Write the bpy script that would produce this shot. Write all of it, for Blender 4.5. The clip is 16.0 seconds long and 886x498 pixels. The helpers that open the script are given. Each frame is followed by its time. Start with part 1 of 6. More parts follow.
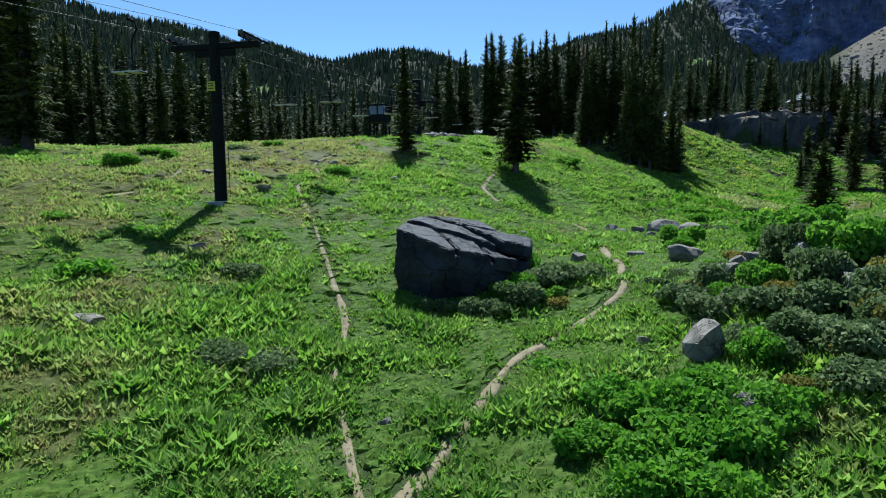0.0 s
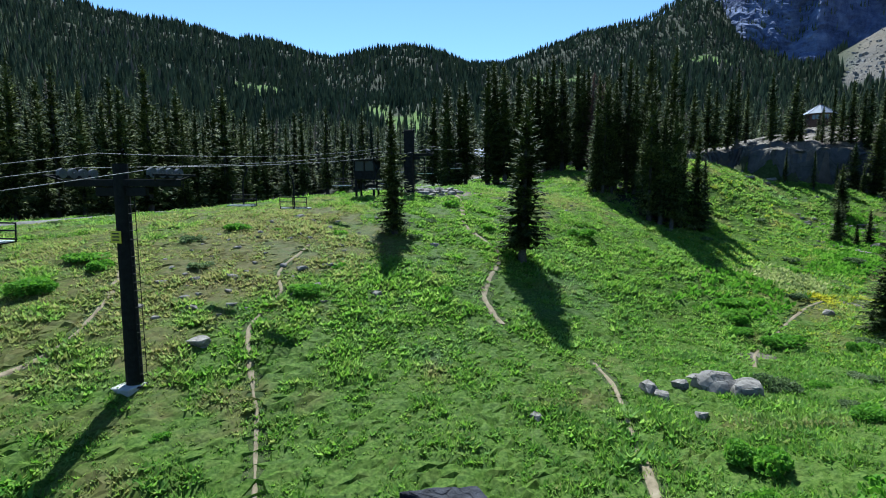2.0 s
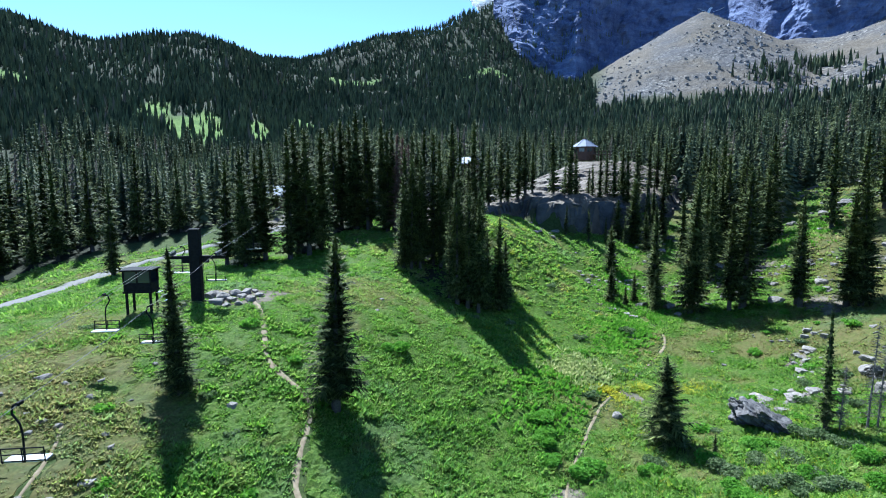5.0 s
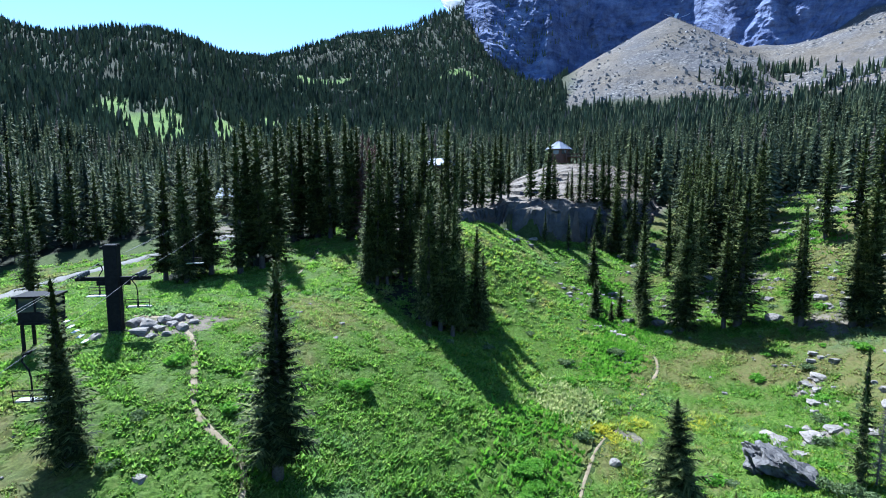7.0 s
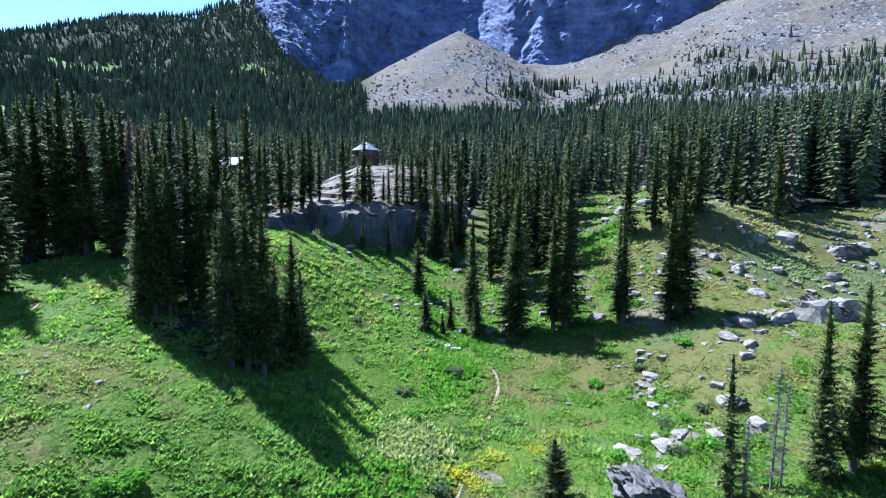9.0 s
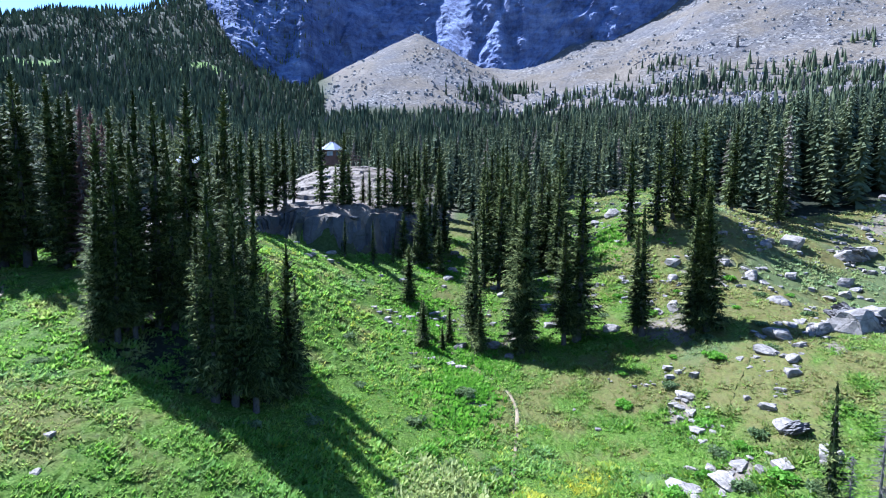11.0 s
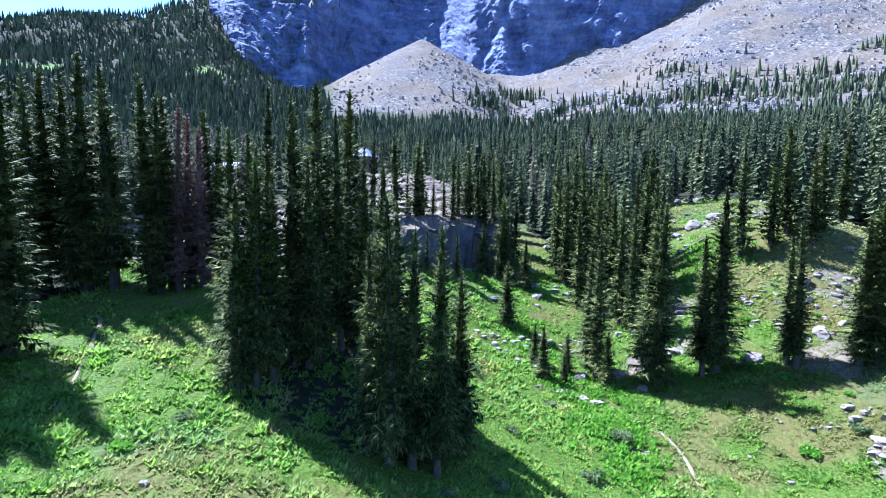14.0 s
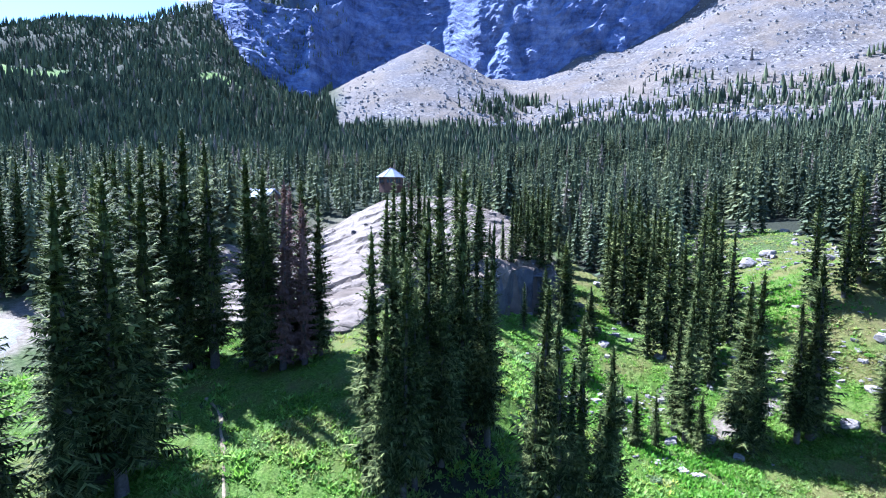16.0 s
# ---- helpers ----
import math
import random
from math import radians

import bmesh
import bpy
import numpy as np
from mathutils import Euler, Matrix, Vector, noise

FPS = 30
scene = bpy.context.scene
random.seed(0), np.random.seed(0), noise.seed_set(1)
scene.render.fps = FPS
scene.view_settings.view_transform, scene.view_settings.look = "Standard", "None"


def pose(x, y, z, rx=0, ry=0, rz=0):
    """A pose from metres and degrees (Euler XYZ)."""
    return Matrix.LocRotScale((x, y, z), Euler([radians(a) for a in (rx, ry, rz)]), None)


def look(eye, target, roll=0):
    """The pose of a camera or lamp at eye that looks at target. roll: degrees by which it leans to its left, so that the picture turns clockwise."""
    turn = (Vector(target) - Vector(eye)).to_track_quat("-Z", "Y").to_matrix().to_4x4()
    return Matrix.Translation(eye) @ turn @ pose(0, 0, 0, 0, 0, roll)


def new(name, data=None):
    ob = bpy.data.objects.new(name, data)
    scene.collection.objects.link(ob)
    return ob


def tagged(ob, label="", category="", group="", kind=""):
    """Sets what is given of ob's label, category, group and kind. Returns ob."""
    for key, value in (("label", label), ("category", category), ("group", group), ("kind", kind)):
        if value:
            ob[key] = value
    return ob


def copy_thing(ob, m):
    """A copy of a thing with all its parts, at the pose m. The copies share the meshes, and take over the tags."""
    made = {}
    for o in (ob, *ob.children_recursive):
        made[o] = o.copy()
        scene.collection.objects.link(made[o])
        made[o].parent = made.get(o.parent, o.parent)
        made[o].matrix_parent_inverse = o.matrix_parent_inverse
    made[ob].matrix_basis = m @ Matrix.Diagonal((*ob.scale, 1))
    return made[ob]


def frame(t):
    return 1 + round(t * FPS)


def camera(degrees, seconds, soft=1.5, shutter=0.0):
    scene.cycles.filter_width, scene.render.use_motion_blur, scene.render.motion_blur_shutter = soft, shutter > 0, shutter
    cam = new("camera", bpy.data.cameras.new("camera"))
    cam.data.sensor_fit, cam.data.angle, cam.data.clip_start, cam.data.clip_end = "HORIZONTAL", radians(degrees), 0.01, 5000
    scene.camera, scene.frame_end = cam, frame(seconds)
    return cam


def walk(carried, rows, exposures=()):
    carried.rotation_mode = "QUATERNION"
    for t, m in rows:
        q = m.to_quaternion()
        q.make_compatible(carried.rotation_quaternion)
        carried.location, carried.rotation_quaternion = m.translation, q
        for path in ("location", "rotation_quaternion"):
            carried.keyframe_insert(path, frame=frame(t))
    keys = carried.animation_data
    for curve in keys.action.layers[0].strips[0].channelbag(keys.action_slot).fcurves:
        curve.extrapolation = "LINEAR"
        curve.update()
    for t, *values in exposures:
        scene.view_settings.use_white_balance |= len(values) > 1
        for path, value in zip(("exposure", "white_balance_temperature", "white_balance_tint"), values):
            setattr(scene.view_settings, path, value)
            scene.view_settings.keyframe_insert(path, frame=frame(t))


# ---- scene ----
cam = camera(77.9, 16.0, soft=1.0)
METRES, EYE, TILT, LEAN, TURN = 64.0, 7.2, -6.0, 0.0, 0.0
ROWS = [
    (0.0, 0.0, 0.0, 0.0, -0.0, 0.0, -0.0),
    (0.5, 0.0017, 0.0179, 0.0284, 0.05, -0.08, -0.01),
    (1.0, 0.0038, 0.0422, 0.0567, 0.11, -0.31, 0.0),
    (1.5, 0.0062, 0.0719, 0.0851, 0.16, -0.54, 0.03),
    (2.0, 0.0087, 0.1028, 0.1147, 0.21, -0.68, 0.03),
    (2.5, 0.0115, 0.1242, 0.1448, -1.4, -0.72, 0.23),
    (3.0, 0.0119, 0.1331, 0.1735, -3.74, -0.94, 0.51),
    (3.5, 0.0123, 0.1366, 0.2029, -6.45, -1.14, 0.82),
    (4.0, 0.0125, 0.1397, 0.231, -14.3, -1.33, 1.65),
    (4.5, 0.012, 0.1439, 0.2519, -18.47, -1.45, 2.03),
    (7.0, 0.0504, 0.2488, 0.277, -23.04, -1.55, 2.03),
    (7.5, 0.062, 0.2801, 0.2787, -28.16, -1.7, 2.51),
    (8.0, 0.0746, 0.3105, 0.2808, -33.06, -1.88, 2.96),
    (8.5, 0.0867, 0.3406, 0.2827, -39.66, -2.18, 3.5),
    (9.0, 0.0975, 0.3713, 0.2849, -43.31, -2.25, 3.76),
    (11.5, 0.1107, 0.5079, 0.2931, -48.18, -2.15, 3.8),
    (12.0, 0.1048, 0.539, 0.2955, -48.39, -2.06, 3.74),
    (12.5, 0.097, 0.5703, 0.2981, -48.45, -1.96, 3.68),
    (13.0, 0.0871, 0.6019, 0.3025, -48.42, -1.83, 3.65),
    (13.5, 0.0759, 0.6316, 0.3084, -48.3, -1.7, 3.66),
    (14.0, 0.0626, 0.6595, 0.3169, -48.2, -1.64, 3.71),
    (14.5, 0.0476, 0.6855, 0.3303, -48.17, -1.56, 3.74),
    (15.0, 0.0316, 0.7094, 0.3519, -48.14, -1.49, 3.76),
    (15.5, 0.0138, 0.7312, 0.3793, -48.17, -1.51, 3.73),
    (16.0, -0.005, 0.753, 0.4083, -48.3, -1.51, 3.78),
]
walk(cam, [(t, pose(0, 0, EYE, TILT, LEAN, TURN) @ pose(METRES * x, METRES * y, METRES * z, 90 + pitch, roll, yaw)) for t, x, y, z, yaw, pitch, roll in ROWS],
     exposures=[(0.0, 0.92, 5500, -1), (1.5, 1.1, 5450, 0), (3.5, 1.5, 5150, 2), (7.0, 1.82, 5030, 7), (11.5, 2.12, 4930, 15), (16.0, 2.5, 4830, 19)])

# ---- light ----
SUN_AZ, SUN_EL = -3.0, 52.0
world = bpy.data.worlds.new("sky")
scene.world = world
world.use_nodes = True
wn = world.node_tree.nodes
sky = wn.new("ShaderNodeTexSky")
sky.sky_type, sky.sun_disc = "NISHITA", False
sky.sun_elevation, sky.sun_rotation = radians(SUN_EL), radians(SUN_AZ)
sky.altitude, sky.air_density, sky.dust_density, sky.ozone_density = 2700, 1.15, 0.2, 3.0
wn["Background"].inputs["Strength"].default_value = 0.075
world.node_tree.links.new(sky.outputs[0], wn["Background"].inputs["Color"])
sun = new("sun", bpy.data.lights.new("sun", "SUN"))
sun.data.energy, sun.data.angle, sun.data.color = 5.0, radians(0.53), (1.0, 0.95, 0.87)
sun.matrix_world = look((0, 0, 300), (-math.sin(radians(SUN_AZ)) * math.cos(radians(SUN_EL)) * 100, -math.cos(radians(SUN_AZ)) * math.cos(radians(SUN_EL)) * 100, 300 - math.sin(radians(SUN_EL)) * 100))


# ---- materials ----
def mat(name, build, rough=0.8, metal=0.0, spec=0.3):
    m = bpy.data.materials.new(name)
    m.use_nodes = True
    nt = m.node_tree
    bsdf = nt.nodes["Principled BSDF"]
    bsdf.inputs["Roughness"].default_value, bsdf.inputs["Metallic"].default_value = rough, metal
    bsdf.inputs["Specular IOR Level"].default_value = spec
    build(nt, bsdf)
    return m


def node(nt, kind, **props):
    n = nt.nodes.new("ShaderNode" + kind)
    for k, v in props.items():
        n.inputs[k.replace("_", " ")].default_value = v
    return n


def place(nt, scale=1.0):
    g = nt.nodes.new("ShaderNodeNewGeometry")
    return g.outputs["Position"]


def local(nt):
    return nt.nodes.new("ShaderNodeTexCoord").outputs["Object"]


def noise_tex(nt, vec, scale, detail=4.0, rough=0.6):
    n = node(nt, "TexNoise", Scale=scale, Detail=detail, Roughness=rough)
    nt.links.new(vec, n.inputs["Vector"])
    return n.outputs["Fac"]


def ramp(nt, fac, stops):
    r = nt.nodes.new("ShaderNodeValToRGB")
    while len(r.color_ramp.elements) < len(stops):
        r.color_ramp.elements.new(0.5)
    for e, (p, c) in zip(r.color_ramp.elements, stops):
        e.position, e.color = p, (*c, 1) if len(c) == 3 else c
    nt.links.new(fac, r.inputs["Fac"])
    return r.outputs["Color"]


def mixc(nt, fac, a, b, mode="MIX"):
    m = nt.nodes.new("ShaderNodeMix")
    m.data_type, m.blend_type = "RGBA", mode
    for sock, v in ((m.inputs[0], fac), (m.inputs[6], a), (m.inputs[7], b)):
        if hasattr(v, "links"):
            nt.links.new(v, sock)
        elif isinstance(v, tuple):
            sock.default_value = (*v, 1)
        else:
            sock.default_value = v
    return m.outputs[2]


def bump(nt, bsdf, height, strength, dist):
    b = node(nt, "Bump", Strength=strength, Distance=dist)
    nt.links.new(height, b.inputs["Height"])
    nt.links.new(b.outputs[0], bsdf.inputs["Normal"])


def attr(nt, name, channel):
    a = nt.nodes.new("ShaderNodeAttribute")
    a.attribute_name = name
    s = nt.nodes.new("ShaderNodeSeparateColor")
    nt.links.new(a.outputs["Color"], s.inputs[0])
    return s.outputs[channel]


def plain(stops, scale=6.0, rough=0.8, metal=0.0, b=0.3, dist=0.02, objspace=True, spec=0.3):
    def build(nt, bsdf):
        v = local(nt) if objspace else place(nt)
        f = noise_tex(nt, v, scale, 6.0, 0.65)
        nt.links.new(ramp(nt, f, stops), bsdf.inputs["Base Color"])
        bump(nt, bsdf, noise_tex(nt, v, scale * 4, 5.0), b, dist)
    return lambda name: mat(name, build, rough, metal, spec)


def leafy(name, stops, tone=None, trans=0.45, rough=0.55, island=True, scale=0.6, spread=0.5):
    """Leaves: light passes through them; colour varies from leaf to leaf and over the ground."""
    m = bpy.data.materials.new(name)
    m.use_nodes = True
    nt = m.node_tree
    bsdf, out = nt.nodes["Principled BSDF"], nt.nodes["Material Output"]
    bsdf.inputs["Roughness"].default_value, bsdf.inputs["Specular IOR Level"].default_value = max(rough, 0.7), 0.06
    g = nt.nodes.new("ShaderNodeNewGeometry")
    big = noise_tex(nt, g.outputs["Position"], scale, 3.0)
    add = nt.nodes.new("ShaderNodeMath")
    add.operation = "MULTIPLY_ADD"
    nt.links.new(g.outputs["Random Per Island"], add.inputs[0])
    add.inputs[1].default_value = spread if island else 0.0
    off = nt.nodes.new("ShaderNodeMath")
    off.operation = "ADD"
    off.inputs[1].default_value = -0.44 * spread if island else 0.0
    nt.links.new(big, off.inputs[0])
    nt.links.new(off.outputs[0], add.inputs[2])
    col = ramp(nt, add.outputs[0], stops)
    if tone:
        for ch, c in enumerate(tone):
            col = mixc(nt, attr(nt, "tone", ch), col, c)
        col = mixc(nt, 0.35, col, ramp(nt, add.outputs[0], [(0.2, (0.25, 0.25, 0.25)), (0.8, (1, 1, 1))]), "MULTIPLY")
    nt.links.new(col, bsdf.inputs["Base Color"])
    tr = nt.nodes.new("ShaderNodeBsdfTranslucent")
    hs = node(nt, "HueSaturation", Hue=0.495, Saturation=1.05, Value=1.3)
    nt.links.new(col, hs.inputs["Color"])
    nt.links.new(hs.outputs[0], tr.inputs["Color"])
    mx = nt.nodes.new("ShaderNodeMixShader")
    mx.inputs[0].default_value = trans
    nt.links.new(bsdf.outputs[0], mx.inputs[1])
    nt.links.new(tr.outputs[0], mx.inputs[2])
    nt.links.new(mx.outputs[0], out.inputs["Surface"])
    return m


def rocky(name, dark, light, scale=1.2, lichen=(0.30, 0.29, 0.26), gloss=0.7, objspace=True, dist=0.08, spec=0.15, crack=0.7):
    def build(nt, bsdf):
        v = local(nt) if objspace else place(nt)
        a = noise_tex(nt, v, scale, 8.0, 0.7)
        c = ramp(nt, a, [(0.3, dark), (0.5, tuple((p + q) / 2 for p, q in zip(dark, light))), (0.72, light)])
        c = mixc(nt, ramp(nt, noise_tex(nt, v, scale * 3.1, 6.0), [(0.55, (0, 0, 0)), (0.68, (1, 1, 1))]), c, lichen)
        vor = node(nt, "TexVoronoi", Scale=scale * 0.9)
        vor.feature = "DISTANCE_TO_EDGE"
        warp = mixc(nt, 0.35, v, node_color(nt, v, scale * 1.5))
        nt.links.new(warp, vor.inputs["Vector"])
        lines = ramp(nt, vor.outputs["Distance"], [(0.0, (0.35, 0.35, 0.35)), (0.035, (1, 1, 1))])
        c = mixc(nt, crack, c, lines, "MULTIPLY")
        nt.links.new(c, bsdf.inputs["Base Color"])
        h = mixc(nt, 0.5, noise_tex(nt, v, scale * 5, 8.0, 0.75), lines)
        bump(nt, bsdf, h, 0.7, dist)
    return mat(name, build, gloss, 0.0, spec)


def node_color(nt, v, scale):
    n = node(nt, "TexNoise", Scale=scale, Detail=3.0)
    nt.links.new(v, n.inputs["Vector"])
    return n.outputs["Color"]


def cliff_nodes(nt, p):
    """Bedded and cracked mountain rock: its relief, and its colour with blue haze painted in."""
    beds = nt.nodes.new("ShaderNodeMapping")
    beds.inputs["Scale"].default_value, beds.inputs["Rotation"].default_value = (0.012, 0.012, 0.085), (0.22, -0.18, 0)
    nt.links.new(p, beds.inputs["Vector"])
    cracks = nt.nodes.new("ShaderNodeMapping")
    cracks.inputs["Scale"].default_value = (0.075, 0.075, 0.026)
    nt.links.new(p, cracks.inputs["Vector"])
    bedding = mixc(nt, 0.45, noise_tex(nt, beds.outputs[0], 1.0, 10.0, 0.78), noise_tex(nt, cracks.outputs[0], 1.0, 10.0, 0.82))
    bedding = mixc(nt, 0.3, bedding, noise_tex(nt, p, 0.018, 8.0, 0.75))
    # grey rock tinted blue: haze and sky-lit shade are in these stops
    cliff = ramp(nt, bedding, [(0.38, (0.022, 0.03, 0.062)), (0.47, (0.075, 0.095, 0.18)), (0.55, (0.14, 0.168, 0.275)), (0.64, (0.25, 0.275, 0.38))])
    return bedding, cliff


def build_ground(nt, bsdf):
    p = place(nt)
    n1, n2, n3 = noise_tex(nt, p, 0.25, 5.0), noise_tex(nt, p, 2.5, 6.0, 0.7), noise_tex(nt, p, 0.05, 6.0, 0.65)
    soil = ramp(nt, n2, [(0.3, (0.022, 0.034, 0.009)), (0.5, (0.042, 0.06, 0.016)), (0.75, (0.085, 0.09, 0.038))])
    green = ramp(nt, n3, [(0.35, (0.06, 0.11, 0.018)), (0.6, (0.11, 0.165, 0.03)), (0.75, (0.17, 0.19, 0.06))])
    # floor of the woods; also colours the shade painted under the clump
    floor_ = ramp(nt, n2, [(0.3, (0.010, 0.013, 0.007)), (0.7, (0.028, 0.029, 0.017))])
    talus = ramp(nt, noise_tex(nt, p, 0.16, 9.0, 0.85), [(0.34, (0.045, 0.043, 0.045)), (0.5, (0.08, 0.076, 0.078)), (0.66, (0.13, 0.122, 0.122))])
    stones = node(nt, "TexVoronoi", Scale=0.42)
    nt.links.new(p, stones.inputs["Vector"])
    pick = nt.nodes.new("ShaderNodeSeparateColor")
    nt.links.new(stones.outputs["Color"], pick.inputs[0])
    blocks = ramp(nt, pick.outputs[0], [(0.1, (0.035, 0.034, 0.037)), (0.5, (0.085, 0.079, 0.075)), (0.8, (0.14, 0.13, 0.12)), (1.0, (0.26, 0.24, 0.215))])
    talus = mixc(nt, ramp(nt, noise_tex(nt, p, 0.03, 5.0, 0.7), [(0.42, (0.15, 0.15, 0.15)), (0.58, (0.9, 0.9, 0.9))]), talus, blocks)
    talus = mixc(nt, ramp(nt, noise_tex(nt, p, 0.011, 6.0, 0.7), [(0.40, (0, 0, 0)), (0.58, (0.7, 0.7, 0.7))]), talus, ramp(nt, noise_tex(nt, p, 0.35, 8.0, 0.85), [(0.36, (0.06, 0.048, 0.032)), (0.64, (0.165, 0.132, 0.092))]))
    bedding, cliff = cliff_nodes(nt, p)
    dirt = ramp(nt, n2, [(0.3, (0.085, 0.07, 0.05)), (0.7, (0.18, 0.152, 0.115))])
    c = mixc(nt, attr(nt, "cover", 0), soil, green)
    c = mixc(nt, attr(nt, "cover", 1), c, talus)
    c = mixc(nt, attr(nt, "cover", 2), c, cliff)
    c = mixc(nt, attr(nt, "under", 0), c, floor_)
    c = mixc(nt, attr(nt, "under", 1), c, dirt)
    tan = ramp(nt, noise_tex(nt, p, 0.5, 8.0, 0.7), [(0.3, (0.06, 0.047, 0.035)), (0.5, (0.105, 0.083, 0.062)), (0.72, (0.155, 0.125, 0.095))])
    c = mixc(nt, attr(nt, "under", 2), c, tan)
    nt.links.new(c, bsdf.inputs["Base Color"])
    vor = node(nt, "TexVoronoi", Scale=0.22)
    nt.links.new(p, vor.inputs["Vector"])
    h = mixc(nt, attr(nt, "cover", 2), mixc(nt, 0.12, noise_tex(nt, p, 0.3, 8.0, 0.7), vor.outputs["Distance"]), bedding)
    b = node(nt, "Bump", Distance=4.0)
    bs = nt.nodes.new("ShaderNodeMath")
    bs.operation = "MAXIMUM"
    bs.inputs[0].default_value = 0.3
    nt.links.new(attr(nt, "cover", 2), bs.inputs[1])
    nt.links.new(bs.outputs[0], b.inputs["Strength"])
    nt.links.new(h, b.inputs["Height"])
    b2 = node(nt, "Bump", Strength=0.5, Distance=0.15)
    nt.links.new(noise_tex(nt, p, 3.0, 6.0, 0.7), b2.inputs["Height"])
    nt.links.new(b.outputs[0], b2.inputs["Normal"])
    nt.links.new(b2.outputs[0], bsdf.inputs["Normal"])


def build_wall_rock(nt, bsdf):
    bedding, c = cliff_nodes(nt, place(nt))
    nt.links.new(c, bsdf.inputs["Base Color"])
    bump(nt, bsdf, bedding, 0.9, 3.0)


WALLROCK = mat("blue_hazed_bedded_rock", build_wall_rock, 0.95, 0.0, 0.1)
GROUND = mat("mountain_ground", build_ground, 0.95, 0.0, 0.1)
GRASS = leafy("meadow_leaves", [(0.1, (0.055, 0.14, 0.018)), (0.4, (0.12, 0.255, 0.03)), (0.7, (0.195, 0.335, 0.05)), (1.0, (0.31, 0.42, 0.11))], trans=0.45, tone=((0.31, 0.25, 0.115), (0.20, 0.295, 0.125), (0.50, 0.46, 0.04)))
# kept darker than the meadow leaves: shade of the gaps as colour
CARPET = leafy("gap_shade_low_growth", [(0.2, (0.032, 0.064, 0.008)), (0.42, (0.08, 0.15, 0.017)), (0.58, (0.135, 0.22, 0.032)), (0.8, (0.20, 0.26, 0.06))], tone=((0.20, 0.155, 0.065), (0.12, 0.17, 0.075), (0.25, 0.23, 0.025)), trans=0.45, island=False, scale=7.0)
LUSH = leafy("lush_leaves", [(0.1, (0.055, 0.145, 0.016)), (0.5, (0.105, 0.24, 0.026)), (0.9, (0.18, 0.32, 0.052))], trans=0.4)
PALE = leafy("pale_broad_leaves", [(0.1, (0.11, 0.17, 0.06)), (0.5, (0.26, 0.31, 0.10)), (0.9, (0.48, 0.48, 0.22))], trans=0.35)
SCRUB = leafy("grey_scrub_leaves", [(0.1, (0.035, 0.062, 0.02)), (0.5, (0.095, 0.14, 0.052)), (0.9, (0.22, 0.26, 0.135))], trans=0.35)
OLIVE = leafy("yellowing_leaves", [(0.1, (0.08, 0.08, 0.022)), (0.5, (0.17, 0.165, 0.04)), (0.9, (0.30, 0.26, 0.07))], trans=0.4)
# wide black-to-pale range per twig imitates shaded and lit boughs
NEEDLES = leafy("fir_needles", [(0.15, (0.005, 0.009, 0.003)), (0.5, (0.037, 0.053, 0.014)), (0.85, (0.18, 0.2, 0.064))], trans=0.04, scale=0.4, spread=0.5)
DEADNEEDLES = leafy("rusty_needles", [(0.1, (0.07, 0.044, 0.037)), (0.9, (0.20, 0.125, 0.10))], trans=0.15)
# paler and bluer than the near needles, painting haze into far woods
FARNEEDLES = leafy("hazed_fir_needles", [(0.1, (0.022, 0.034, 0.02)), (0.5, (0.08, 0.105, 0.055)), (0.8, (0.125, 0.148, 0.08)), (1.0, (0.17, 0.18, 0.105))], trans=0.2, scale=0.12, spread=0.4, tone=((0.16, 0.18, 0.085), (0.015, 0.024, 0.017), (0.19, 0.16, 0.13)))
BARK = plain([(0.3, (0.035, 0.03, 0.026)), (0.7, (0.10, 0.088, 0.078))], 9.0, b=0.6, dist=0.03)("fir_bark")
GREYWOOD = plain([(0.3, (0.08, 0.071, 0.063)), (0.7, (0.19, 0.172, 0.155))], 9.0, b=0.5)("weathered_dead_wood")
BOULDER = rocky("dark_slate_boulder", (0.010, 0.010, 0.013), (0.066, 0.066, 0.08), 1.4, lichen=(0.05, 0.049, 0.058), gloss=0.6, spec=0.1, dist=0.14)
DARKROCK = rocky("grey_split_rock", (0.04, 0.037, 0.037), (0.18, 0.168, 0.16), 2.0, lichen=(0.12, 0.112, 0.105), gloss=0.85)
ROCK = rocky("pale_grey_rock", (0.075, 0.066, 0.058), (0.33, 0.295, 0.26), 1.6, lichen=(0.2, 0.178, 0.15), gloss=0.85)
LEDGE = rocky("tan_ledge_rock", (0.06, 0.046, 0.033), (0.19, 0.15, 0.11), 0.6, lichen=(0.12, 0.096, 0.07), objspace=False, dist=0.4, crack=0.2)
# cliff grey, set darker than the ledge to include the face's shade
GREYCLIFF = rocky("grey_shaded_cliff_rock", (0.03, 0.03, 0.033), (0.12, 0.115, 0.115), 0.7, lichen=(0.08, 0.078, 0.075), dist=0.25, crack=0.35)
SCREE = rocky("scree_block_rock", (0.10, 0.096, 0.097), (0.32, 0.30, 0.29), 0.2, objspace=False, dist=0.3)
TRAIL = plain([(0.25, (0.11, 0.083, 0.046)), (0.5, (0.19, 0.148, 0.09)), (0.75, (0.27, 0.217, 0.145))], 3.0, 0.95, b=0.5, objspace=False)("trodden_dirt")
GRAVEL = plain([(0.25, (0.085, 0.08, 0.07)), (0.5, (0.135, 0.128, 0.113)), (0.75, (0.20, 0.19, 0.168))], 4.0, 0.95, b=0.5, objspace=False)("road_gravel")
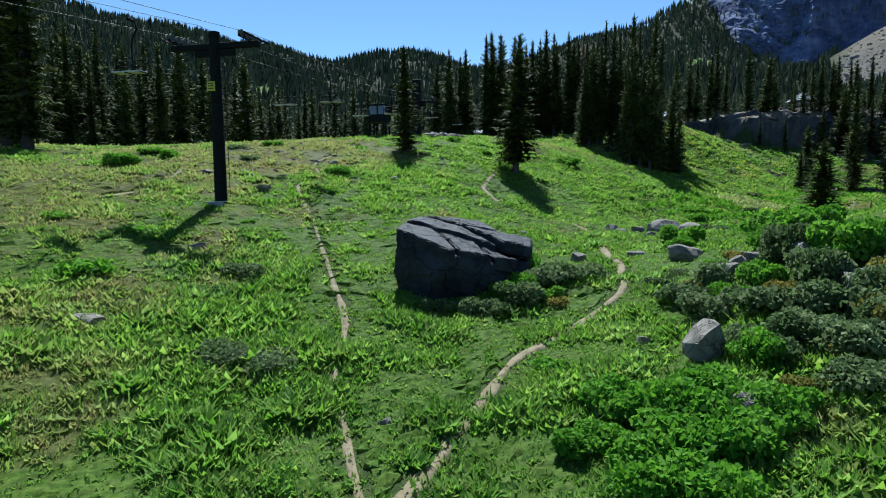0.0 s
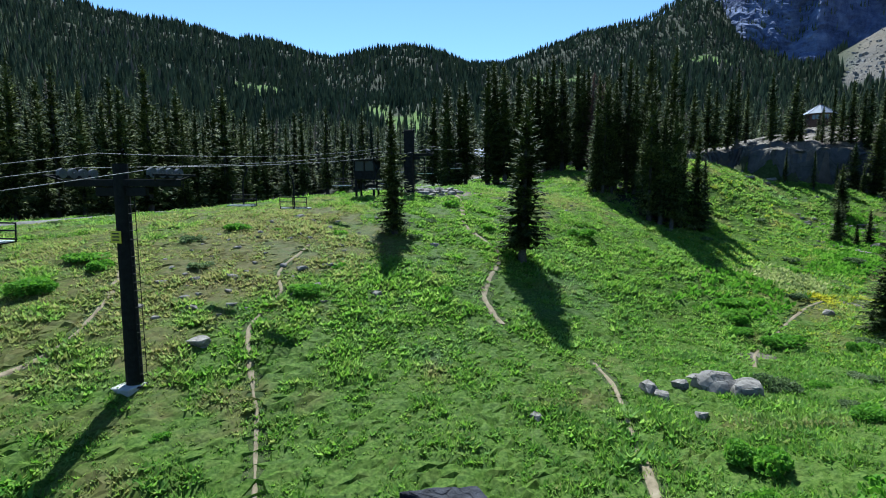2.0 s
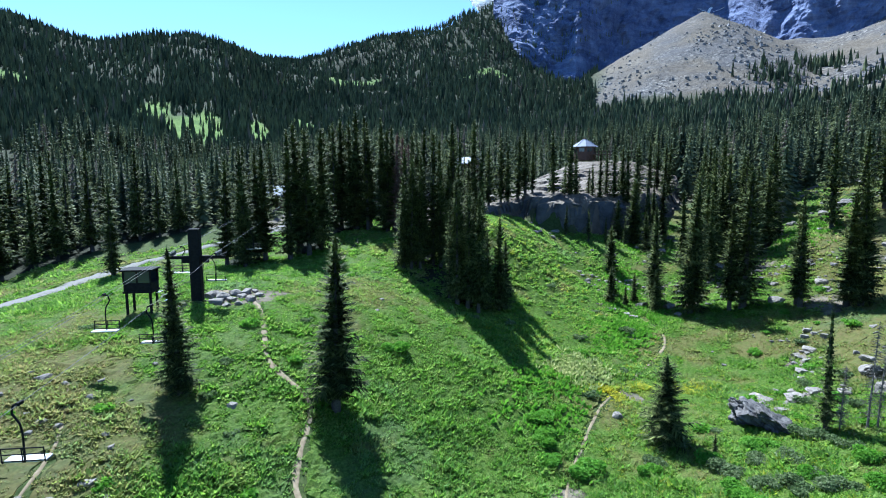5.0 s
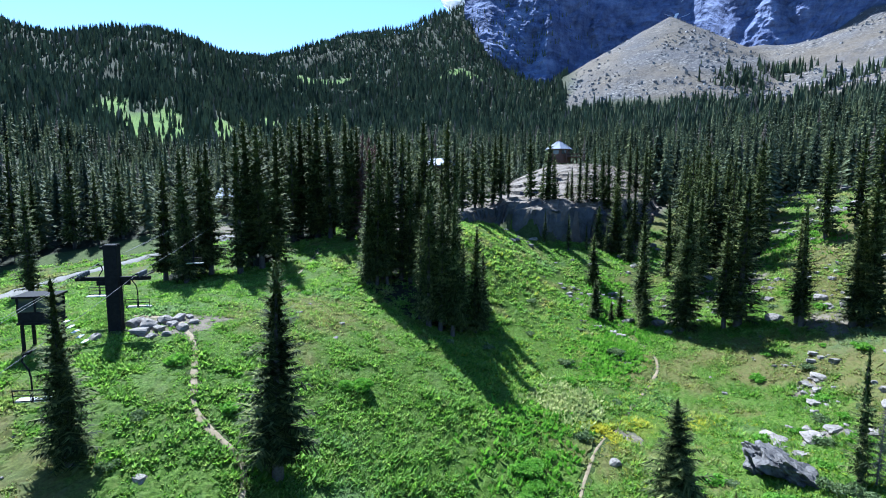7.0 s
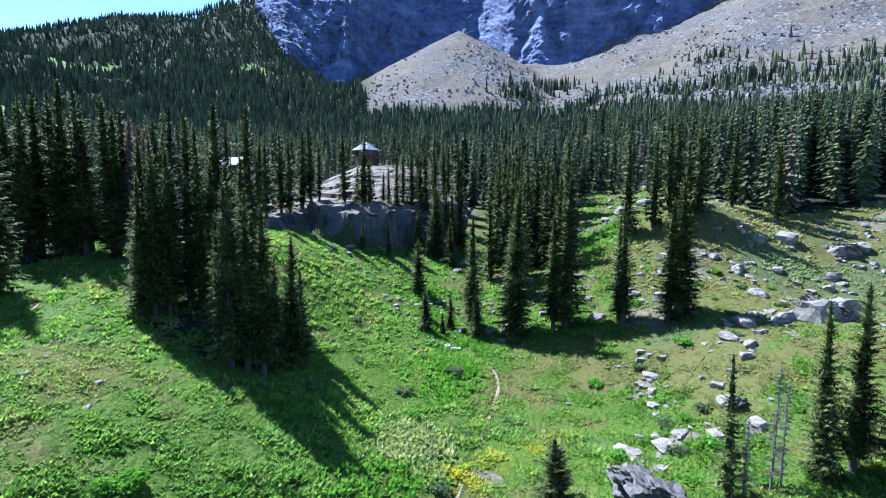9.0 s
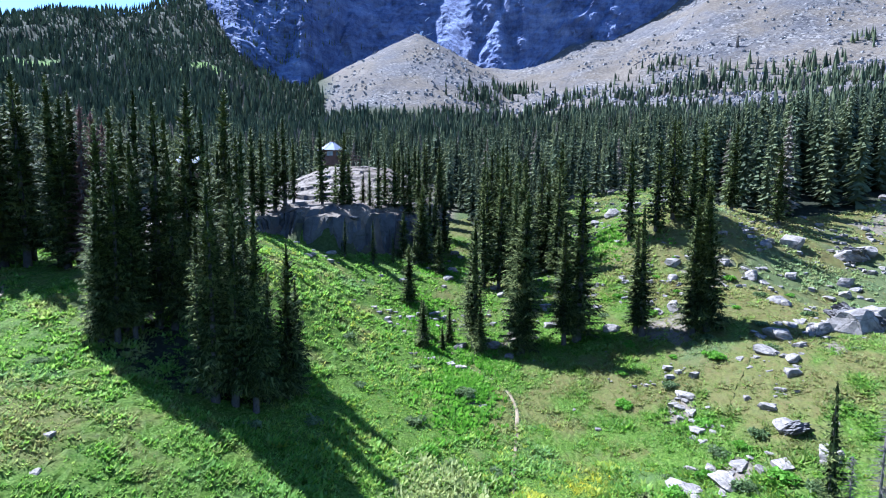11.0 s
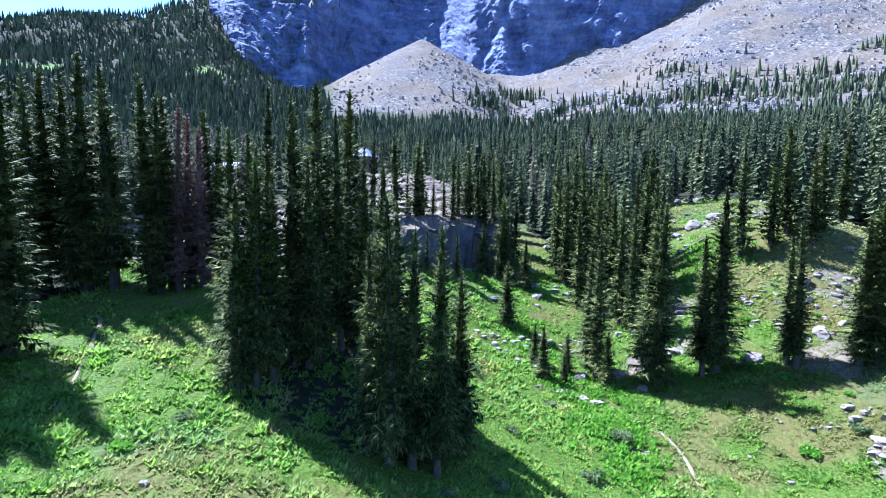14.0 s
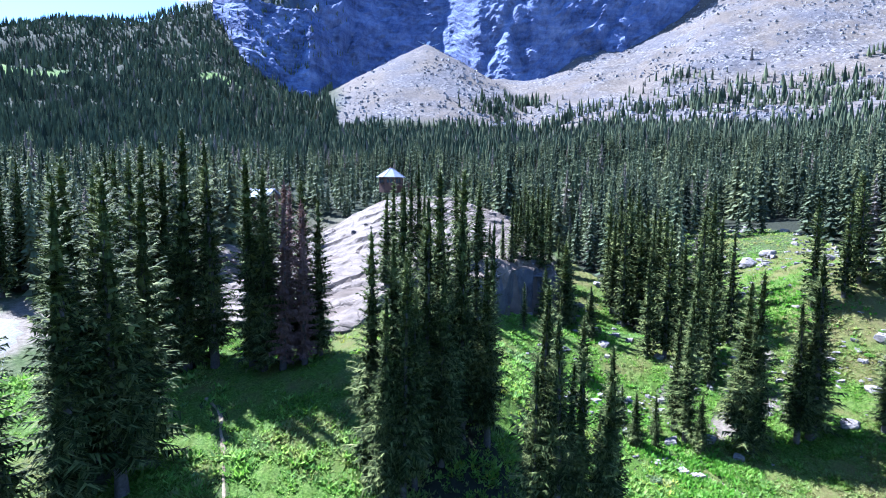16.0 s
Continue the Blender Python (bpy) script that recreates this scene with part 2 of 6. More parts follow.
BLACKSTEEL = plain([(0.3, (0.007, 0.007, 0.008)), (0.7, (0.018, 0.018, 0.019))], 5.0, 0.75, 0.0, b=0.1, spec=0.1)("black_painted_steel")
GALV = plain([(0.3, (0.32, 0.33, 0.34)), (0.7, (0.5, 0.51, 0.52))], 8.0, 0.4, 0.85, b=0.1)("galvanised_steel")
WIRE = plain([(0.3, (0.08, 0.08, 0.085)), (0.7, (0.16, 0.16, 0.165))], 30.0, 0.7, 0.2, b=0.2)("steel_wire_rope")
YELLOW = plain([(0.3, (0.55, 0.47, 0.04)), (0.7, (0.66, 0.58, 0.07))], 5.0, 0.5, b=0.05)("yellow_sign_paint")
SEATWHITE = plain([(0.3, (0.42, 0.42, 0.42)), (0.7, (0.55, 0.55, 0.55))], 5.0, 0.5, b=0.05)("pale_seat_pad")
CONCRETE = plain([(0.3, (0.26, 0.25, 0.235)), (0.7, (0.44, 0.43, 0.41))], 3.0, 0.9, b=0.4)("cast_concrete")
LOGWOOD = plain([(0.3, (0.055, 0.032, 0.022)), (0.7, (0.13, 0.075, 0.05))], 3.0, 0.75, b=0.4)("dark_stained_timber")
METALROOF = plain([(0.3, (0.10, 0.115, 0.16)), (0.7, (0.17, 0.19, 0.24))], 1.5, 0.7, 0.1, b=0.1)("grey_metal_roofing")
BRASS = plain([(0.3, (0.02, 0.02, 0.02)), (0.7, (0.05, 0.05, 0.05))], 3.0, 0.6)("dark_lettering")


def build_glass(nt, bsdf):
    bsdf.inputs["Base Color"].default_value = (0.03, 0.04, 0.05, 1)
    bump(nt, bsdf, noise_tex(nt, local(nt), 1.5), 0.05, 0.01)


GLASS = mat("window_glass", build_glass, 0.06, 0.0, 0.8)
CLOUD = leafy("white_cloud", [(0.2, (0.85, 0.85, 0.86)), (0.8, (0.9, 0.9, 0.9))], trans=0.6, island=False)
SNOW = plain([(0.3, (0.75, 0.78, 0.82)), (0.7, (0.86, 0.88, 0.9))], 0.3, 0.7, b=0.3)("old_snow")


# ---- the lie of the land ----
def hash2(ix, iy, seed):
    n = (ix.astype(np.int64) * 374761393 + iy.astype(np.int64) * 668265263 + seed * 1442695041) & 0x7FFFFFFF
    n = ((n ^ (n >> 13)) * 1274126177) & 0x7FFFFFFF
    return ((n ^ (n >> 16)) & 0xFFFF) / 65535.0


def value_noise(x, y, seed=0):
    ix, iy = np.floor(x), np.floor(y)
    fx, fy = x - ix, y - iy
    fx, fy = fx * fx * (3 - 2 * fx), fy * fy * (3 - 2 * fy)
    a, b = hash2(ix, iy, seed), hash2(ix + 1, iy, seed)
    c, d = hash2(ix, iy + 1, seed), hash2(ix + 1, iy + 1, seed)
    return (a * (1 - fx) + b * fx) * (1 - fy) + (c * (1 - fx) + d * fx) * fy


def fbm(x, y, size, octaves=4, seed=0):
    """Rolling noise from -1 to 1, its largest swells size metres across."""
    x, y = np.asarray(x, float), np.asarray(y, float)
    total, amp, norm = 0.0, 1.0, 0.0
    for k in range(octaves):
        total = total + amp * (2 * value_noise(x / size + 17 * k, y / size - 31 * k, seed + k) - 1)
        norm, amp, size = norm + amp, amp * 0.5, size / 2.03
    return total / norm


def smooth(a, b, v):
    t = np.clip((v - a) / (b - a), 0, 1)
    return t * t * (3 - 2 * t)


# knolls and hollows of the meadow: x, y, breadth, height
KNOLLS = [(48, 70, 18, -8.64), (24, 22, 18, -8.49), (78, 88, 12, -14.05), (-12, 52, 18, 1.89), (30, 88, 12, 4.29), (24, 16, 12, 8.31), (36, 52, 8, 0.61), (0, 4, 12, -1.25), (160, 32, 28, 9.20), (6, 64, 8, 0.77), (64, 160, 28, 3.93), (78, 88, 8, 8.81), (96, 64, 28, 0.60), (60, 76, 8, 1.25), (18, 40, 8, -1.90), (-64, 32, 28, 9.23), (0, 58, 18, 1.51), (128, 128, 28, -5.74), (42, 46, 8, -3.41), (48, 34, 12, 2.02), (30, 82, 8, 5.05), (72, 34, 8, -3.22), (30, 52, 8, -1.34), (78, 58, 8, 5.05), (27, 87, 6, -4.5), (57, 86, 8, 2.0)]
CX, CY, CZ = 5.0, 35.0, 22.0
STATIONS = np.array([110, 180, 280, 400, 560, 780, 1050], float)
# how high the land stands over the valley at those distances, in degrees, for each bearing
BEARINGS = np.array([-60, -30, -18, -12, -4, 6, 17, 25, 34, 45, 55, 64, 75, 95], float)
RISE = np.array([
    -4, 1, 6, 11, 15, 18, 19, -5, -1, 3.5, 7.5, 11, 14.4, 13, -5, -1.5, 2, 5, 8.8, 12.8, 12.9, -5, -1.5, 2, 5, 8.4, 11.7, 11.2,
    -4, -1, 2, 4.8, 8.4, 12.9, 12.0, -3, -0.5, 2, 4, 6.4, 9.8, 12.0, -2, 0, 2.5, 4.3, 6.4, 10, 14.8, -1, 0.5, 2.8, 4.6, 7.4, 12.0, 17.0,
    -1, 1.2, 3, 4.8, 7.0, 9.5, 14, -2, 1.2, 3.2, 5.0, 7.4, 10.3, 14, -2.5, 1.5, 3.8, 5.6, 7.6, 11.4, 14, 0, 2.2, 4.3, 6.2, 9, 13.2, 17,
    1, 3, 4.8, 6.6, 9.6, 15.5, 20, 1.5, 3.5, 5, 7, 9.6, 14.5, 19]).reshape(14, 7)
CLIFF_FOOT = lambda az: np.interp(az, [20, 27, 34, 38, 41, 45, 48, 51, 56, 62, 68, 74, 80], [1000, 840, 765, 860, 955, 968, 918, 852, 810, 818, 880, 1010, 1200])
APEX = (CX + 830 * math.sin(radians(45.5)), CY + 830 * math.cos(radians(45.5)), CZ + 830 * math.tan(radians(15.2)))
LEDGE_AT, LEDGE_WAY = (50.0, 94.0), (0.62, 0.785)


def ledge_uv(x, y):
    u = (x - LEDGE_AT[0]) * LEDGE_WAY[0] + (y - LEDGE_AT[1]) * LEDGE_WAY[1]
    v = (x - LEDGE_AT[0]) * LEDGE_WAY[1] - (y - LEDGE_AT[1]) * LEDGE_WAY[0]
    return u, v


def bearing(x, y):
    return np.degrees(np.arctan2(x - CX, y - CY)), np.hypot(x - CX, y - CY)


def ledge_mask(x, y):
    u, v = ledge_uv(x, y)
    wob = 4.5 * fbm(x, y, 10, 3, 40)
    rim = -15 * smooth(-3, -13, v) + 0.25 * np.maximum(v, 0)
    return (0.86 * smooth(-2.6, -1.5, u + wob - rim) + 0.14 * smooth(-0.4, 1.6, u + 1.4 * wob - rim)) * smooth(90, 70, u) * smooth(17, 14, v + wob - 0.2 * np.clip(u, 0, 50)) * smooth(-34, -25, v + wob)


def glade(x, y):
    """Open grassy strips in the far woods."""
    g = 0.0
    for gx, gy, rx, ry in ((-30, 440, 26, 58), (326, 702, 24, 32), (288, 690, 14, 30), (160, 822, 40, 28), (-21, 412, 16, 42), (16, 470, 9, 60), (-178, 548, 26, 22), (-60, 500, 14, 30), (60, 560, 10, 50)):
        g = np.maximum(g, smooth(1.25, 0.75, np.hypot((x - gx) / rx, (y - gy) / ry) + 0.5 * fbm(x, y, 22, 3, 81)))
    return g


def land(x, y):
    """Height of the ground, and how much of it is alpine green, scree and cliff."""
    x, y = np.asarray(x, float), np.asarray(y, float)
    az, r = bearing(x, y)
    az = az + smooth(300, 650, r) * (2.2 * fbm(x, y, 150, 3, 141) + 0.8 * fbm(x, y, 40, 3, 143))
    near = 4.15 + 10.08 * x / 100 + 9.42 * y / 100
    for kx, ky, kr, kh in KNOLLS:
        near = near + kh * np.exp(-((x - kx) ** 2 + (y - ky) ** 2) / (2 * kr * kr))
    near = near + 0.16 * fbm(x, y, 5, 3, 3)
    u, v = ledge_uv(x, y)
    m = ledge_mask(x, y)
    top = 20.1 - 0.009 * np.maximum(np.abs(v) - 5, 0) ** 2 + 0.12 * smooth(-20, 2, v) * np.clip(u, 0, 70) + 0.12 * np.clip(u, -20, 0) + 0.9 * fbm(x, y, 14, 4, 9) + 0.5 * np.round(2 * fbm(x + y, y - x, 18, 2, 5))
    # far relief
    k = np.clip(np.searchsorted(BEARINGS, az) - 1, 0, len(BEARINGS) - 2)
    f = np.clip((az - BEARINGS[k]) / (BEARINGS[k + 1] - BEARINGS[k]), 0, 1)
    f = f * f * (3 - 2 * f)
    j = np.clip(np.searchsorted(STATIONS, r) - 1, 0, len(STATIONS) - 2)
    g = np.clip((r - STATIONS[j]) / (STATIONS[j + 1] - STATIONS[j]), 0, 1)
    rise = (RISE[k, j] * (1 - f) + RISE[k + 1, j] * f) * (1 - g) + (RISE[k, j + 1] * (1 - f) + RISE[k + 1, j + 1] * f) * g
    seen = smooth(-110, -62, az) * smooth(135, 100, az)
    rise = rise * seen + 3.0 * (1 - seen) * smooth(100, 600, r)
    far = CZ + np.minimum(r, 1050) * np.tan(np.radians(rise)) - 0.25 * np.maximum(r - 1050, 0)
    far = far + fbm(x, y, 90, 5, 11) * 0.022 * np.clip(r - 100, 0, 600)
    cone = APEX[2] - 0.56 * np.hypot(x - APEX[0], y - APEX[1]) + 3 * fbm(x, y, 40, 3, 21)
    scree_foot = np.interp(az, [34, 37, 48, 56, 62, 75, 95], [720, 585, 560, 540, 500, 450, 470]) + 25 * fbm(x, y, 60, 4, 31)
    foot = CLIFF_FOOT(az) + 45 * fbm(x, y, 110, 4, 51)
    is_cliff = smooth(25, 37, az) * smooth(86, 74, az)
    scree = smooth(-25, 15, r - scree_foot) * smooth(34, 37, az) * (r < 1400)
    far = np.where((az > 34) & (az < 60) & (r > 450), np.maximum(far, cone), far)
    gullies = 1 - np.abs(fbm(x, y, 85, 4, 77))
    up = np.clip(r - foot - 50 - 30 * gullies ** 6, 0, 150)
    tall = 1.55 * up
    bed = tall / 34 + 1.1 * fbm(x, y, 150, 3, 61) + 0.35 * fbm(x, y, 26, 3, 63)
    part_up = bed - np.floor(bed)
    ledges = 34 * (smooth(0.3, 1.0, part_up) - part_up)
    far = far + is_cliff * (tall + smooth(0, 20, up) * (0.8 * ledges * smooth(28, 42, az) + 15 * fbm(x, y, 38, 5, 71)))
    b = smooth(78, 118, r)
    z = near * (1 - b) + far * b
    z = z + m * (top - z) - 0.5 * smooth(0.02, 0.3, m)
    cliff = np.clip(is_cliff * smooth(6, 24, r - foot), 0, 1)
    alpine = glade(x, y)
    return z, alpine, np.clip(scree * (1 - cliff), 0, 1), cliff


def ground_z(x, y):
    return float(land(np.array([x]), np.array([y]))[0][0])


def inside(poly, x, y):
    r = np.zeros(np.shape(x), bool)
    px, py = poly[-1]
    for qx, qy in poly:
        r ^= ((qy > y) != (py > y)) & (x < (px - qx) * (y - qy) / (py - qy + 1e-9) + qx)
        px, py = qx, qy
    return r


WOODS = [
    [(-90, 44), (-40, 48), (-32, 58), (-28, 69), (-27, 82), (-26, 95), (-19, 107), (-8, 113), (2, 119), (3, 127), (-20, 160), (-90, 160)],
    [(7.2, 79.5), (10, 81), (10.5, 88), (8.2, 88)],
    [(-1, 77.5), (1.6, 78.5), (1.6, 83), (-1, 84)],
    [(11.5, 90), (17, 89), (18, 97), (20, 104), (28, 122), (50, 145), (80, 170), (40, 180), (5, 160), (12, 124), (19, 112), (15, 101)],
    [(66, 72), (70, 67), (84, 77), (98, 86), (112, 84), (125, 100), (125, 150), (112, 142), (98, 118), (88, 100), (78, 86), (70, 79)],
    [(88, 49), (96, 41), (110, 35), (160, 10), (180, 110), (125, 97), (113, 77), (101, 63), (90, 57)]]


def gully(x, y):
    """The open green gully that climbs between the rock ledge and the firs."""
    t = np.clip(((x - 60) * 29 + (y - 82) * 20) / (29 ** 2 + 20 ** 2), 0, 1.15)
    return np.hypot(x - 60 - 29 * t, y - 82 - 20 * t) < 2.6 + 1.2 * fbm(x, y, 9, 2, 161)


def wooded(x, y):
    w = np.zeros(np.shape(x), bool)
    for poly in WOODS:
        w |= inside(poly, x, y)
    return w & (np.hypot((x - 9) / 0.8, y - 112) > 9) & ~gully(x, y)


CLUMP_SHADE_EDGE = [(17, 70.8), (17.2, 68), (20.2, 63.6), (21.6, 62.0), (24.2, 62.2), (25.6, 64), (26.9, 69.5), (28.9, 73.4), (22, 73.6)]


def clump_shade(x, y):
    """Bare patch under the close clump of firs, dark to paint their shade."""
    return inside(CLUMP_SHADE_EDGE, x + 0.8 * fbm(x, y, 2.0, 2, 171), y + 0.8 * fbm(x, y, 2.0, 2, 173))


def data_mesh(name, verts, faces, material, smooth_shade=False):
    """A mesh from arrays: faces of one size."""
    me = bpy.data.meshes.new(name)
    faces = np.asarray(faces, np.int32)
    n, k = faces.shape
    me.vertices.add(len(verts))
    me.vertices.foreach_set("co", np.asarray(verts, np.float32).ravel())
    me.loops.add(n * k)
    me.loops.foreach_set("vertex_index", faces.ravel())
    me.polygons.add(n)
    me.polygons.foreach_set("loop_start", np.arange(0, n * k, k, dtype=np.int32))
    me.polygons.foreach_set("loop_total", np.full(n, k, np.int32))
    me.polygons.foreach_set("use_smooth", np.full(n, smooth_shade, bool))
    me.materials.append(material)
    me.update(calc_edges=True)
    return me


def paint(me, name, rgb):
    a = me.color_attributes.new(name, "FLOAT_COLOR", "POINT")
    a.data.foreach_set("color", np.concatenate([rgb, np.ones((len(rgb), 1))], 1).astype(np.float32).ravel())


def part(name, bm, material, parent=None, label="", smooth_shade=False):
    me = bpy.data.meshes.new(name)
    bm.to_mesh(me)
    bm.free()
    me.materials.append(material)
    if smooth_shade:
        me.polygons.foreach_set("use_smooth", np.full(len(me.polygons), True))
    ob = new(name, me)
    ob.parent = parent
    return tagged(ob, label)


def thing(name, at, label, category, group="", turn=0.0):
    ob = new(name)
    ob.empty_display_size = 0.3
    ob.matrix_basis = pose(*at, 0, 0, turn)
    return tagged(ob, label, category, group)


def bare(x, y):
    """Bare gravelly spots: round the lift mast, mud by the trail, patches on the rocky slope."""
    rag = 0.55 * fbm(x, y, 2.0, 3, 151)
    g = 0.0
    for bx, by, rx, ry in ((9.5, 111, 6.5, 7.5), (0.6, 59.6, 3.2, 2.2), (3.2, 60.4, 1.8, 1.0), (18.2, 37.6, 1.2, 0.7), (39.4, 58.6, 1.8, 1.0), (47.0, 45.0, 1.6, 0.9), (30.2, 46.6, 0.7, 1.1), (52, 63, 2.4, 1.2), (57, 60, 2.2, 1.3), (41, 40, 1.4, 0.8)):
        g = np.maximum(g, smooth(1.25, 0.8, np.hypot((x - bx) / rx, (y - by) / ry) + rag))
    return np.maximum(g, smooth(0.34, 0.5, fbm(x, y, 7, 4, 153)) * smooth(46, 54, x) * smooth(105, 95, x) * smooth(76, 68, y) * (1 - wooded(x, y)))


# the one sheet of ground, finer towards the valley
def build_land():
    th = np.concatenate([np.linspace(-50, 100, 480, endpoint=False), np.linspace(100, 310, 110, endpoint=False)])
    rad = np.concatenate([np.arange(0.8, 36, 0.8), 36 * np.exp(np.arange(0, 125) * 0.022), np.arange(562, 985, 4.5), 990 * np.exp(np.arange(0, 20) * 0.035)])
    T, Rr = np.meshgrid(np.radians(th), rad)
    X, Y = CX + Rr * np.sin(T), CY + Rr * np.cos(T)
    X = np.concatenate([[CX], X.ravel()])
    Y = np.concatenate([[CY], Y.ravel()])
    Z, alp, scr, clf = land(X, Y)
    n, m = len(rad), len(th)
    i, j = np.meshgrid(np.arange(n - 1), np.arange(m), indexing="ij")
    a, b = 1 + i * m + j, 1 + i * m + (j + 1) % m
    quads = np.stack([a, a + m, b + m, b], -1).reshape(-1, 4)
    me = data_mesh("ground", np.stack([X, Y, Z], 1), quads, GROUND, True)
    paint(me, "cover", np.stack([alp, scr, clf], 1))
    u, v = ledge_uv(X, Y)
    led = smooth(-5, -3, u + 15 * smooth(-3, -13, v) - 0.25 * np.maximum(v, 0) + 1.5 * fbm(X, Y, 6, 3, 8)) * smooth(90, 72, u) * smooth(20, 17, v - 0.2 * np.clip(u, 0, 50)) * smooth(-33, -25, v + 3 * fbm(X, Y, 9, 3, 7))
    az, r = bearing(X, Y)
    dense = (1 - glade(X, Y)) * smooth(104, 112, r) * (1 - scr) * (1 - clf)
    # the clump's patch takes the dark wood-floor colour as painted shade
    w = np.maximum((wooded(X, Y) | clump_shade(X, Y)) * 1.0, 0.85 * dense) * ~gully(X, Y)
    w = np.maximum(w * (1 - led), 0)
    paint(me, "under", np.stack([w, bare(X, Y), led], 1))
    return tagged(new("ground", me), "green mountain meadow and slopes rising to scree and cliffs", "ground", kind="structure")


build_land()


# ---- firs ----
def fir_arrays(h, radius, whorls, per, rng, spine=3, low=0.065, sparse=0.0, fringe=3, taper=0.8):
    """Drooping boughs with side twigs, as arrays; the crown narrows to a ragged spire."""
    V, F = [], []

    def tri(a, b, c):
        n = len(V)
        V.extend((a, b, c))
        F.append((n, n + 1, n + 2))
    for w in range(whorls):
        f = low + (1 - low) * ((w + rng.random() * 0.7) / whorls) ** 0.92
        reach = radius * min(1, (1 - f) / taper) ** 0.66 * (0.6 + 0.4 * min(1, f / 0.12)) * (0.85 + 0.3 * noise.noise((7 * f, whorls, per))) + 0.010 * h
        count = max(3, int(per * (0.55 + 0.45 * (1 - f))))
        for q in range(3):
            a, L = rng.uniform(0, 6.283), reach * rng.uniform(0.25, 0.48)
            tri(np.array([0, 0, min(h, f * h + 0.055 * h)]), np.array([L * math.cos(a), L * math.sin(a), f * h - 0.25 * L]), np.array([L * math.cos(a + 2.2), L * math.sin(a + 2.2), f * h - 0.1 * L]))
        for q in range(count):
            if rng.random() < sparse:
                continue
            a = 2 * math.pi * (q + rng.random()) / count
            L = reach * rng.uniform(0.55, 1.18) * (1 + 0.22 * noise.noise((2 * math.cos(a), 2 * math.sin(a), 5 * f + whorls)))
            z0 = f * h + rng.uniform(-0.01, 0.01) * h
            droop = rng.uniform(0.28, 0.6) * (1 - 0.75 * f)
            ca, sa = math.cos(a), math.sin(a)
            pts = []
            for s in range(spine + 1):
                u = s / spine
                pts.append(np.array([ca * L * u, sa * L * u, z0 + L * (0.12 * u - droop * u ** 1.5 + 0.12 * u ** 4 + 0.55 * f * u)]))
            side = np.array([-sa, ca, 0.0])
            wid = 0.42 * L + 0.05 * radius
            for s in range(spine):
                u = (s + 0.35) / spine
                for sg in (-1, 1):
                    for e in range(fringe):
                        b0 = pts[s] + (pts[s + 1] - pts[s]) * (e / fringe)
                        b1 = pts[s] + (pts[s + 1] - pts[s]) * ((e + 0.9) / fringe)
                        tip = b1 + (pts[s + 1] - pts[s]) * rng.uniform(0.2, 0.6) + side * sg * wid * (1.1 - 0.75 * u) * rng.uniform(0.6, 1.2)
                        tip[2] -= L * rng.uniform(0.04, 0.22)
                        tri(b0, b1, tip)
                if s < spine - 1 or spine < 3:
                    low_ = (pts[s] + pts[s + 1]) / 2 + side * rng.uniform(-0.12, 0.12) * L
                    low_[2] -= L * rng.uniform(0.14, 0.34)
                    tri(pts[s], pts[s + 1], low_)
            tri(pts[-2] + side * 0.05 * L, pts[-2] - side * 0.05 * L, pts[-1] + (pts[-1] - pts[-2]) * 0.4)
    for q in range(5):
        a = q * 1.3
        tri(np.array([0.03 * math.cos(a), 0.03 * math.sin(a), h * 0.93]), np.array([0.05 * math.cos(a + 1), 0.05 * math.sin(a + 1), h * 0.95]), np.array([0, 0, h * (1.0 + 0.01 * q)]))
    return np.array(V), np.array(F)


def trunk_arrays(h, r0, rng, rings=7, sides=7, top=0.985):
    V, F = [], []
    bend = rng.uniform(-0.012, 0.012) * h
    for k in range(rings):
        f = k / (rings - 1)
        r = r0 * (1 - f) ** 0.85 + 0.01 + (0.35 * r0 if k == 0 else 0)
        for s in range(sides):
            a = 2 * math.pi * s / sides
            V.append((r * math.cos(a) + bend * math.sin(3 * f), r * math.sin(a), -0.4 + (h * top + 0.4) * f))
    for k in range(rings - 1):
        for s in range(sides):
            F.append((k * sides + s, k * sides + (s + 1) % sides, (k + 1) * sides + (s + 1) % sides, (k + 1) * sides + s))
    return np.array(V), np.array(F)


rng = random.Random(11)
FIR_LABEL = "dark green narrow fir with drooping boughs on the slope"


def make_fir(name, h, radius, whorls, per, leaf=NEEDLES, label=FIR_LABEL, **kw):
    ob = tagged(new(name), label, "fir tree")
    for nm, (v, f), m in (("trunk", trunk_arrays(h, 0.016 * h, rng), BARK), ("crown", fir_arrays(h, radius, whorls, per, rng, **kw), leaf)):
        p = new(nm, data_mesh(nm, v, f, m, nm == "trunk"))
        p.parent = ob
    return ob


def stand(proto, x, y, h, proto_h, turn=None, group="", label="", wide=1.0):
    s = h / proto_h
    ob = copy_thing(proto, pose(0, 0, 0)) if proto.get("stands") else proto
    proto["stands"] = True
    ob.matrix_basis = pose(x, y, ground_z(x, y) - 0.05, rng.uniform(-1.5, 1.5), rng.uniform(-1.5, 1.5), rng.uniform(0, 360) if turn is None else turn) @ Matrix.Diagonal((s * wide, s * wide, s, 1))
    return tagged(ob, label, "", group)


FIRS = [make_fir("fir_tree", 12.0, (1.3, 1.42, 1.22, 1.36)[k], 54 + k, 9, low=(0.05, 0.09, 0.07, 0.12)[k]) for k in range(4)]
SLIM = [make_fir("fir_tree", 12.0, 1.05, 52 + k, 8, sparse=0.05, low=0.1) for k in range(2)]
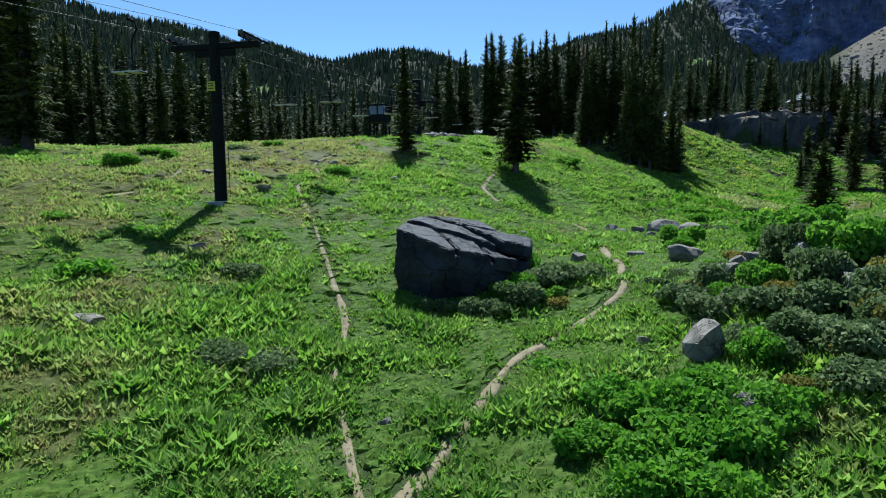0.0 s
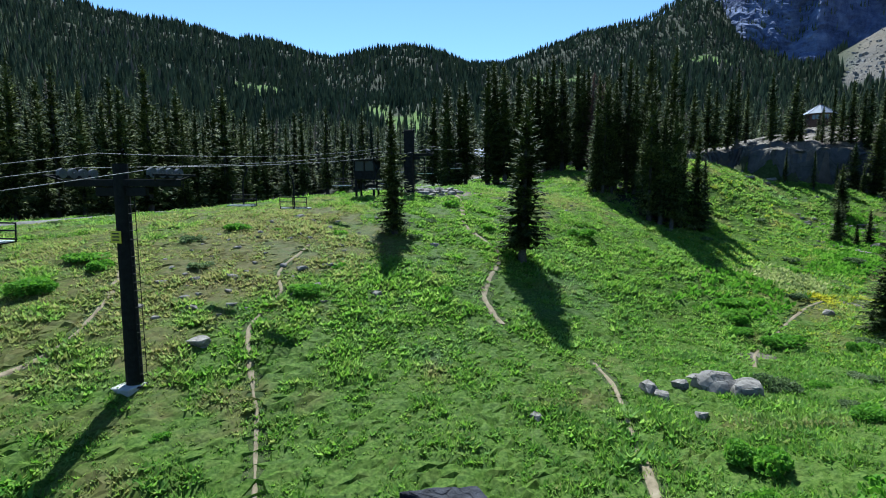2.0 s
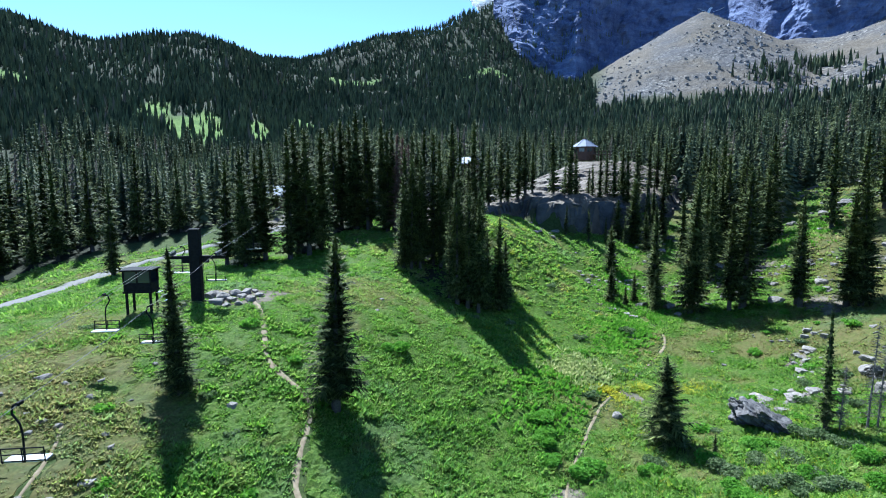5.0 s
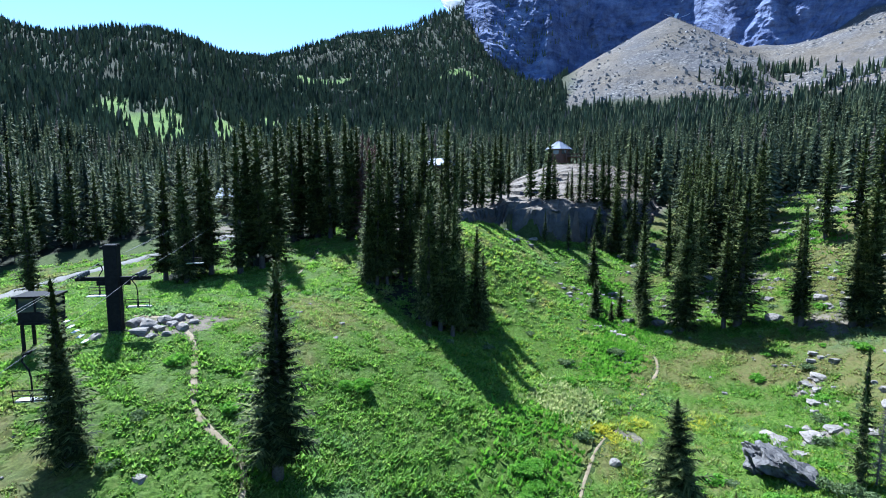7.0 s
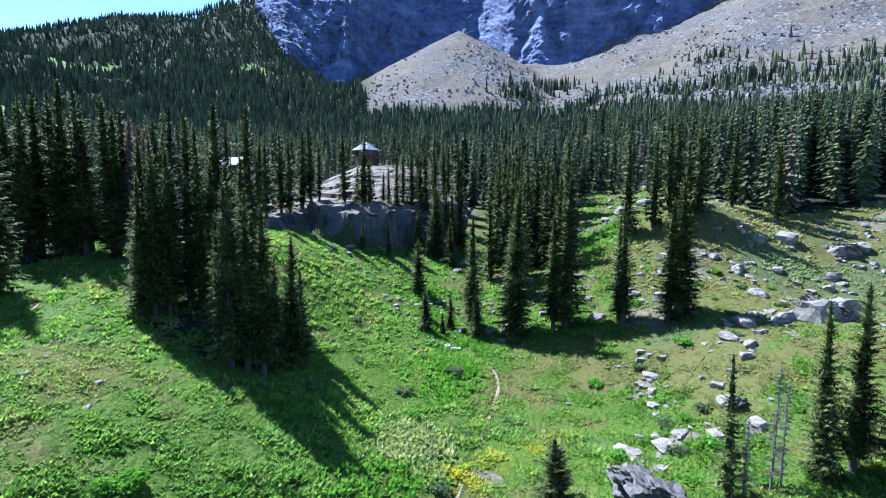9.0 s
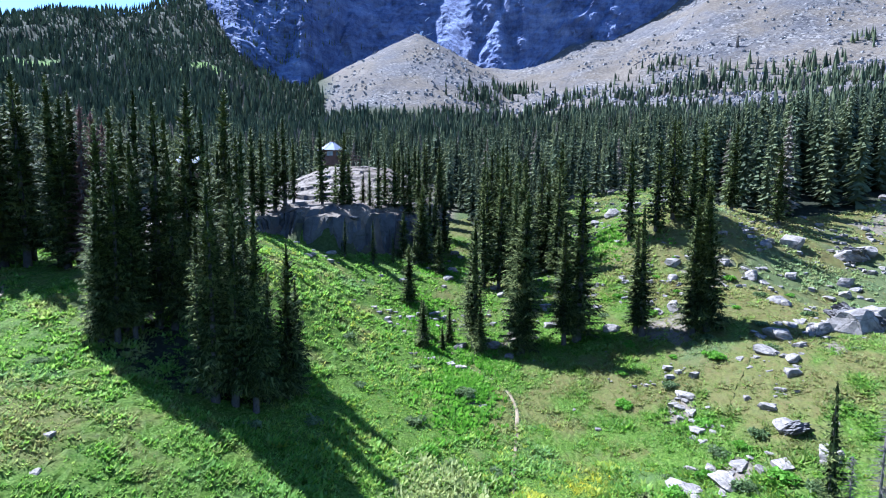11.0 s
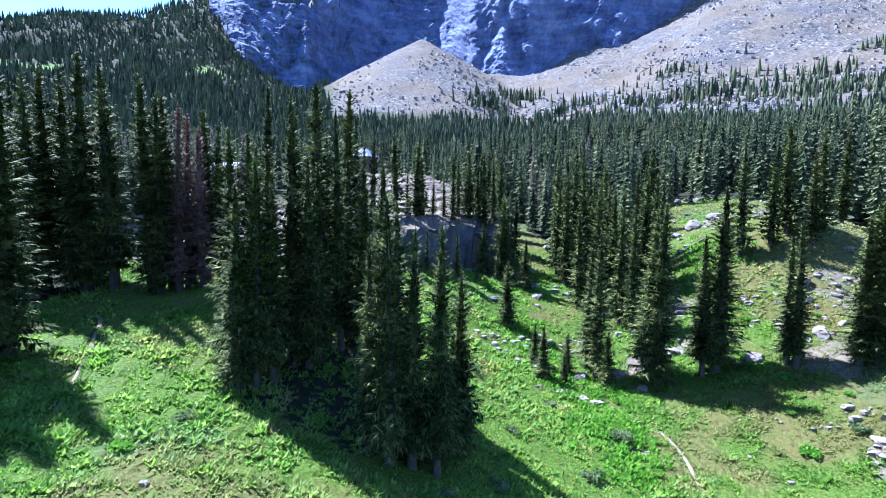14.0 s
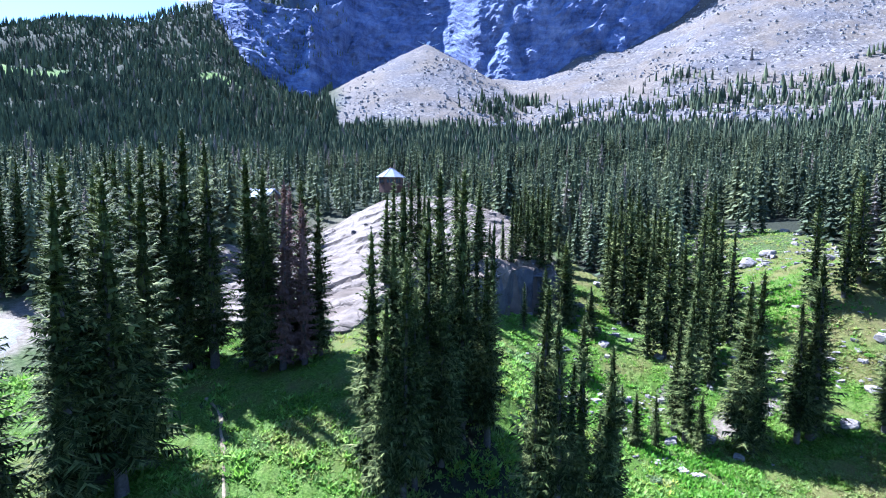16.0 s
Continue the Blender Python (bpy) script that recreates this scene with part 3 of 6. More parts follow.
YOUNG = [make_fir("young_fir_tree", 4.0, 0.85, 32 + k, 10, taper=1.0, label="small young fir among the meadow herbs") for k in range(2)]
BARE = [make_fir("dying_fir_tree", 9.0, 1.0, 44, 6, leaf=NEEDLES, label="thin half-bare fir with grey dead boughs", sparse=0.28) for k in range(1)]
RUST = [make_fir("rusty_fir_tree", 13.0, 1.2, 48, 7, leaf=DEADNEEDLES, label="dead standing fir with rusty brown needles", sparse=0.25)]
WOODFIR = [make_fir("fir_tree", 12.0, 1.4, 42 + k, 8, label="dark fir standing in the dense wood", spine=2, fringe=2) for k in range(4)]

def spots(xlo, xhi, ylo, yhi, gap, test, seed):
    r, got, cells = random.Random(seed), [], {}
    n = int((xhi - xlo) * (yhi - ylo) / (gap * gap) * 3)
    xs = np.array([r.uniform(xlo, xhi) for _ in range(n)])
    ys = np.array([r.uniform(ylo, yhi) for _ in range(n)])
    ok = test(xs, ys)
    for x, y, k in zip(xs, ys, ok):
        if not k:
            continue
        c = (int(x // gap), int(y // gap))
        if any((x - p) ** 2 + (y - q) ** 2 < gap * gap for i in (-1, 0, 1) for j in (-1, 0, 1) for p, q in cells.get((c[0] + i, c[1] + j), ())):
            continue
        cells.setdefault(c, []).append((x, y))
        got.append((x, y))
    return got


MEADOW_FIRS = [(-3.0, 45.7, 8.6), (5.8, 44.3, 10.9)]
for k, (x, y, h) in enumerate(MEADOW_FIRS):
    stand(FIRS[k], x, y, h, 12.0, label="lone dark fir standing in the open meadow", group="lone firs in the meadow", wide=1.42)
stand(YOUNG[0], 27.4, 39.8, 6.2, 4.0, label="small dark pointed fir beside the stream herbs", wide=1.5)
stand(YOUNG[1], 28.8, 37.0, 1.5, 4.0)
for x, y, h in [(-28, 37.5, 16), (-31, 39.5, 15), (-13.2, 82.4, 11)]:
    stand(FIRS[2], x, y, h, 12.0, label="tall dark fir at the meadow's edge", group="firs at the meadow's edge", wide=1.2)

CLUMP = [(17.6, 70.2, 10), (18.4, 69.8, 13.5), (19.2, 71, 13), (20.1, 70.9, 14.5), (20.5, 72.2, 14), (21.4, 71.1, 14.2), (22.2, 70.6, 13), (22.6, 72.2, 14), (23.6, 71.2, 13.5), (24.4, 72.6, 14.5),
         (25.2, 71.5, 14), (26.4, 72.4, 12.5), (18.6, 72.2, 13), (19.5, 70.0, 12.5), (21.0, 62.4, 11.5), (21.7, 63.8, 13), (20.6, 63.5, 11.3), (21.9, 61.8, 11.5), (22.8, 63.0, 12), (22.7, 60.9, 11), (23.2, 64.2, 11.5), (26.6, 70.6, 13), (27.5, 71.4, 13.8), (28.3, 72.8, 13), (27.2, 73.8, 14.2)]
for k, (x, y, h) in enumerate(CLUMP):
    stand((FIRS + SLIM)[k % 6], x, y, h * (1.06, 0.93, 1.0, 0.86, 1.1)[k % 5], 12.0, group="clump of firs on the meadow slope", label="tall dark fir in the clump on the meadow slope", wide=(1.0, 0.84, 1.08)[k % 3])

for x, y, h in [(24.0, 61.8, 8.3), (25.5, 62.0, 10.0), (26.6, 62.8, 7.4)]:
    stand(YOUNG[0], x, y, h, 4.0, group="clump of firs on the meadow slope", label="slender young fir beside the clump", wide=0.72)

EDGE = [(48.3, 65.2, 12.8), (49.2, 66.5, 11), (49.4, 60.4, 15.3), (50.6, 61.5, 14), (53.3, 56.8, 15.5), (52.3, 57.6, 12), (55, 51.3, 11.8), (55.5, 52.1, 10.5), (56.4, 46.3, 13), (57.3, 46.9, 12), (56, 47.4, 11.5)]
for k, (x, y, h) in enumerate(EDGE):
    stand((SLIM + FIRS)[k % 6], x, y, h, 12.0, group="firs along the stream", label="grey-green fir beside the footpath and stream", wide=(1.2, 1.38, 1.12)[k % 3])
for k, (x, y, h) in enumerate([(49.9, 75.9, 4.6), (43.9, 67.9, 3.2), (47.1, 67.4, 2.6), (58.2, 85.6, 4.6), (60.1, 83.8, 7.4), (59.2, 79.9, 4.4), (47.3, 63.7, 3.4), (45.9, 70, 2.6), (45.2, 66.6, 1.8)]):
    stand(YOUNG[k % 2], x, y, 1.45 * h, 4.0, group="young firs by the stream")
def twig_arrays(h, n, rng):
    """Short bare dead twigs sticking out of a trunk."""
    V, F = [], []
    for k in range(n):
        z, a = h * (0.12 + 0.86 * rng.random()), rng.uniform(0, 6.283)
        L, w = rng.uniform(0.35, 1.15) * (1.15 - 0.85 * z / h), 0.02
        t = np.array([L * math.cos(a), L * math.sin(a), L * rng.uniform(-0.6, 0.25)])
        for d in ((0, 0, w), (-math.sin(a) * w, math.cos(a) * w, 0)):
            b, d, m = np.array([0, 0, z]), np.array(d), len(V)
            V += [b - d, b + d, b + t]
            F.append((m, m + 1, m + 2))
    return np.array(V), np.array(F)


def dead_snag(x, y, h):
    ob = tagged(new("dead_tree"), "bare grey dead fir trunk with broken twigs", "dead tree", "dying firs among the rocks")
    for nm, (v, f) in (("trunk", trunk_arrays(h, 0.0095 * h, rng)), ("twiggy_crown", twig_arrays(h, 260, rng))):
        tagged(new(nm, data_mesh(nm, v, f, GREYWOOD, nm == "trunk")), kind="stuff" if nm == "twiggy_crown" else "").parent = ob
    ob.matrix_basis = pose(x, y, ground_z(x, y) - 0.05, 0, 2, 0)


for x, y, h in [(37.3, 33.3, 7.2), (37.8, 33.0, 5.8), (36.3, 34.3, 4.5)]:
    dead_snag(x, y, h)
stand(BARE[0], 35.9, 34.9, 8, 9.0, group="dying firs among the rocks")
for k, (x, y, h) in enumerate([(39.1, 31.5, 9.5), (40.3, 30.4, 10), (41.8, 29.0, 11), (39.8, 28.3, 10.5)]):
    stand(FIRS[k % 4], x, y, h, 12.0, group="firs among the rocks", label="full green fir growing among pale rocks")
for k, (x, y, h) in enumerate([(72, 57, 11), (74.5, 56, 12), (73.5, 53.3, 10), (76, 53, 11.5), (70.6, 59.5, 12), (77.5, 56.5, 11), (84, 52, 11), (86, 47, 10), (66, 66.5, 12.5), (67.5, 69, 13), (63.5, 71, 12), (60.5, 73.5, 11)]):
    stand(WOODFIR[k % 4], x, y, h, 12.0, group="firs on the rocky slope", label="fir on the rocky slope among boulders", wide=1.05)
for k, (x, y, h) in enumerate([(1, 76, 13), (3.2, 78.9, 13.6), (6, 78, 15), (8.3, 78.6, 15.2), (10, 80.3, 15), (12.2, 93.5, 15), (19.6, 86.4, 15.5), (7.2, 80.6, 15.9), (2.4, 80.2, 13), (-1, 78.5, 12)]):
    stand(FIRS[k % 4], x, y, h, 12.0, group="firs at the edge of the wood", label="very tall dark fir at the edge of the wood", wide=1.1)
for x, y, h in [(20.6, 84.2, 13.4), (21.7, 85.3, 13), (22.7, 84.9, 12), (22.0, 83.6, 11.5)]:
    stand(RUST[0], x, y, h, 13.0, group="rusty dead firs at the edge of the wood")
for k, (x, y, h) in enumerate([(19.7, 85.2, 14), (23.6, 85.9, 13.5), (24.0, 84.6, 12), (21.0, 86.6, 14.5), (22.9, 87.0, 13), (17.6, 88.2, 16), (16.2, 89.6, 17), (18.4, 90.2, 15), (13.4, 91.0, 15.5), (14.6, 92.6, 16)]):
    stand((FIRS + SLIM)[k % 6], x, y, h, 12.0, group="firs at the edge of the wood", label="very tall dark fir at the edge of the wood", wide=1.05)
for k, (x, y, h) in enumerate([(70.2, 80.5, 15), (71.6, 79.2, 16), (73, 81.2, 16.5), (74.2, 79, 15), (72.6, 83.4, 14), (74.6, 83.4, 16), (75.8, 81.2, 17), (77, 78.6, 15), (75.6, 85.4, 15), (77.8, 83.4, 16), (71.2, 77.4, 14), (79, 80.4, 14), (61.2, 71.8, 15), (59.0, 68.0, 14), (62.6, 70.4, 13.5), (58.2, 66.2, 12)]):
    stand(WOODFIR[k % 4], x, y, h, 12.0, group="stand of firs by the green gully", label="tall olive fir in the close stand by the green gully", wide=0.85)
ledge_rng = random.Random(415)
for k, (v, back, h) in enumerate([(-8.4, 0.5, 10), (-7.2, 2.0, 11), (-6.2, 0.8, 10.5), (-5.0, 1.6, 11), (-3.8, 0.6, 12), (-2.9, 2.4, 9), (1.0, 0.4, 11), (2.6, 2.6, 6), (3.6, 0.6, 10.5), (4.6, 1.8, 8), (7.4, 0.8, 6), (8.6, 0.5, 9), (9.6, 1.8, 8), (10.9, 0.4, 9.5), (12.2, 1.2, 8), (13.2, 0.5, 10), (14.6, 1.0, 9.5), (16.4, 1.8, 8), (17.6, 3.0, 9), (19.0, 4.0, 10), (12, 7, 8), (15, 9, 9), (17, 12, 10), (20, 15, 11), (21, 20, 11), (19, 24, 10), (6.5, 4.5, 5)]):
    u = back - 11 * float(smooth(-3, -11, v)) + 0.25 * max(v, 0)
    stand((WOODFIR + SLIM)[k % 6], LEDGE_AT[0] + u * LEDGE_WAY[0] + v * LEDGE_WAY[1], LEDGE_AT[1] + u * LEDGE_WAY[1] - v * LEDGE_WAY[0], h, 12.0, group="firs on the rock ledge", label="slim fir rooted on the bare rock ledge", wide=ledge_rng.uniform(0.95, 1.3))
for k, (x, y, h) in enumerate([(52.0, 84.5, 5.5), (54.6, 83.6, 4.0), (49.5, 87.0, 5.0), (57.8, 83.0, 4.5), (61.5, 84.5, 8), (64.5, 85.6, 9)]):
    stand(SLIM[k % 2], x, y, h, 12.0, group="firs at the foot of the rock ledge", label="slim young fir at the foot of the cliff", wide=1.1)


for k, (x, y, h) in enumerate([(43.6, 147, 14), (46.4, 146, 15), (48.8, 148, 13), (41.5, 149, 14), (44.9, 144, 12), (50.6, 151, 11), (58.4, 152, 13), (60.6, 151, 14), (62.8, 151, 13), (65, 152, 14), (56.6, 154, 13)]):
    stand(WOODFIR[k % 4], x, y, h, 12.0, group="firs in front of the lodges", label="slim fir standing close before a lodge", wide=0.78)


for k, (x, y, h) in enumerate([(3.5, 121.5, 12), (6.4, 122.6, 14), (11.4, 122, 13), (1.5, 119.8, 12), (13.6, 123.5, 14)]):
    stand(WOODFIR[k % 4], x, y, h, 12.0, group="firs in front of the lodges", label="slim fir standing close before a lodge")


# woods near enough to tell the trees apart
NEARWOOD = spots(-90, 165, 40, 150, 2.9, lambda x, y: wooded(x, y) & (np.hypot(x - CX, y - CY) < 105), 5)
NEARWOOD.sort(key=lambda p: math.hypot(p[0] - CX, p[1] - CY))
for k, (x, y) in enumerate(NEARWOOD[:150]):
    stand(WOODFIR[k % 4], x, y, rng.uniform(11, 16.5), 12.0, group="firs of the wood", wide=rng.uniform(0.85, 1.1))


def scatter(name, template, at, size, turn, material, label, category, wide=None, tilt=0.05, tone=None, seed=1):
    """Many copies of small templates joined into one mesh: at (n,3), size (n), turn (n)."""
    g = np.random.default_rng(seed)
    pick = g.integers(0, len(template), len(at))
    wide = size if wide is None else wide
    VV, FF, TT, base = [], [], [], 0
    for t, (v, f) in enumerate(template):
        s = np.where(pick == t)[0]
        if not len(s):
            continue
        c, sn = np.cos(turn[s])[:, None], np.sin(turn[s])[:, None]
        x, y, z = v[None, :, 0] * wide[s][:, None], v[None, :, 1] * wide[s][:, None], v[None, :, 2] * size[s][:, None]
        lx, ly = g.normal(0, tilt, len(s))[:, None], g.normal(0, tilt, len(s))[:, None]
        P = np.stack([x * c - y * sn + at[s, 0][:, None] + lx * z, x * sn + y * c + at[s, 1][:, None] + ly * z, z + at[s, 2][:, None]], -1)
        VV.append(P.reshape(-1, 3))
        FF.append((f[None] + (np.arange(len(s)) * len(v))[:, None, None]).reshape(-1, f.shape[1]) + base)
        if tone is not None:
            TT.append(np.repeat(tone[s], len(v), 0))
        base += len(s) * len(v)
    me = data_mesh(name, np.concatenate(VV), np.concatenate(FF), material)
    if tone is not None:
        paint(me, "tone", np.concatenate(TT))
    return tagged(new(name, me), label, category, kind="stuff")


def bough_arrays(whorls, per, radius, rng):
    """A fir seen from afar: whorls of drooping boughs over a dense dark heart."""
    V, F = [], []

    def tri(a, b, c):
        F.append((len(V), len(V) + 1, len(V) + 2))
        V.extend((a, b, c))
    for w in range(whorls):
        f = 0.05 + 0.93 * ((w + rng.uniform(0, 0.6)) / whorls) ** 0.95
        r = radius * min(1, (1 - f) / 0.7) ** 0.85 + 0.008
        for q in range(per):
            a, d = 2 * math.pi * (q + rng.random()) / per, rng.uniform(0.16, 0.34)
            L = r * rng.uniform(0.6, 1.2)
            z, sag = f + rng.uniform(-0.01, 0.015), rng.uniform(0.25, 0.6) * (1 - 0.6 * f)
            tri((0, 0, z + 0.012), (L * math.cos(a - d), L * math.sin(a - d), z - sag * L - rng.uniform(0, 0.015)), (L * math.cos(a + d), L * math.sin(a + d), z - sag * L))
        for q in range(2):
            a, L = rng.uniform(0, 6.3), 0.5 * r
            tri((0, 0, min(1.0, f + 1.6 / whorls)), (L * math.cos(a), L * math.sin(a), f), (-L * math.cos(a), -L * math.sin(a), f))
    return np.array(V), np.array(F)


def tier_arrays(tiers, points, radius, rng):
    """A fir a long way off: jagged skirts of boughs one above the other."""
    V, F = [], []
    for k in range(tiers):
        f = 0.03 + 0.97 * k / tiers
        r = radius * (1 - f) ** 0.85 * rng.uniform(0.8, 1.15)
        a0, c = rng.uniform(0, 6.3), len(V)
        V.append((0, 0, min(1.0, f + 1.9 / tiers)))
        for q in range(2 * points):
            rr = r * (rng.uniform(0.9, 1.25) if q % 2 else rng.uniform(0.45, 0.7))
            V.append((rr * math.cos(a0 + math.pi * q / points), rr * math.sin(a0 + math.pi * q / points), f - (0.35 / tiers if q % 2 else -0.25 / tiers)))
        for q in range(2 * points):
            F.append((c, c + 1 + q, c + 1 + (q + 1) % (2 * points)))
    return np.array(V), np.array(F)


# the rest of the woods, thinning out towards cliff and scree
def far_woods():
    g = np.random.default_rng(3)
    rest = np.array(NEARWOOD[150:])
    tmid = [bough_arrays(12, 6, (0.10, 0.115, 0.13, 0.145)[k % 4], random.Random(40 + k)) for k in range(8)]
    tfar = [tier_arrays(3, 3, 0.15 + 0.016 * (k % 4), random.Random(50 + k)) for k in range(8)]
    tiny = [tier_arrays(2, 3, 0.17 + 0.016 * (k % 4), random.Random(70 + k)) for k in range(8)]
    n1, n2 = 10000, 150000
    n = n1 + n2
    az = g.uniform(-43, 93, n)
    r = np.concatenate([100 * np.exp(g.uniform(0, math.log(3.0), n1)), g.uniform(285, 1090, n2)])
    x, y = CX + r * np.sin(np.radians(az)), CY + r * np.cos(np.radians(az))
    z, alp, scr, clf = land(x, y)
    keep = g.uniform(0, 1, n) < np.clip(0.5 + 0.4 * fbm(x, y, 45, 3, 91) + 0.5 * fbm(x, y, 14, 2, 95) * (r < 300), 0.08, 1)
    keep &= (r > 105) | wooded(x, y)
    open_patch = glade(x, y) > 0.5
    keep &= ~open_patch | (g.uniform(0, 1, n) < 0.12)
    low = (az > 57) & (r < 575)
    keep &= (scr < 0.2) | (low & (g.uniform(0, 1, n) < 0.3 + 0.5 * fbm(x, y, 60, 2, 97)))
    keep &= (clf < 0.3) | ((g.uniform(0, 1, n) < 0.6) & (az < 36))
    keep &= (ledge_mask(x, y) < 0.3) & ~gully(x, y)
    keep &= (np.hypot(x - 104, y - 162) > 12) & (np.hypot((x - 9) / 0.8, y - 112) > 9)
    x, y, z, r = x[keep], y[keep], z[keep], r[keep]
    # stands of firs out on the scree
    for sx, sy, spread, m in ((495, 420, 15, 120), (554, 416, 13, 100), (611, 262, 10, 26), (597, 131, 15, 50), (575, 290, 26, 26), (549, 205, 22, 40), (560, 168, 24, 40), (672, 96, 12, 12), (600, 215, 30, 18), (520, 250, 26, 40), (530, 330, 22, 22)):
        ex, ey = g.normal(sx, spread, m), g.normal(sy, spread, m)
        x, y, r = np.concatenate([x, ex]), np.concatenate([y, ey]), np.concatenate([r, np.full(m, 600.0)])
        z = np.concatenate([z, land(ex, ey)[0]])
    h = 4.5 + 12 * g.uniform(0, 1, len(x)) ** 1.1 * (0.8 + 0.5 * fbm(x, y, 40, 2, 93))
    h = np.where(r < 300, 1.22 * h, h)
    mid = r < 300
    if len(rest):
        mx, my = np.concatenate([x[mid], rest[:, 0]]), np.concatenate([y[mid], rest[:, 1]])
        mz, mh = np.concatenate([z[mid], land(rest[:, 0], rest[:, 1])[0]]), np.concatenate([h[mid], g.uniform(10, 15, len(rest))])
    else:
        mx, my, mz, mh = x[mid], y[mid], z[mid], h[mid]
    tnear = [bough_arrays(20, 9, (0.095, 0.108, 0.12)[k % 3], random.Random(140 + k)) for k in range(6)]
    close = np.hypot(mx - CX, my - CY) < 128
    def hues(n):
        return np.stack([np.clip(g.normal(0.2, 0.45, n), 0, 1), np.clip(g.normal(0.12, 0.42, n), 0, 0.85), np.where(g.uniform(0, 1, n) < 0.045, 0.8, 0.0)], 1)
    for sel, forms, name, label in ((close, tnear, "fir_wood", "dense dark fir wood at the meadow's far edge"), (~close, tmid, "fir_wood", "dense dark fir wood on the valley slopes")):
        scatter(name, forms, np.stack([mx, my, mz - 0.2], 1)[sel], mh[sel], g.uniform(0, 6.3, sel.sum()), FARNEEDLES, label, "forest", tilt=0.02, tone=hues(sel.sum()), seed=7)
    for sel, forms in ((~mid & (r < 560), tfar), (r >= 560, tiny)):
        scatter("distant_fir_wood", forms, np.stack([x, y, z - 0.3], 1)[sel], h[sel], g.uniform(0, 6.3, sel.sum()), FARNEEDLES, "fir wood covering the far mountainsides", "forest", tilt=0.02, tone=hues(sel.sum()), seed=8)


far_woods()


# blocks strewn over the scree
def scree_blocks():
    g = np.random.default_rng(77)
    forms = []
    for k in range(6):
        q = np.array([(sx, sy, sz) for sx in (-1, 1) for sy in (-1, 1) for sz in (-1, 1)], float) * g.uniform(0.5, 1.0, (8, 3))
        forms.append((q, np.array([(0, 1, 3, 2), (4, 6, 7, 5), (0, 4, 5, 1), (2, 3, 7, 6), (0, 2, 6, 4), (1, 5, 7, 3)])))
    n = 26000
    az, r = g.uniform(34, 97, n), g.uniform(430, 1000, n)
    x, y = CX + r * np.sin(np.radians(az)), CY + r * np.cos(np.radians(az))
    z, alp, scr, clf = land(x, y)
    keep = (scr > 0.5) & (fbm(x, y, 60, 4, 79) + 0.3 * g.uniform(-1, 1, n) > 0.05)
    x, y, z = x[keep], y[keep], z[keep]
    size = 0.35 + 1.7 * g.uniform(0, 1, len(x)) ** 5
    scatter("scree_blocks", forms, np.stack([x, y, z + 0.2 * size], 1), size, g.uniform(0, 6.3, len(x)), SCREE, "grey blocks strewn over the scree slope", "scree", tilt=0.3, seed=78)


scree_blocks()


# the rock wall over the scree: beds stepping back, cracked into blocks, cut by gullies
def wall_face(az, h):
    """How far back the wall stands at a bearing and a height over its foot."""
    s = az * 15.5
    dip = h + 1.1 * (az - 45) + 7 * fbm(s, h, 130, 3, 601)
    q = dip / 24 + 1.1 * fbm(s, h, 55, 4, 603)
    step = q - np.floor(q)
    out = 0.42 * h + 5.0 * hash2(np.floor(q), np.floor(s / 95 + 0.8 * fbm(s, h, 60, 2, 613)), 35) * (np.floor(q) + smooth(0.6, 1.0, step) - q)
    w1, w2 = 1.6 * fbm(s, h, 22, 3, 605), 1.4 * fbm(s, h, 22, 3, 607)
    out = out + 2.6 * hash2(np.floor(s / 11 + w1 + 0.03 * h), np.floor(dip / 8 + w2), 31) + 1.8 * hash2(np.floor(s / 4.5 + 2 * w1), np.floor(dip / 4 + w2), 33)
    out = out + 20 * fbm(s + 0.5 * h, h * 0.6, 70, 5, 643) + 9 * np.abs(fbm(s - 0.4 * h, h, 26, 4, 615)) + 4 * fbm(s, h, 11, 3, 611)
    for a0, wide, deep, lean in ((45.4, 0.9, 7, 0.02), (39.2, 0.5, 11, -0.03), (36.4, 0.6, 14, 0.02), (50.6, 0.45, 9, 0.03), (56.0, 0.6, 12, -0.02), (62.5, 0.5, 10, 0.03), (31.5, 0.7, 12, 0.02)):
        out = out + deep * np.exp(-((az - a0 - lean * h) / wide) ** 2)
    return out, step


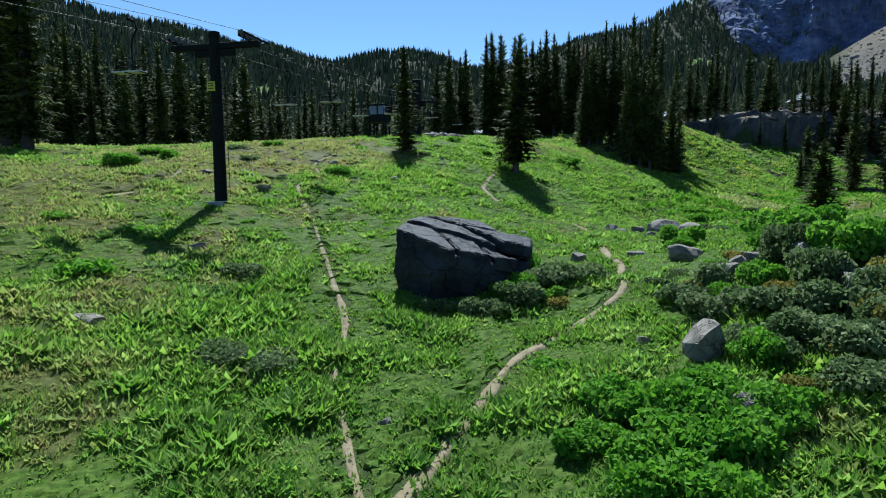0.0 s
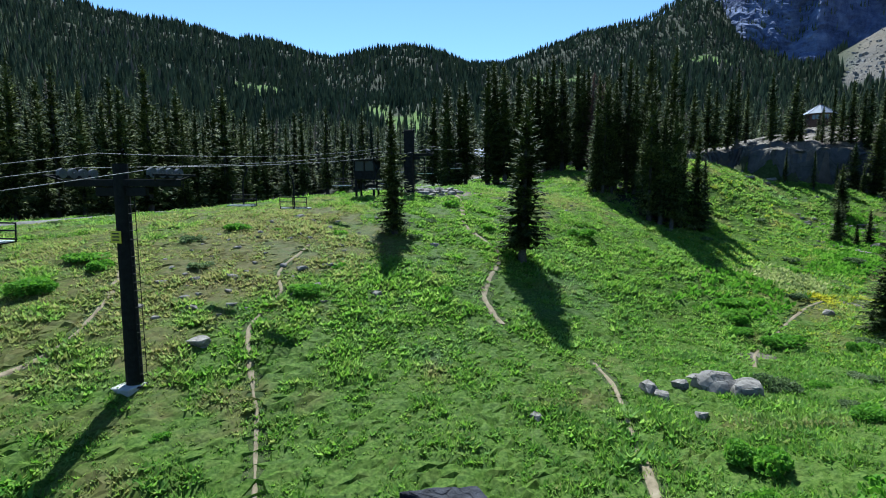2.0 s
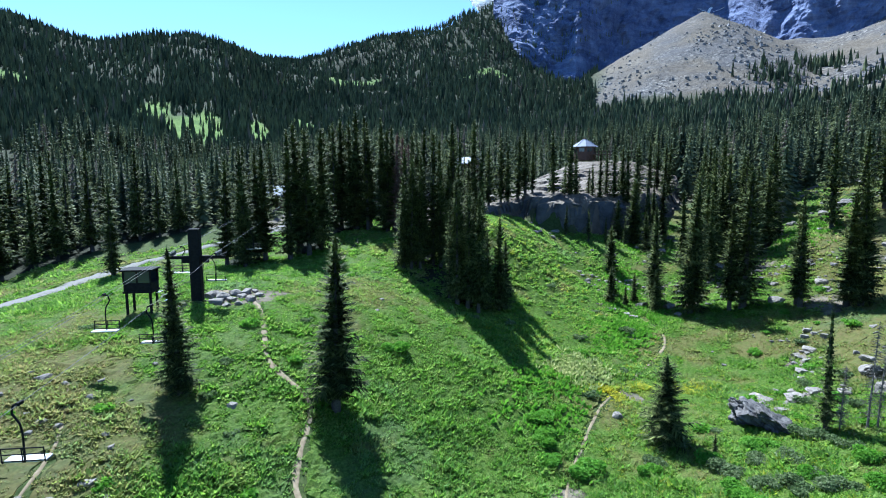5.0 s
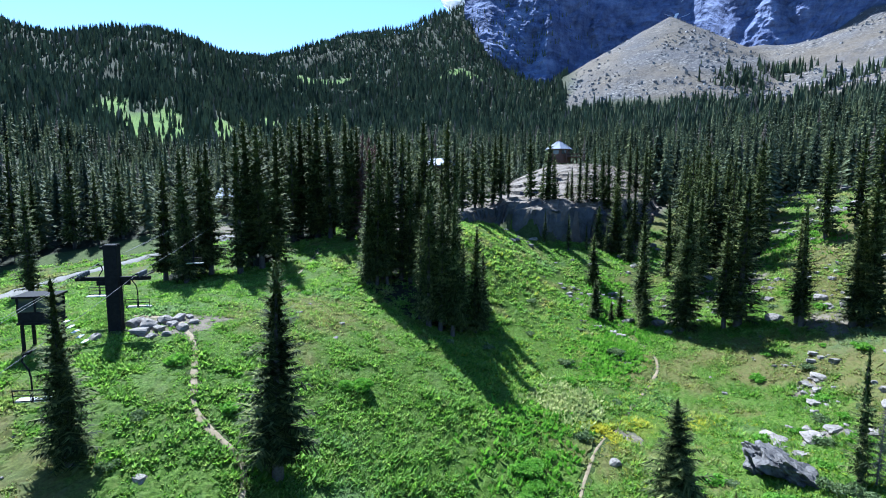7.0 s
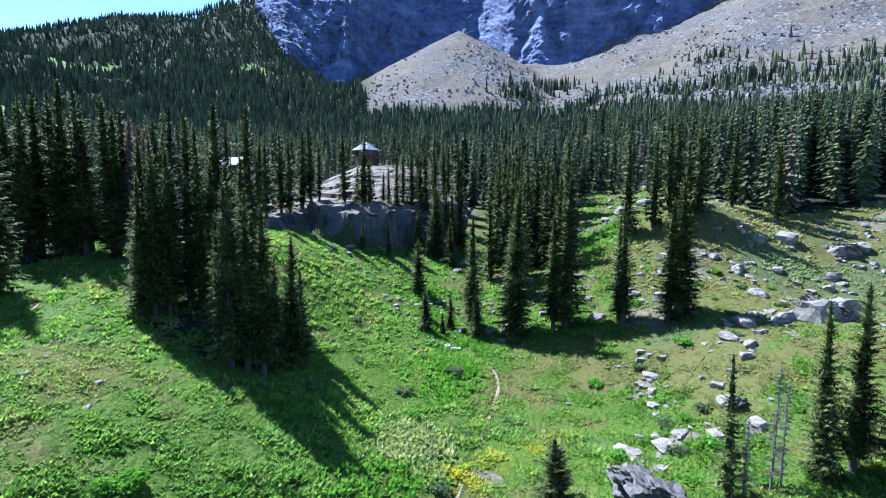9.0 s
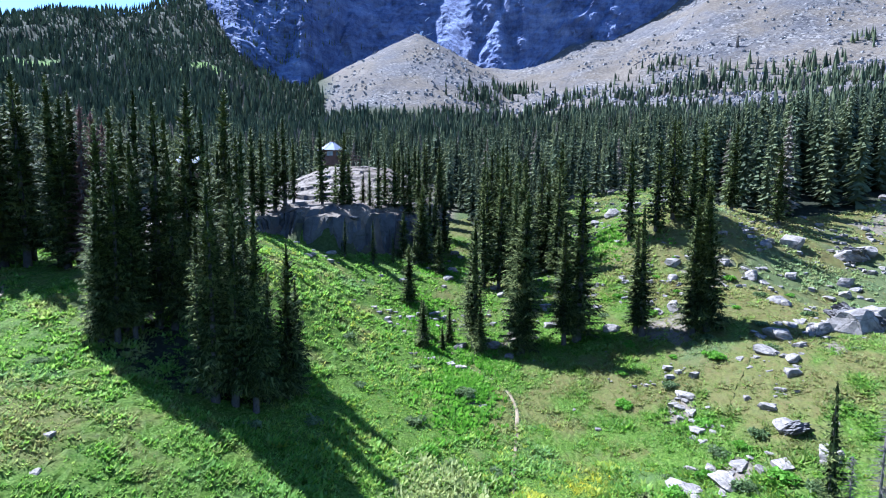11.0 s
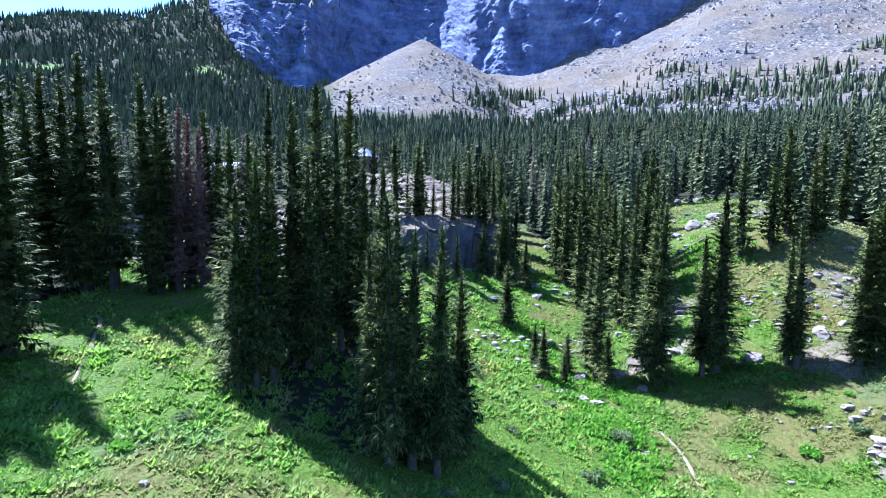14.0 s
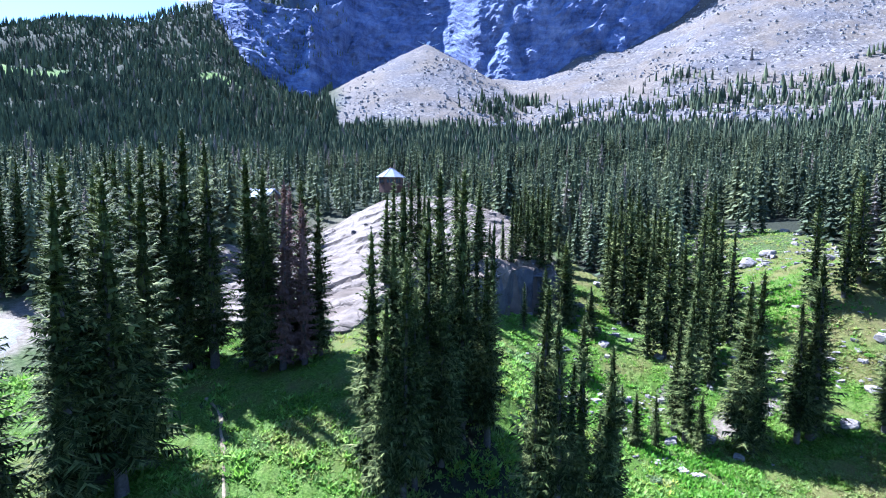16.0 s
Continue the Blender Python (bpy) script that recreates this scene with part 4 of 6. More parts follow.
def rock_wall():
    A, H = np.meshgrid(np.arange(25.5, 79, 0.115), np.arange(-16, 150, 2.2))
    fx, fy = CX + CLIFF_FOOT(A) * np.sin(np.radians(A)), CY + CLIFF_FOOT(A) * np.cos(np.radians(A))
    foot = CLIFF_FOOT(A) + 45 * fbm(fx, fy, 110, 4, 51)
    back, step = wall_face(A, H)
    R = foot + back + 70 * smooth(28.5, 25.5, A) + 70 * smooth(76, 79, A)
    X, Y = CX + R * np.sin(np.radians(A)), CY + R * np.cos(np.radians(A))
    bx, by = CX + (foot + 4) * np.sin(np.radians(A)), CY + (foot + 4) * np.cos(np.radians(A))
    Z = land(bx, by)[0] + H * (0.8 + 0.2 * smooth(28, 40, A))
    n, m = A.shape
    i, j = np.meshgrid(np.arange(n - 1), np.arange(m - 1), indexing="ij")
    a = (i * m + j).ravel()
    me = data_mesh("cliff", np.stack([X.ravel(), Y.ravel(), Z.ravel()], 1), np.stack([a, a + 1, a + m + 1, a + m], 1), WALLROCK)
    tagged(new("cliff", me), "mountain cliff of cracked bedded rock, hazy blue painted into its colour", "cliff", kind="structure")
    # firs clinging to the ledges of the lower crags
    g = np.random.default_rng(61)
    ok = np.argwhere((step > 0.78) & (A > 26) & (A < 41) & (H > 0) & (g.uniform(0, 1, A.shape) < 0.16 * smooth(41, 30, A)))
    p = np.stack([X[ok[:, 0], ok[:, 1]], Y[ok[:, 0], ok[:, 1]], Z[ok[:, 0], ok[:, 1]] - 1.0], 1)
    forms = [tier_arrays(4, 3, 0.15, random.Random(90 + k)) for k in range(4)]
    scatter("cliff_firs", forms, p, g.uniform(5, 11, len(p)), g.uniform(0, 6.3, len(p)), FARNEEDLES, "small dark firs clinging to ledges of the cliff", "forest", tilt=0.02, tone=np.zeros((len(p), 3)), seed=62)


rock_wall()


# old snow left in the gully, and a cloud behind the ridge
def snow_patch(az, h, length, width, lean):
    i, j = np.meshgrid(np.linspace(-1, 1, 9), np.linspace(0, 1, 25))
    w = width * (0.25 + np.sin(math.pi * j) ** 0.6 * (0.7 + 0.6 * fbm(j * 40, j * 40 + 9 * az, 12, 3, 501)))
    A, H = az + lean * j + i * w / 15.5, h + j * length
    foot = CLIFF_FOOT(A) + 45 * fbm(CX + CLIFF_FOOT(A) * np.sin(np.radians(A)), CY + CLIFF_FOOT(A) * np.cos(np.radians(A)), 110, 4, 51)
    R = foot + wall_face(A, H)[0] - 2.0 - 1.5 * np.cos(i * 1.4)
    X, Y = CX + R * np.sin(np.radians(A)), CY + R * np.cos(np.radians(A))
    Z = land(CX + (foot + 4) * np.sin(np.radians(A)), CY + (foot + 4) * np.cos(np.radians(A)))[0] + H
    k = np.arange(24 * 9).reshape(24, 9)[:, :-1].ravel()
    F = np.stack([k, k + 1, k + 10, k + 9], 1)
    tagged(new("snow_patch", data_mesh("snow_patch", np.stack([X.ravel(), Y.ravel(), Z.ravel()], 1), F, SNOW, True)), "dirty white old snow lying in the rock gully", "snow patch", "old snow in the gully")


snow_patch(45.6, 41, 15, 2.6, 0.4)
snow_patch(45.6, 46, 5, 1.7, -0.8)
snow_patch(46.1, 45, 5, 1.6, 0.9)
snow_patch(46.2, 72, 9, 0.9, 0.5)


def cloud():
    bm = bmesh.new()
    r = random.Random(88)
    for k in range(14):
        bmesh.ops.create_icosphere(bm, subdivisions=3, radius=r.uniform(25, 60), matrix=Matrix.Translation((r.uniform(-90, 90), r.uniform(-40, 40), r.uniform(-14, 34))))
    for v in bm.verts:
        v.co += v.co.normalized() * 14 * noise.fractal(v.co * 0.02, 1.0, 2.0, 4)
    d, a = 2900, radians(25.6)
    ob = part("cloud", bm, CLOUD, None, "", True)
    ob.matrix_basis = pose(CX + d * math.sin(a), CY + d * math.cos(a), CZ + d * math.tan(radians(17.4)), 0, 0, -25)
    tagged(ob, "small bright white cloud behind the ridge", "cloud", kind="structure")


cloud()


# ---- footpaths and road ----
def smooth_line(pts, n):
    p = np.array(pts, float)
    p = np.concatenate([[2 * p[0] - p[1]], p, [2 * p[-1] - p[-2]]])
    out = []
    for k in range(1, len(p) - 2):
        for t in np.linspace(0, 1, n, endpoint=False):
            a, b, c, d = p[k - 1], p[k], p[k + 1], p[k + 2]
            out.append(0.5 * (2 * b + (c - a) * t + (2 * a - 5 * b + 4 * c - d) * t * t + (3 * b - a - 3 * c + d) * t ** 3))
    out.append(p[-2])
    return np.array(out)


PATHS = {}


def lay_path(name, pts, width, material, label, seed, lift=0.035):
    c = smooth_line(pts, 14)
    d = np.gradient(c, axis=0)
    nrm = np.stack([d[:, 1], -d[:, 0]], 1) / np.hypot(d[:, 0], d[:, 1])[:, None]
    s = np.arange(len(c))
    w = width * (0.75 + 0.6 * fbm(c[:, 0] * 3, c[:, 1] * 3, 4, 3, seed))
    c = c + nrm * (0.25 * width * fbm(c[:, 0] * 2, c[:, 1] * 2, 3, 2, seed + 5))[:, None]
    rows = []
    for k, f in enumerate((-1.25, -0.8, -0.3, 0.3, 0.8, 1.25)):
        q = c + nrm * (f * w / 2 * (1 + 0.35 * fbm(c[:, 0] * 5, c[:, 1] * 5 + 9 * k, 2, 3, seed + k)))[:, None]
        z = land(q[:, 0], q[:, 1])[0] + (lift if abs(f) < 1 else -0.04)
        rows.append(np.concatenate([q, z[:, None]], 1))
    V = np.concatenate(rows)
    n = len(c)
    F = [(k * n + i, (k + 1) * n + i, (k + 1) * n + i + 1, k * n + i + 1) for k in range(5) for i in range(n - 1)]
    PATHS.setdefault("all", []).append((c, width))
    return tagged(new(name, data_mesh(name, V, F, material, True)), label, "footpath" if width < 1.5 else "road", kind="structure")


lay_path("trail", [(-0.9, 6.0), (-1.2, 7.7), (-2.1, 10.5), (-2.5, 12.6), (-2.8, 15.3), (-3.7, 18.3), (-4.8, 21.8), (-6.2, 26.0), (-7.9, 30.1), (-8.2, 31.9), (-7.9, 35.0), (-8.7, 37.6), (-8.1, 41.7), (-8.9, 47.4)], 0.24, TRAIL, "narrow trodden dirt footpath up the meadow", 201)
lay_path("trail", [(-0.9, 7.4), (0.0, 9.0), (0.5, 10.1), (1.7, 12.7), (3.1, 14.2), (4.3, 15.5), (5.7, 17.2), (6.5, 19.8), (6.8, 21.6), (7.1, 24.7), (7.9, 30.2), (7.7, 32.8)], 0.34, TRAIL, "pale dirt footpath winding up the meadow", 211)
lay_path("trail", [(3.6, 35.4), (3.1, 37.0), (2.9, 39.3), (4.2, 44.9), (2.2, 49.1), (2.0, 55.5), (1.2, 59.4), (-0.1, 61.4), (-2.2, 62.6)], 0.46, TRAIL, "pale dirt footpath winding up the meadow", 211)
lay_path("trail", [(17.0, 35.5), (18.5, 38.1), (20.5, 40.3), (21.9, 41.6), (24.2, 43.8), (26.0, 45.4), (28.2, 46.9)], 0.24, TRAIL, "short muddy stretch of footpath in the herbs", 221, 0.02)
lay_path("trail", [(29.5, 47.3), (33.4, 50.2), (38.8, 53.6), (41.5, 55.6), (43.2, 58.2), (44.2, 63.0), (46.0, 66.4)], 0.32, TRAIL, "pale dirt footpath along the stream", 221, 0.03)
lay_path("trail", [(-16.0, 24.5), (-14.8, 27.7), (-14.7, 29.3), (-15.2, 32.1), (-16.5, 36)], 0.32, TRAIL, "faint dirt footpath in the grass", 231)
lay_path("trail", [(9.8, 71.5), (11.8, 75.6), (13.0, 78.0), (14.0, 80.2), (15.0, 82.8), (14.8, 88), (13, 96), (11, 104)], 0.24, TRAIL, "dusty footpath leading into the wood", 241)
lay_path("road", [(-46, 36), (-38, 43), (-31, 51), (-26, 58.5), (-22.6, 65), (-20, 71), (-17, 78.8), (-15.2, 84.2), (-11, 91), (-4, 97), (4, 102), (9.5, 110), (9, 118)], 2.6, GRAVEL, "pale gravel service road at the edge of the wood", 251, 0.16)


def path_gap(x, y):
    d = np.full(np.shape(x), 9.0)
    for c, w in PATHS["all"]:
        for k in range(0, len(c), 2):
            d = np.minimum(d, np.hypot(x - c[k, 0], y - c[k, 1]) - w * 0.55)
    return d


# ---- meadow herbs ----
def sprig(leaves, rng, spread, lean, wide):
    """A tuft of upright pointed leaves from one root."""
    V, F = [], []
    for b in range(leaves):
        a, rr = rng.uniform(0, 6.283), spread * rng.random() ** 0.6
        x, y = rr * math.cos(a), rr * math.sin(a)
        h = rng.uniform(0.5, 1.0)
        la = a + rng.uniform(-1.2, 1.2)
        lx, ly = lean * rng.uniform(0.2, 1) * math.cos(la), lean * rng.uniform(0.2, 1) * math.sin(la)
        t = rng.uniform(0, 3.142)
        sx, sy = math.cos(t) * wide * rng.uniform(0.6, 1.3), math.sin(t) * wide * rng.uniform(0.6, 1.3)
        m, n = rng.uniform(0.4, 0.7), len(V)
        V += [(x, y, -0.05), (x + lx * m + sx, y + ly * m + sy, h * m), (x + lx, y + ly, h), (x + lx * m - sx, y + ly * m - sy, h * m * 0.9)]
        F.append((n, n + 1, n + 2, n + 3))
    return np.array(V), np.array(F)


def leaf_tuft(leaves, rng):
    """A low tuft of pointed leaves leaning all ways."""
    V, F = [], []
    for b in range(leaves):
        a, rr = 6.283 * (b + rng.random()) / leaves, 0.55 * rng.random()
        x, y, t = rr * math.cos(a), rr * math.sin(a), a + rng.uniform(-0.9, 0.9)
        lean, w = rng.uniform(0.25, 0.8), rng.uniform(0.16, 0.3)
        c, sn = math.cos(t), math.sin(t)
        z, n = rng.uniform(-0.05, 0.35), len(V)
        V += [(x - sn * w, y + c * w, z), (x + sn * w, y - c * w, z + rng.uniform(-0.1, 0.1)), (x + c * lean, y + sn * lean, z + rng.uniform(0.35, 0.8))]
        F.append((n, n + 1, n + 2))
    return np.array(V), np.array(F)


def grass_tuft(blades, rng):
    """A tuft of thin upright grass blades."""
    V, F = [], []
    for b in range(blades):
        a, rr = rng.uniform(0, 6.283), 0.75 * rng.random() ** 0.6
        x, y, t = rr * math.cos(a), rr * math.sin(a), rng.uniform(0, 6.283)
        w, n, h = rng.uniform(0.045, 0.095), len(V), rng.uniform(0.45, 1.1)
        V += [(x - w * math.cos(t), y - w * math.sin(t), -0.05), (x + w * math.cos(t), y + w * math.sin(t), -0.05), (x + rng.uniform(-0.4, 0.4), y + rng.uniform(-0.4, 0.4), h)]
        F.append((n, n + 1, n + 2))
    return np.array(V), np.array(F)


def dryness(x, y):
    """How dry and how grey-green the herbs are: bare knolls, the rocky slope, and a fine mottle."""
    knoll = np.exp(-((x + 11) / 6) ** 2 - ((y - 41) / 12) ** 2)
    slope = smooth(34, 50, x) * smooth(66, 48, y) + 0.7 * smooth(56, 72, x)
    dry = 1.2 * knoll + 0.7 * np.exp(-((x + 20) / 6) ** 2 - ((y - 27) / 7) ** 2) + 0.9 * fbm(x, y, 14, 4, 111) + 0.95 * fbm(x, y, 2.2, 3, 117) + 0.7 * slope + 0.3 * smooth(0, -14, x) + 0.75 * np.exp(-((x - 9) / 5) ** 2 - ((y - 62) / 5) ** 2) - 0.08
    sage = 1.5 * fbm(x, y, 9, 3, 121) + 0.5 * fbm(x, y, 1.8, 2, 127) - 0.55 + 0.35 * slope + 0.7 * np.exp(-((x - 10) / 6) ** 2 - ((y - 67) / 4) ** 2)
    return np.clip(dry, 0, 0.55 + 0.2 * knoll + 0.12 * slope), np.clip(sage, 0, 0.65)


def meadow():
    g = np.random.default_rng(17)
    r2 = random.Random(23)
    blades = [grass_tuft(12, r2) for k in range(10)]
    leafs = [leaf_tuft(11, r2) for k in range(10)]
    tufts = [leaf_tuft(7, r2) for k in range(14)]
    zones = [((-12, 14), (3, 16), 74.0, 0.27), ((-26, 28), (16, 30), 40.0, 0.25), ((-26, -12), (3, 16), 18, 0.32), ((14, 28), (3, 16), 14, 0.34), ((-34, 26), (30, 62), 36.0, 0.275), ((26, 66), (24, 62), 33.0, 0.29), ((-20, 30), (62, 80), 22.0, 0.32), ((30, 75), (62, 100), 12, 0.35), ((-20, 30), (80, 100), 7.0, 0.34), ((-45, -20), (62, 100), 4.0, 0.42), ((66, 110), (25, 85), 7.0, 0.36), ((-60, -34), (25, 62), 3.0, 0.45), ((28, 66), (-14, 24), 3.5, 0.42), ((-60, -26), (-14, 25), 2.5, 0.45), ((-26, 28), (-14, 3), 7.0, 0.36)]
    A, S, TN, NEAR = [], [], [], []
    for (x0, x1), (y0, y1), dens, size in zones:
        n = int((x1 - x0) * (y1 - y0) * dens)
        x, y = g.uniform(x0, x1, n), g.uniform(y0, y1, n)
        thin = fbm(x, y, 1.3, 2, 101) + 0.5 * fbm(x, y, 4.5, 2, 103)
        keep = ~wooded(x, y) & (~clump_shade(x, y) | (g.random(n) < 0.45)) & (bare(x, y) < g.uniform(0.2, 1.2, n)) & (path_gap(x, y) + 0.16 * g.uniform(-1, 1, n) > (0.0 if y1 <= 16 else 0.09)) & (ledge_mask(x, y) < 0.2) & (np.hypot(x - 10, y - 111) > 6) & (g.uniform(-0.5, 0.5, n) < 1.2 * thin + (1.05 if y1 <= 30 else 0.92))
        x, y, thin = x[keep], y[keep], thin[keep]
        dry, sage = dryness(x, y)
        dry, sage = np.clip(dry + g.normal(0, 0.2, len(x)), 0, 0.9), np.clip(sage + g.normal(0, 0.2, len(x)), 0, 0.85)
        gold = np.clip(1.2 * np.exp(-((x - 28.4) / 1.5) ** 2 - ((y - 47.3) / 1.6) ** 2) + 0.9 * np.exp(-((x - 36) / 2.4) ** 2 - ((y - 46.8) / 1.1) ** 2) + 0.7 * np.exp(-((x - 32.4) / 1.6) ** 2 - ((y - 48) / 1.0) ** 2) + g.normal(-0.15, 0.25, len(x)), 0, 0.95) * (np.abs(x - 32) < 10)
        lift = np.clip(0.85 + 0.7 * thin, 0.5, 1.5) * (1 - 0.22 * dry)
        A.append(np.stack([x, y, land(x, y)[0] - 0.04], 1))
        S.append(size * lift * g.uniform(0.7, 1.35, len(x)))
        TN.append(np.stack([dry, sage, gold], 1))
        NEAR.append(np.full(len(x), y1 <= 30 and y0 >= 3))
    A, S, TN, NEAR = np.concatenate(A), np.concatenate(S), np.concatenate(TN), np.concatenate(NEAR)
    FAR = ~NEAR
    scatter("leafy_meadow", tufts, A[FAR], S[FAR], g.uniform(0, 6.3, FAR.sum()), GRASS, "carpet of leafy green mountain herbs with dry patches", "meadow", wide=S[FAR] * g.uniform(0.8, 1.3, FAR.sum()), tilt=0.12, tone=TN[FAR], seed=29)
    A, S, TN = A[NEAR], S[NEAR], TN[NEAR]
    scatter("meadow_herbs", blades + leafs, A, S, g.uniform(0, 6.3, len(A)), GRASS, "tall green grasses and leafy mountain herbs with dry patches", "meadow", wide=S * g.uniform(0.8, 1.25, len(A)), tilt=0.15, tone=TN, seed=19)


meadow()


# broad pale leaves where the stream soaks the meadow
def stream_herbs():
    g, r2 = np.random.default_rng(53), random.Random(54)
    forms = [sprig(9, r2, 0.8, 0.7, 0.26) for k in range(4)]
    for name, mat_, spots_, label in (("pale_stream_herbs", PALE, ((27.0, 51.9, 1.1, 0.9), (28.0, 50.2, 1.2, 1.0), (29.4, 52.4, 1.0, 0.9)), "patch of pale broad-leaved herbs in the wet hollow"), ("lush_stream_herbs", LUSH, ((42.5, 61.5, 1.6, 1.6), (44.4, 65.2, 1.3, 1.5), (46.5, 68.5, 1.6, 1.4), (36, 56.5, 1.8, 1.3), (39, 60, 1.4, 1.8), (24, 49, 1.6, 1.2), (21, 45.5, 1.5, 1.5), (46.1, 62.3, 1.2, 1.2), (40.7, 59.5, 1.1, 1.3), (48.4, 71.5, 1.5, 1.3), (51, 75, 1.6, 1.5), (70.8, 60.6, 2.2, 2.6), (72.5, 63.5, 1.8, 2.0), (60, 80, 1.6, 1.6), (64, 84, 1.6, 1.6)), "lush green broad-leaved herbs along the stream")):
        P = np.concatenate([np.stack([g.normal(x, a, 90), g.normal(y, b, 90)], 1) for x, y, a, b in spots_])
        P = P[path_gap(P[:, 0], P[:, 1]) > 0.2]
        size = g.uniform(0.3, 0.55, len(P))
        scatter(name, forms, np.stack([P[:, 0], P[:, 1], land(P[:, 0], P[:, 1])[0]], 1), size, g.uniform(0, 6.3, len(P)), mat_, label, "herbs", tilt=0.1, seed=55)


stream_herbs()


# low tangled growth between the taller plants; its darker green paints their shade
def low_growth(x0, x1, y0, y1, step, high, seed, skip=False):
    X, Y = np.meshgrid(np.arange(x0, x1 + step / 2, step), np.arange(y0, y1 + step / 2, step))
    g = np.random.default_rng(seed)
    X, Y = X + g.uniform(-0.42, 0.42, X.shape) * step, Y + g.uniform(-0.42, 0.42, X.shape) * step
    Z = land(X, Y)[0] + 0.01 + high * g.uniform(0, 1, X.shape) ** 1.4 * (0.75 + 0.6 * fbm(X, Y, 3, 2, 41))
    gone = wooded(X, Y) | (bare(X, Y) > 0.45) | (path_gap(X, Y) < 0.1) | clump_shade(X, Y) | (skip & (Y < 17) & (np.abs(X) < 16)) | (ledge_mask(X, Y) > 0.02)
    Z = np.where(gone, Z - 0.6, Z)
    n, m = X.shape
    i, j = np.meshgrid(np.arange(n - 1), np.arange(m - 1), indexing="ij")
    a = (i * m + j)[~(gone[:-1, :-1] & gone[1:, 1:])]
    tri = np.concatenate([np.stack([a, a + 1, a + m + 1], 1), np.stack([a, a + m + 1, a + m], 1)])
    me = data_mesh("low_growth", np.stack([X.ravel(), Y.ravel(), Z.ravel()], 1), tri, CARPET)
    x, y = X.ravel(), Y.ravel()
    dry, sage = dryness(x, y)
    dry, sage = np.clip(dry + g.normal(0, 0.1, len(x)), 0, 1), np.clip(sage + g.normal(0, 0.1, len(x)), 0, 1)
    paint(me, "tone", np.stack([dry, sage, np.clip(0.7 * np.exp(-((x - 30) / 4) ** 2 - ((y - 47.3) / 1.6) ** 2) - 0.2, 0, 0.5)], 1))
    tagged(new("low_growth", me), "low tangle of green leaves covering the meadow soil", "meadow", kind="stuff")


low_growth(-32, 28, 3, 42, 0.26, 0.16, 31, True)
low_growth(-16, 16, 3, 17, 0.15, 0.09, 39)
low_growth(-60, 70, -14, 3, 0.7, 0.2, 36)
low_growth(-60, -32, 3, 66, 0.7, 0.2, 37)
low_growth(28, 70, 3, 24, 0.6, 0.2, 38)
low_growth(-32, 66, 42, 66, 0.3, 0.15, 32)
low_growth(28, 66, 24, 42, 0.3, 0.15, 33)
low_growth(66, 104, 24, 66, 0.5, 0.18, 34)
low_growth(-40, 92, 66, 98, 0.45, 0.2, 35)


# ---- shrubs ----
def shrub_mesh(name, rng, leaf_size, n, material, flat=0.62):
    """A mound of many separate leaves over a few stems."""
    V, F = [], []
    lobes = [(rng.uniform(-0.55, 0.55), rng.uniform(-0.55, 0.55), rng.uniform(0.3, 0.75), rng.uniform(0.3, 0.55)) for _ in range(9)]
    for k in range(n):
        lx, ly, lz, lr = rng.choice(lobes)
        a, b = rng.uniform(0, 6.283), rng.uniform(-0.35, 1.0)
        rr = lr * rng.uniform(0.75, 1.05)
        c = math.sqrt(max(0, 1 - b * b))
        p = Vector((lx + rr * c * math.cos(a), ly + rr * c * math.sin(a), max(0.02, (lz + rr * b) * flat)))
        d = Vector((rng.gauss(0, 1), rng.gauss(0, 1), rng.gauss(0.5, 0.7))).normalized() * leaf_size * rng.uniform(0.6, 1.3)
        s = d.cross(Vector((rng.gauss(0, 1), rng.gauss(0, 1), rng.gauss(0, 1)))).normalized() * leaf_size * rng.uniform(0.3, 0.55)
        m = len(V)
        V += [p - d * 0.5, p + s, p + d * 0.6, p - s]
        F.append((m, m + 1, m + 2, m + 3))
    return data_mesh(name, np.array([tuple(v) for v in V]), F, material)


def stems_mesh(rng):
    V, F = [], []
    for k in range(8):
        a, t = rng.uniform(0, 6.283), rng.uniform(0.2, 0.6)
        m = len(V)
        for z, rr, w in ((-0.1, 0.05, 0.03), (0.42, t, 0.012)):
            x, y = rr * math.cos(a), rr * math.sin(a)
            V += [(x - w, y, z), (x + w, y, z), (x, y + w, z)]
        F += [(m, m + 1, m + 4, m + 3), (m + 1, m + 2, m + 5, m + 4), (m + 2, m, m + 3, m + 5)]
    return data_mesh("stems", np.array(V), F, BARK)


def make_shrub(name, material, leaf_size, n, label, seed):
    r = random.Random(seed)
    ob = tagged(new(name), label, "shrub")
    for nm, me in (("leaves", shrub_mesh("leaves", r, leaf_size, n, material)), ("stems", stems_mesh(r))):
        p = new(nm, me)
        p.parent = ob
    return ob


LUSHES = [make_shrub("leafy_shrub", LUSH, 0.12, 2100, "bright green leafy shrub in the meadow", 60 + k) for k in range(3)]
SCRUBS = [make_shrub("grey_shrub", SCRUB, 0.12, 1700, "grey-green twiggy shrub among the rocks", 70 + k) for k in range(3)]


OLIVES = [make_shrub("yellowing_shrub", OLIVE, 0.13, 1100, "yellow-brown withering shrub among the scrub", 90 + k) for k in range(2)]
LOWLUSH = [make_shrub("leafy_shrub", LUSH, 0.28, 330, "low bright green leafy shrub in the meadow", 65 + k) for k in range(3)]
LOWSCRUB = [make_shrub("grey_shrub", SCRUB, 0.26, 330, "low grey-green shrub in the meadow", 75 + k) for k in range(3)]


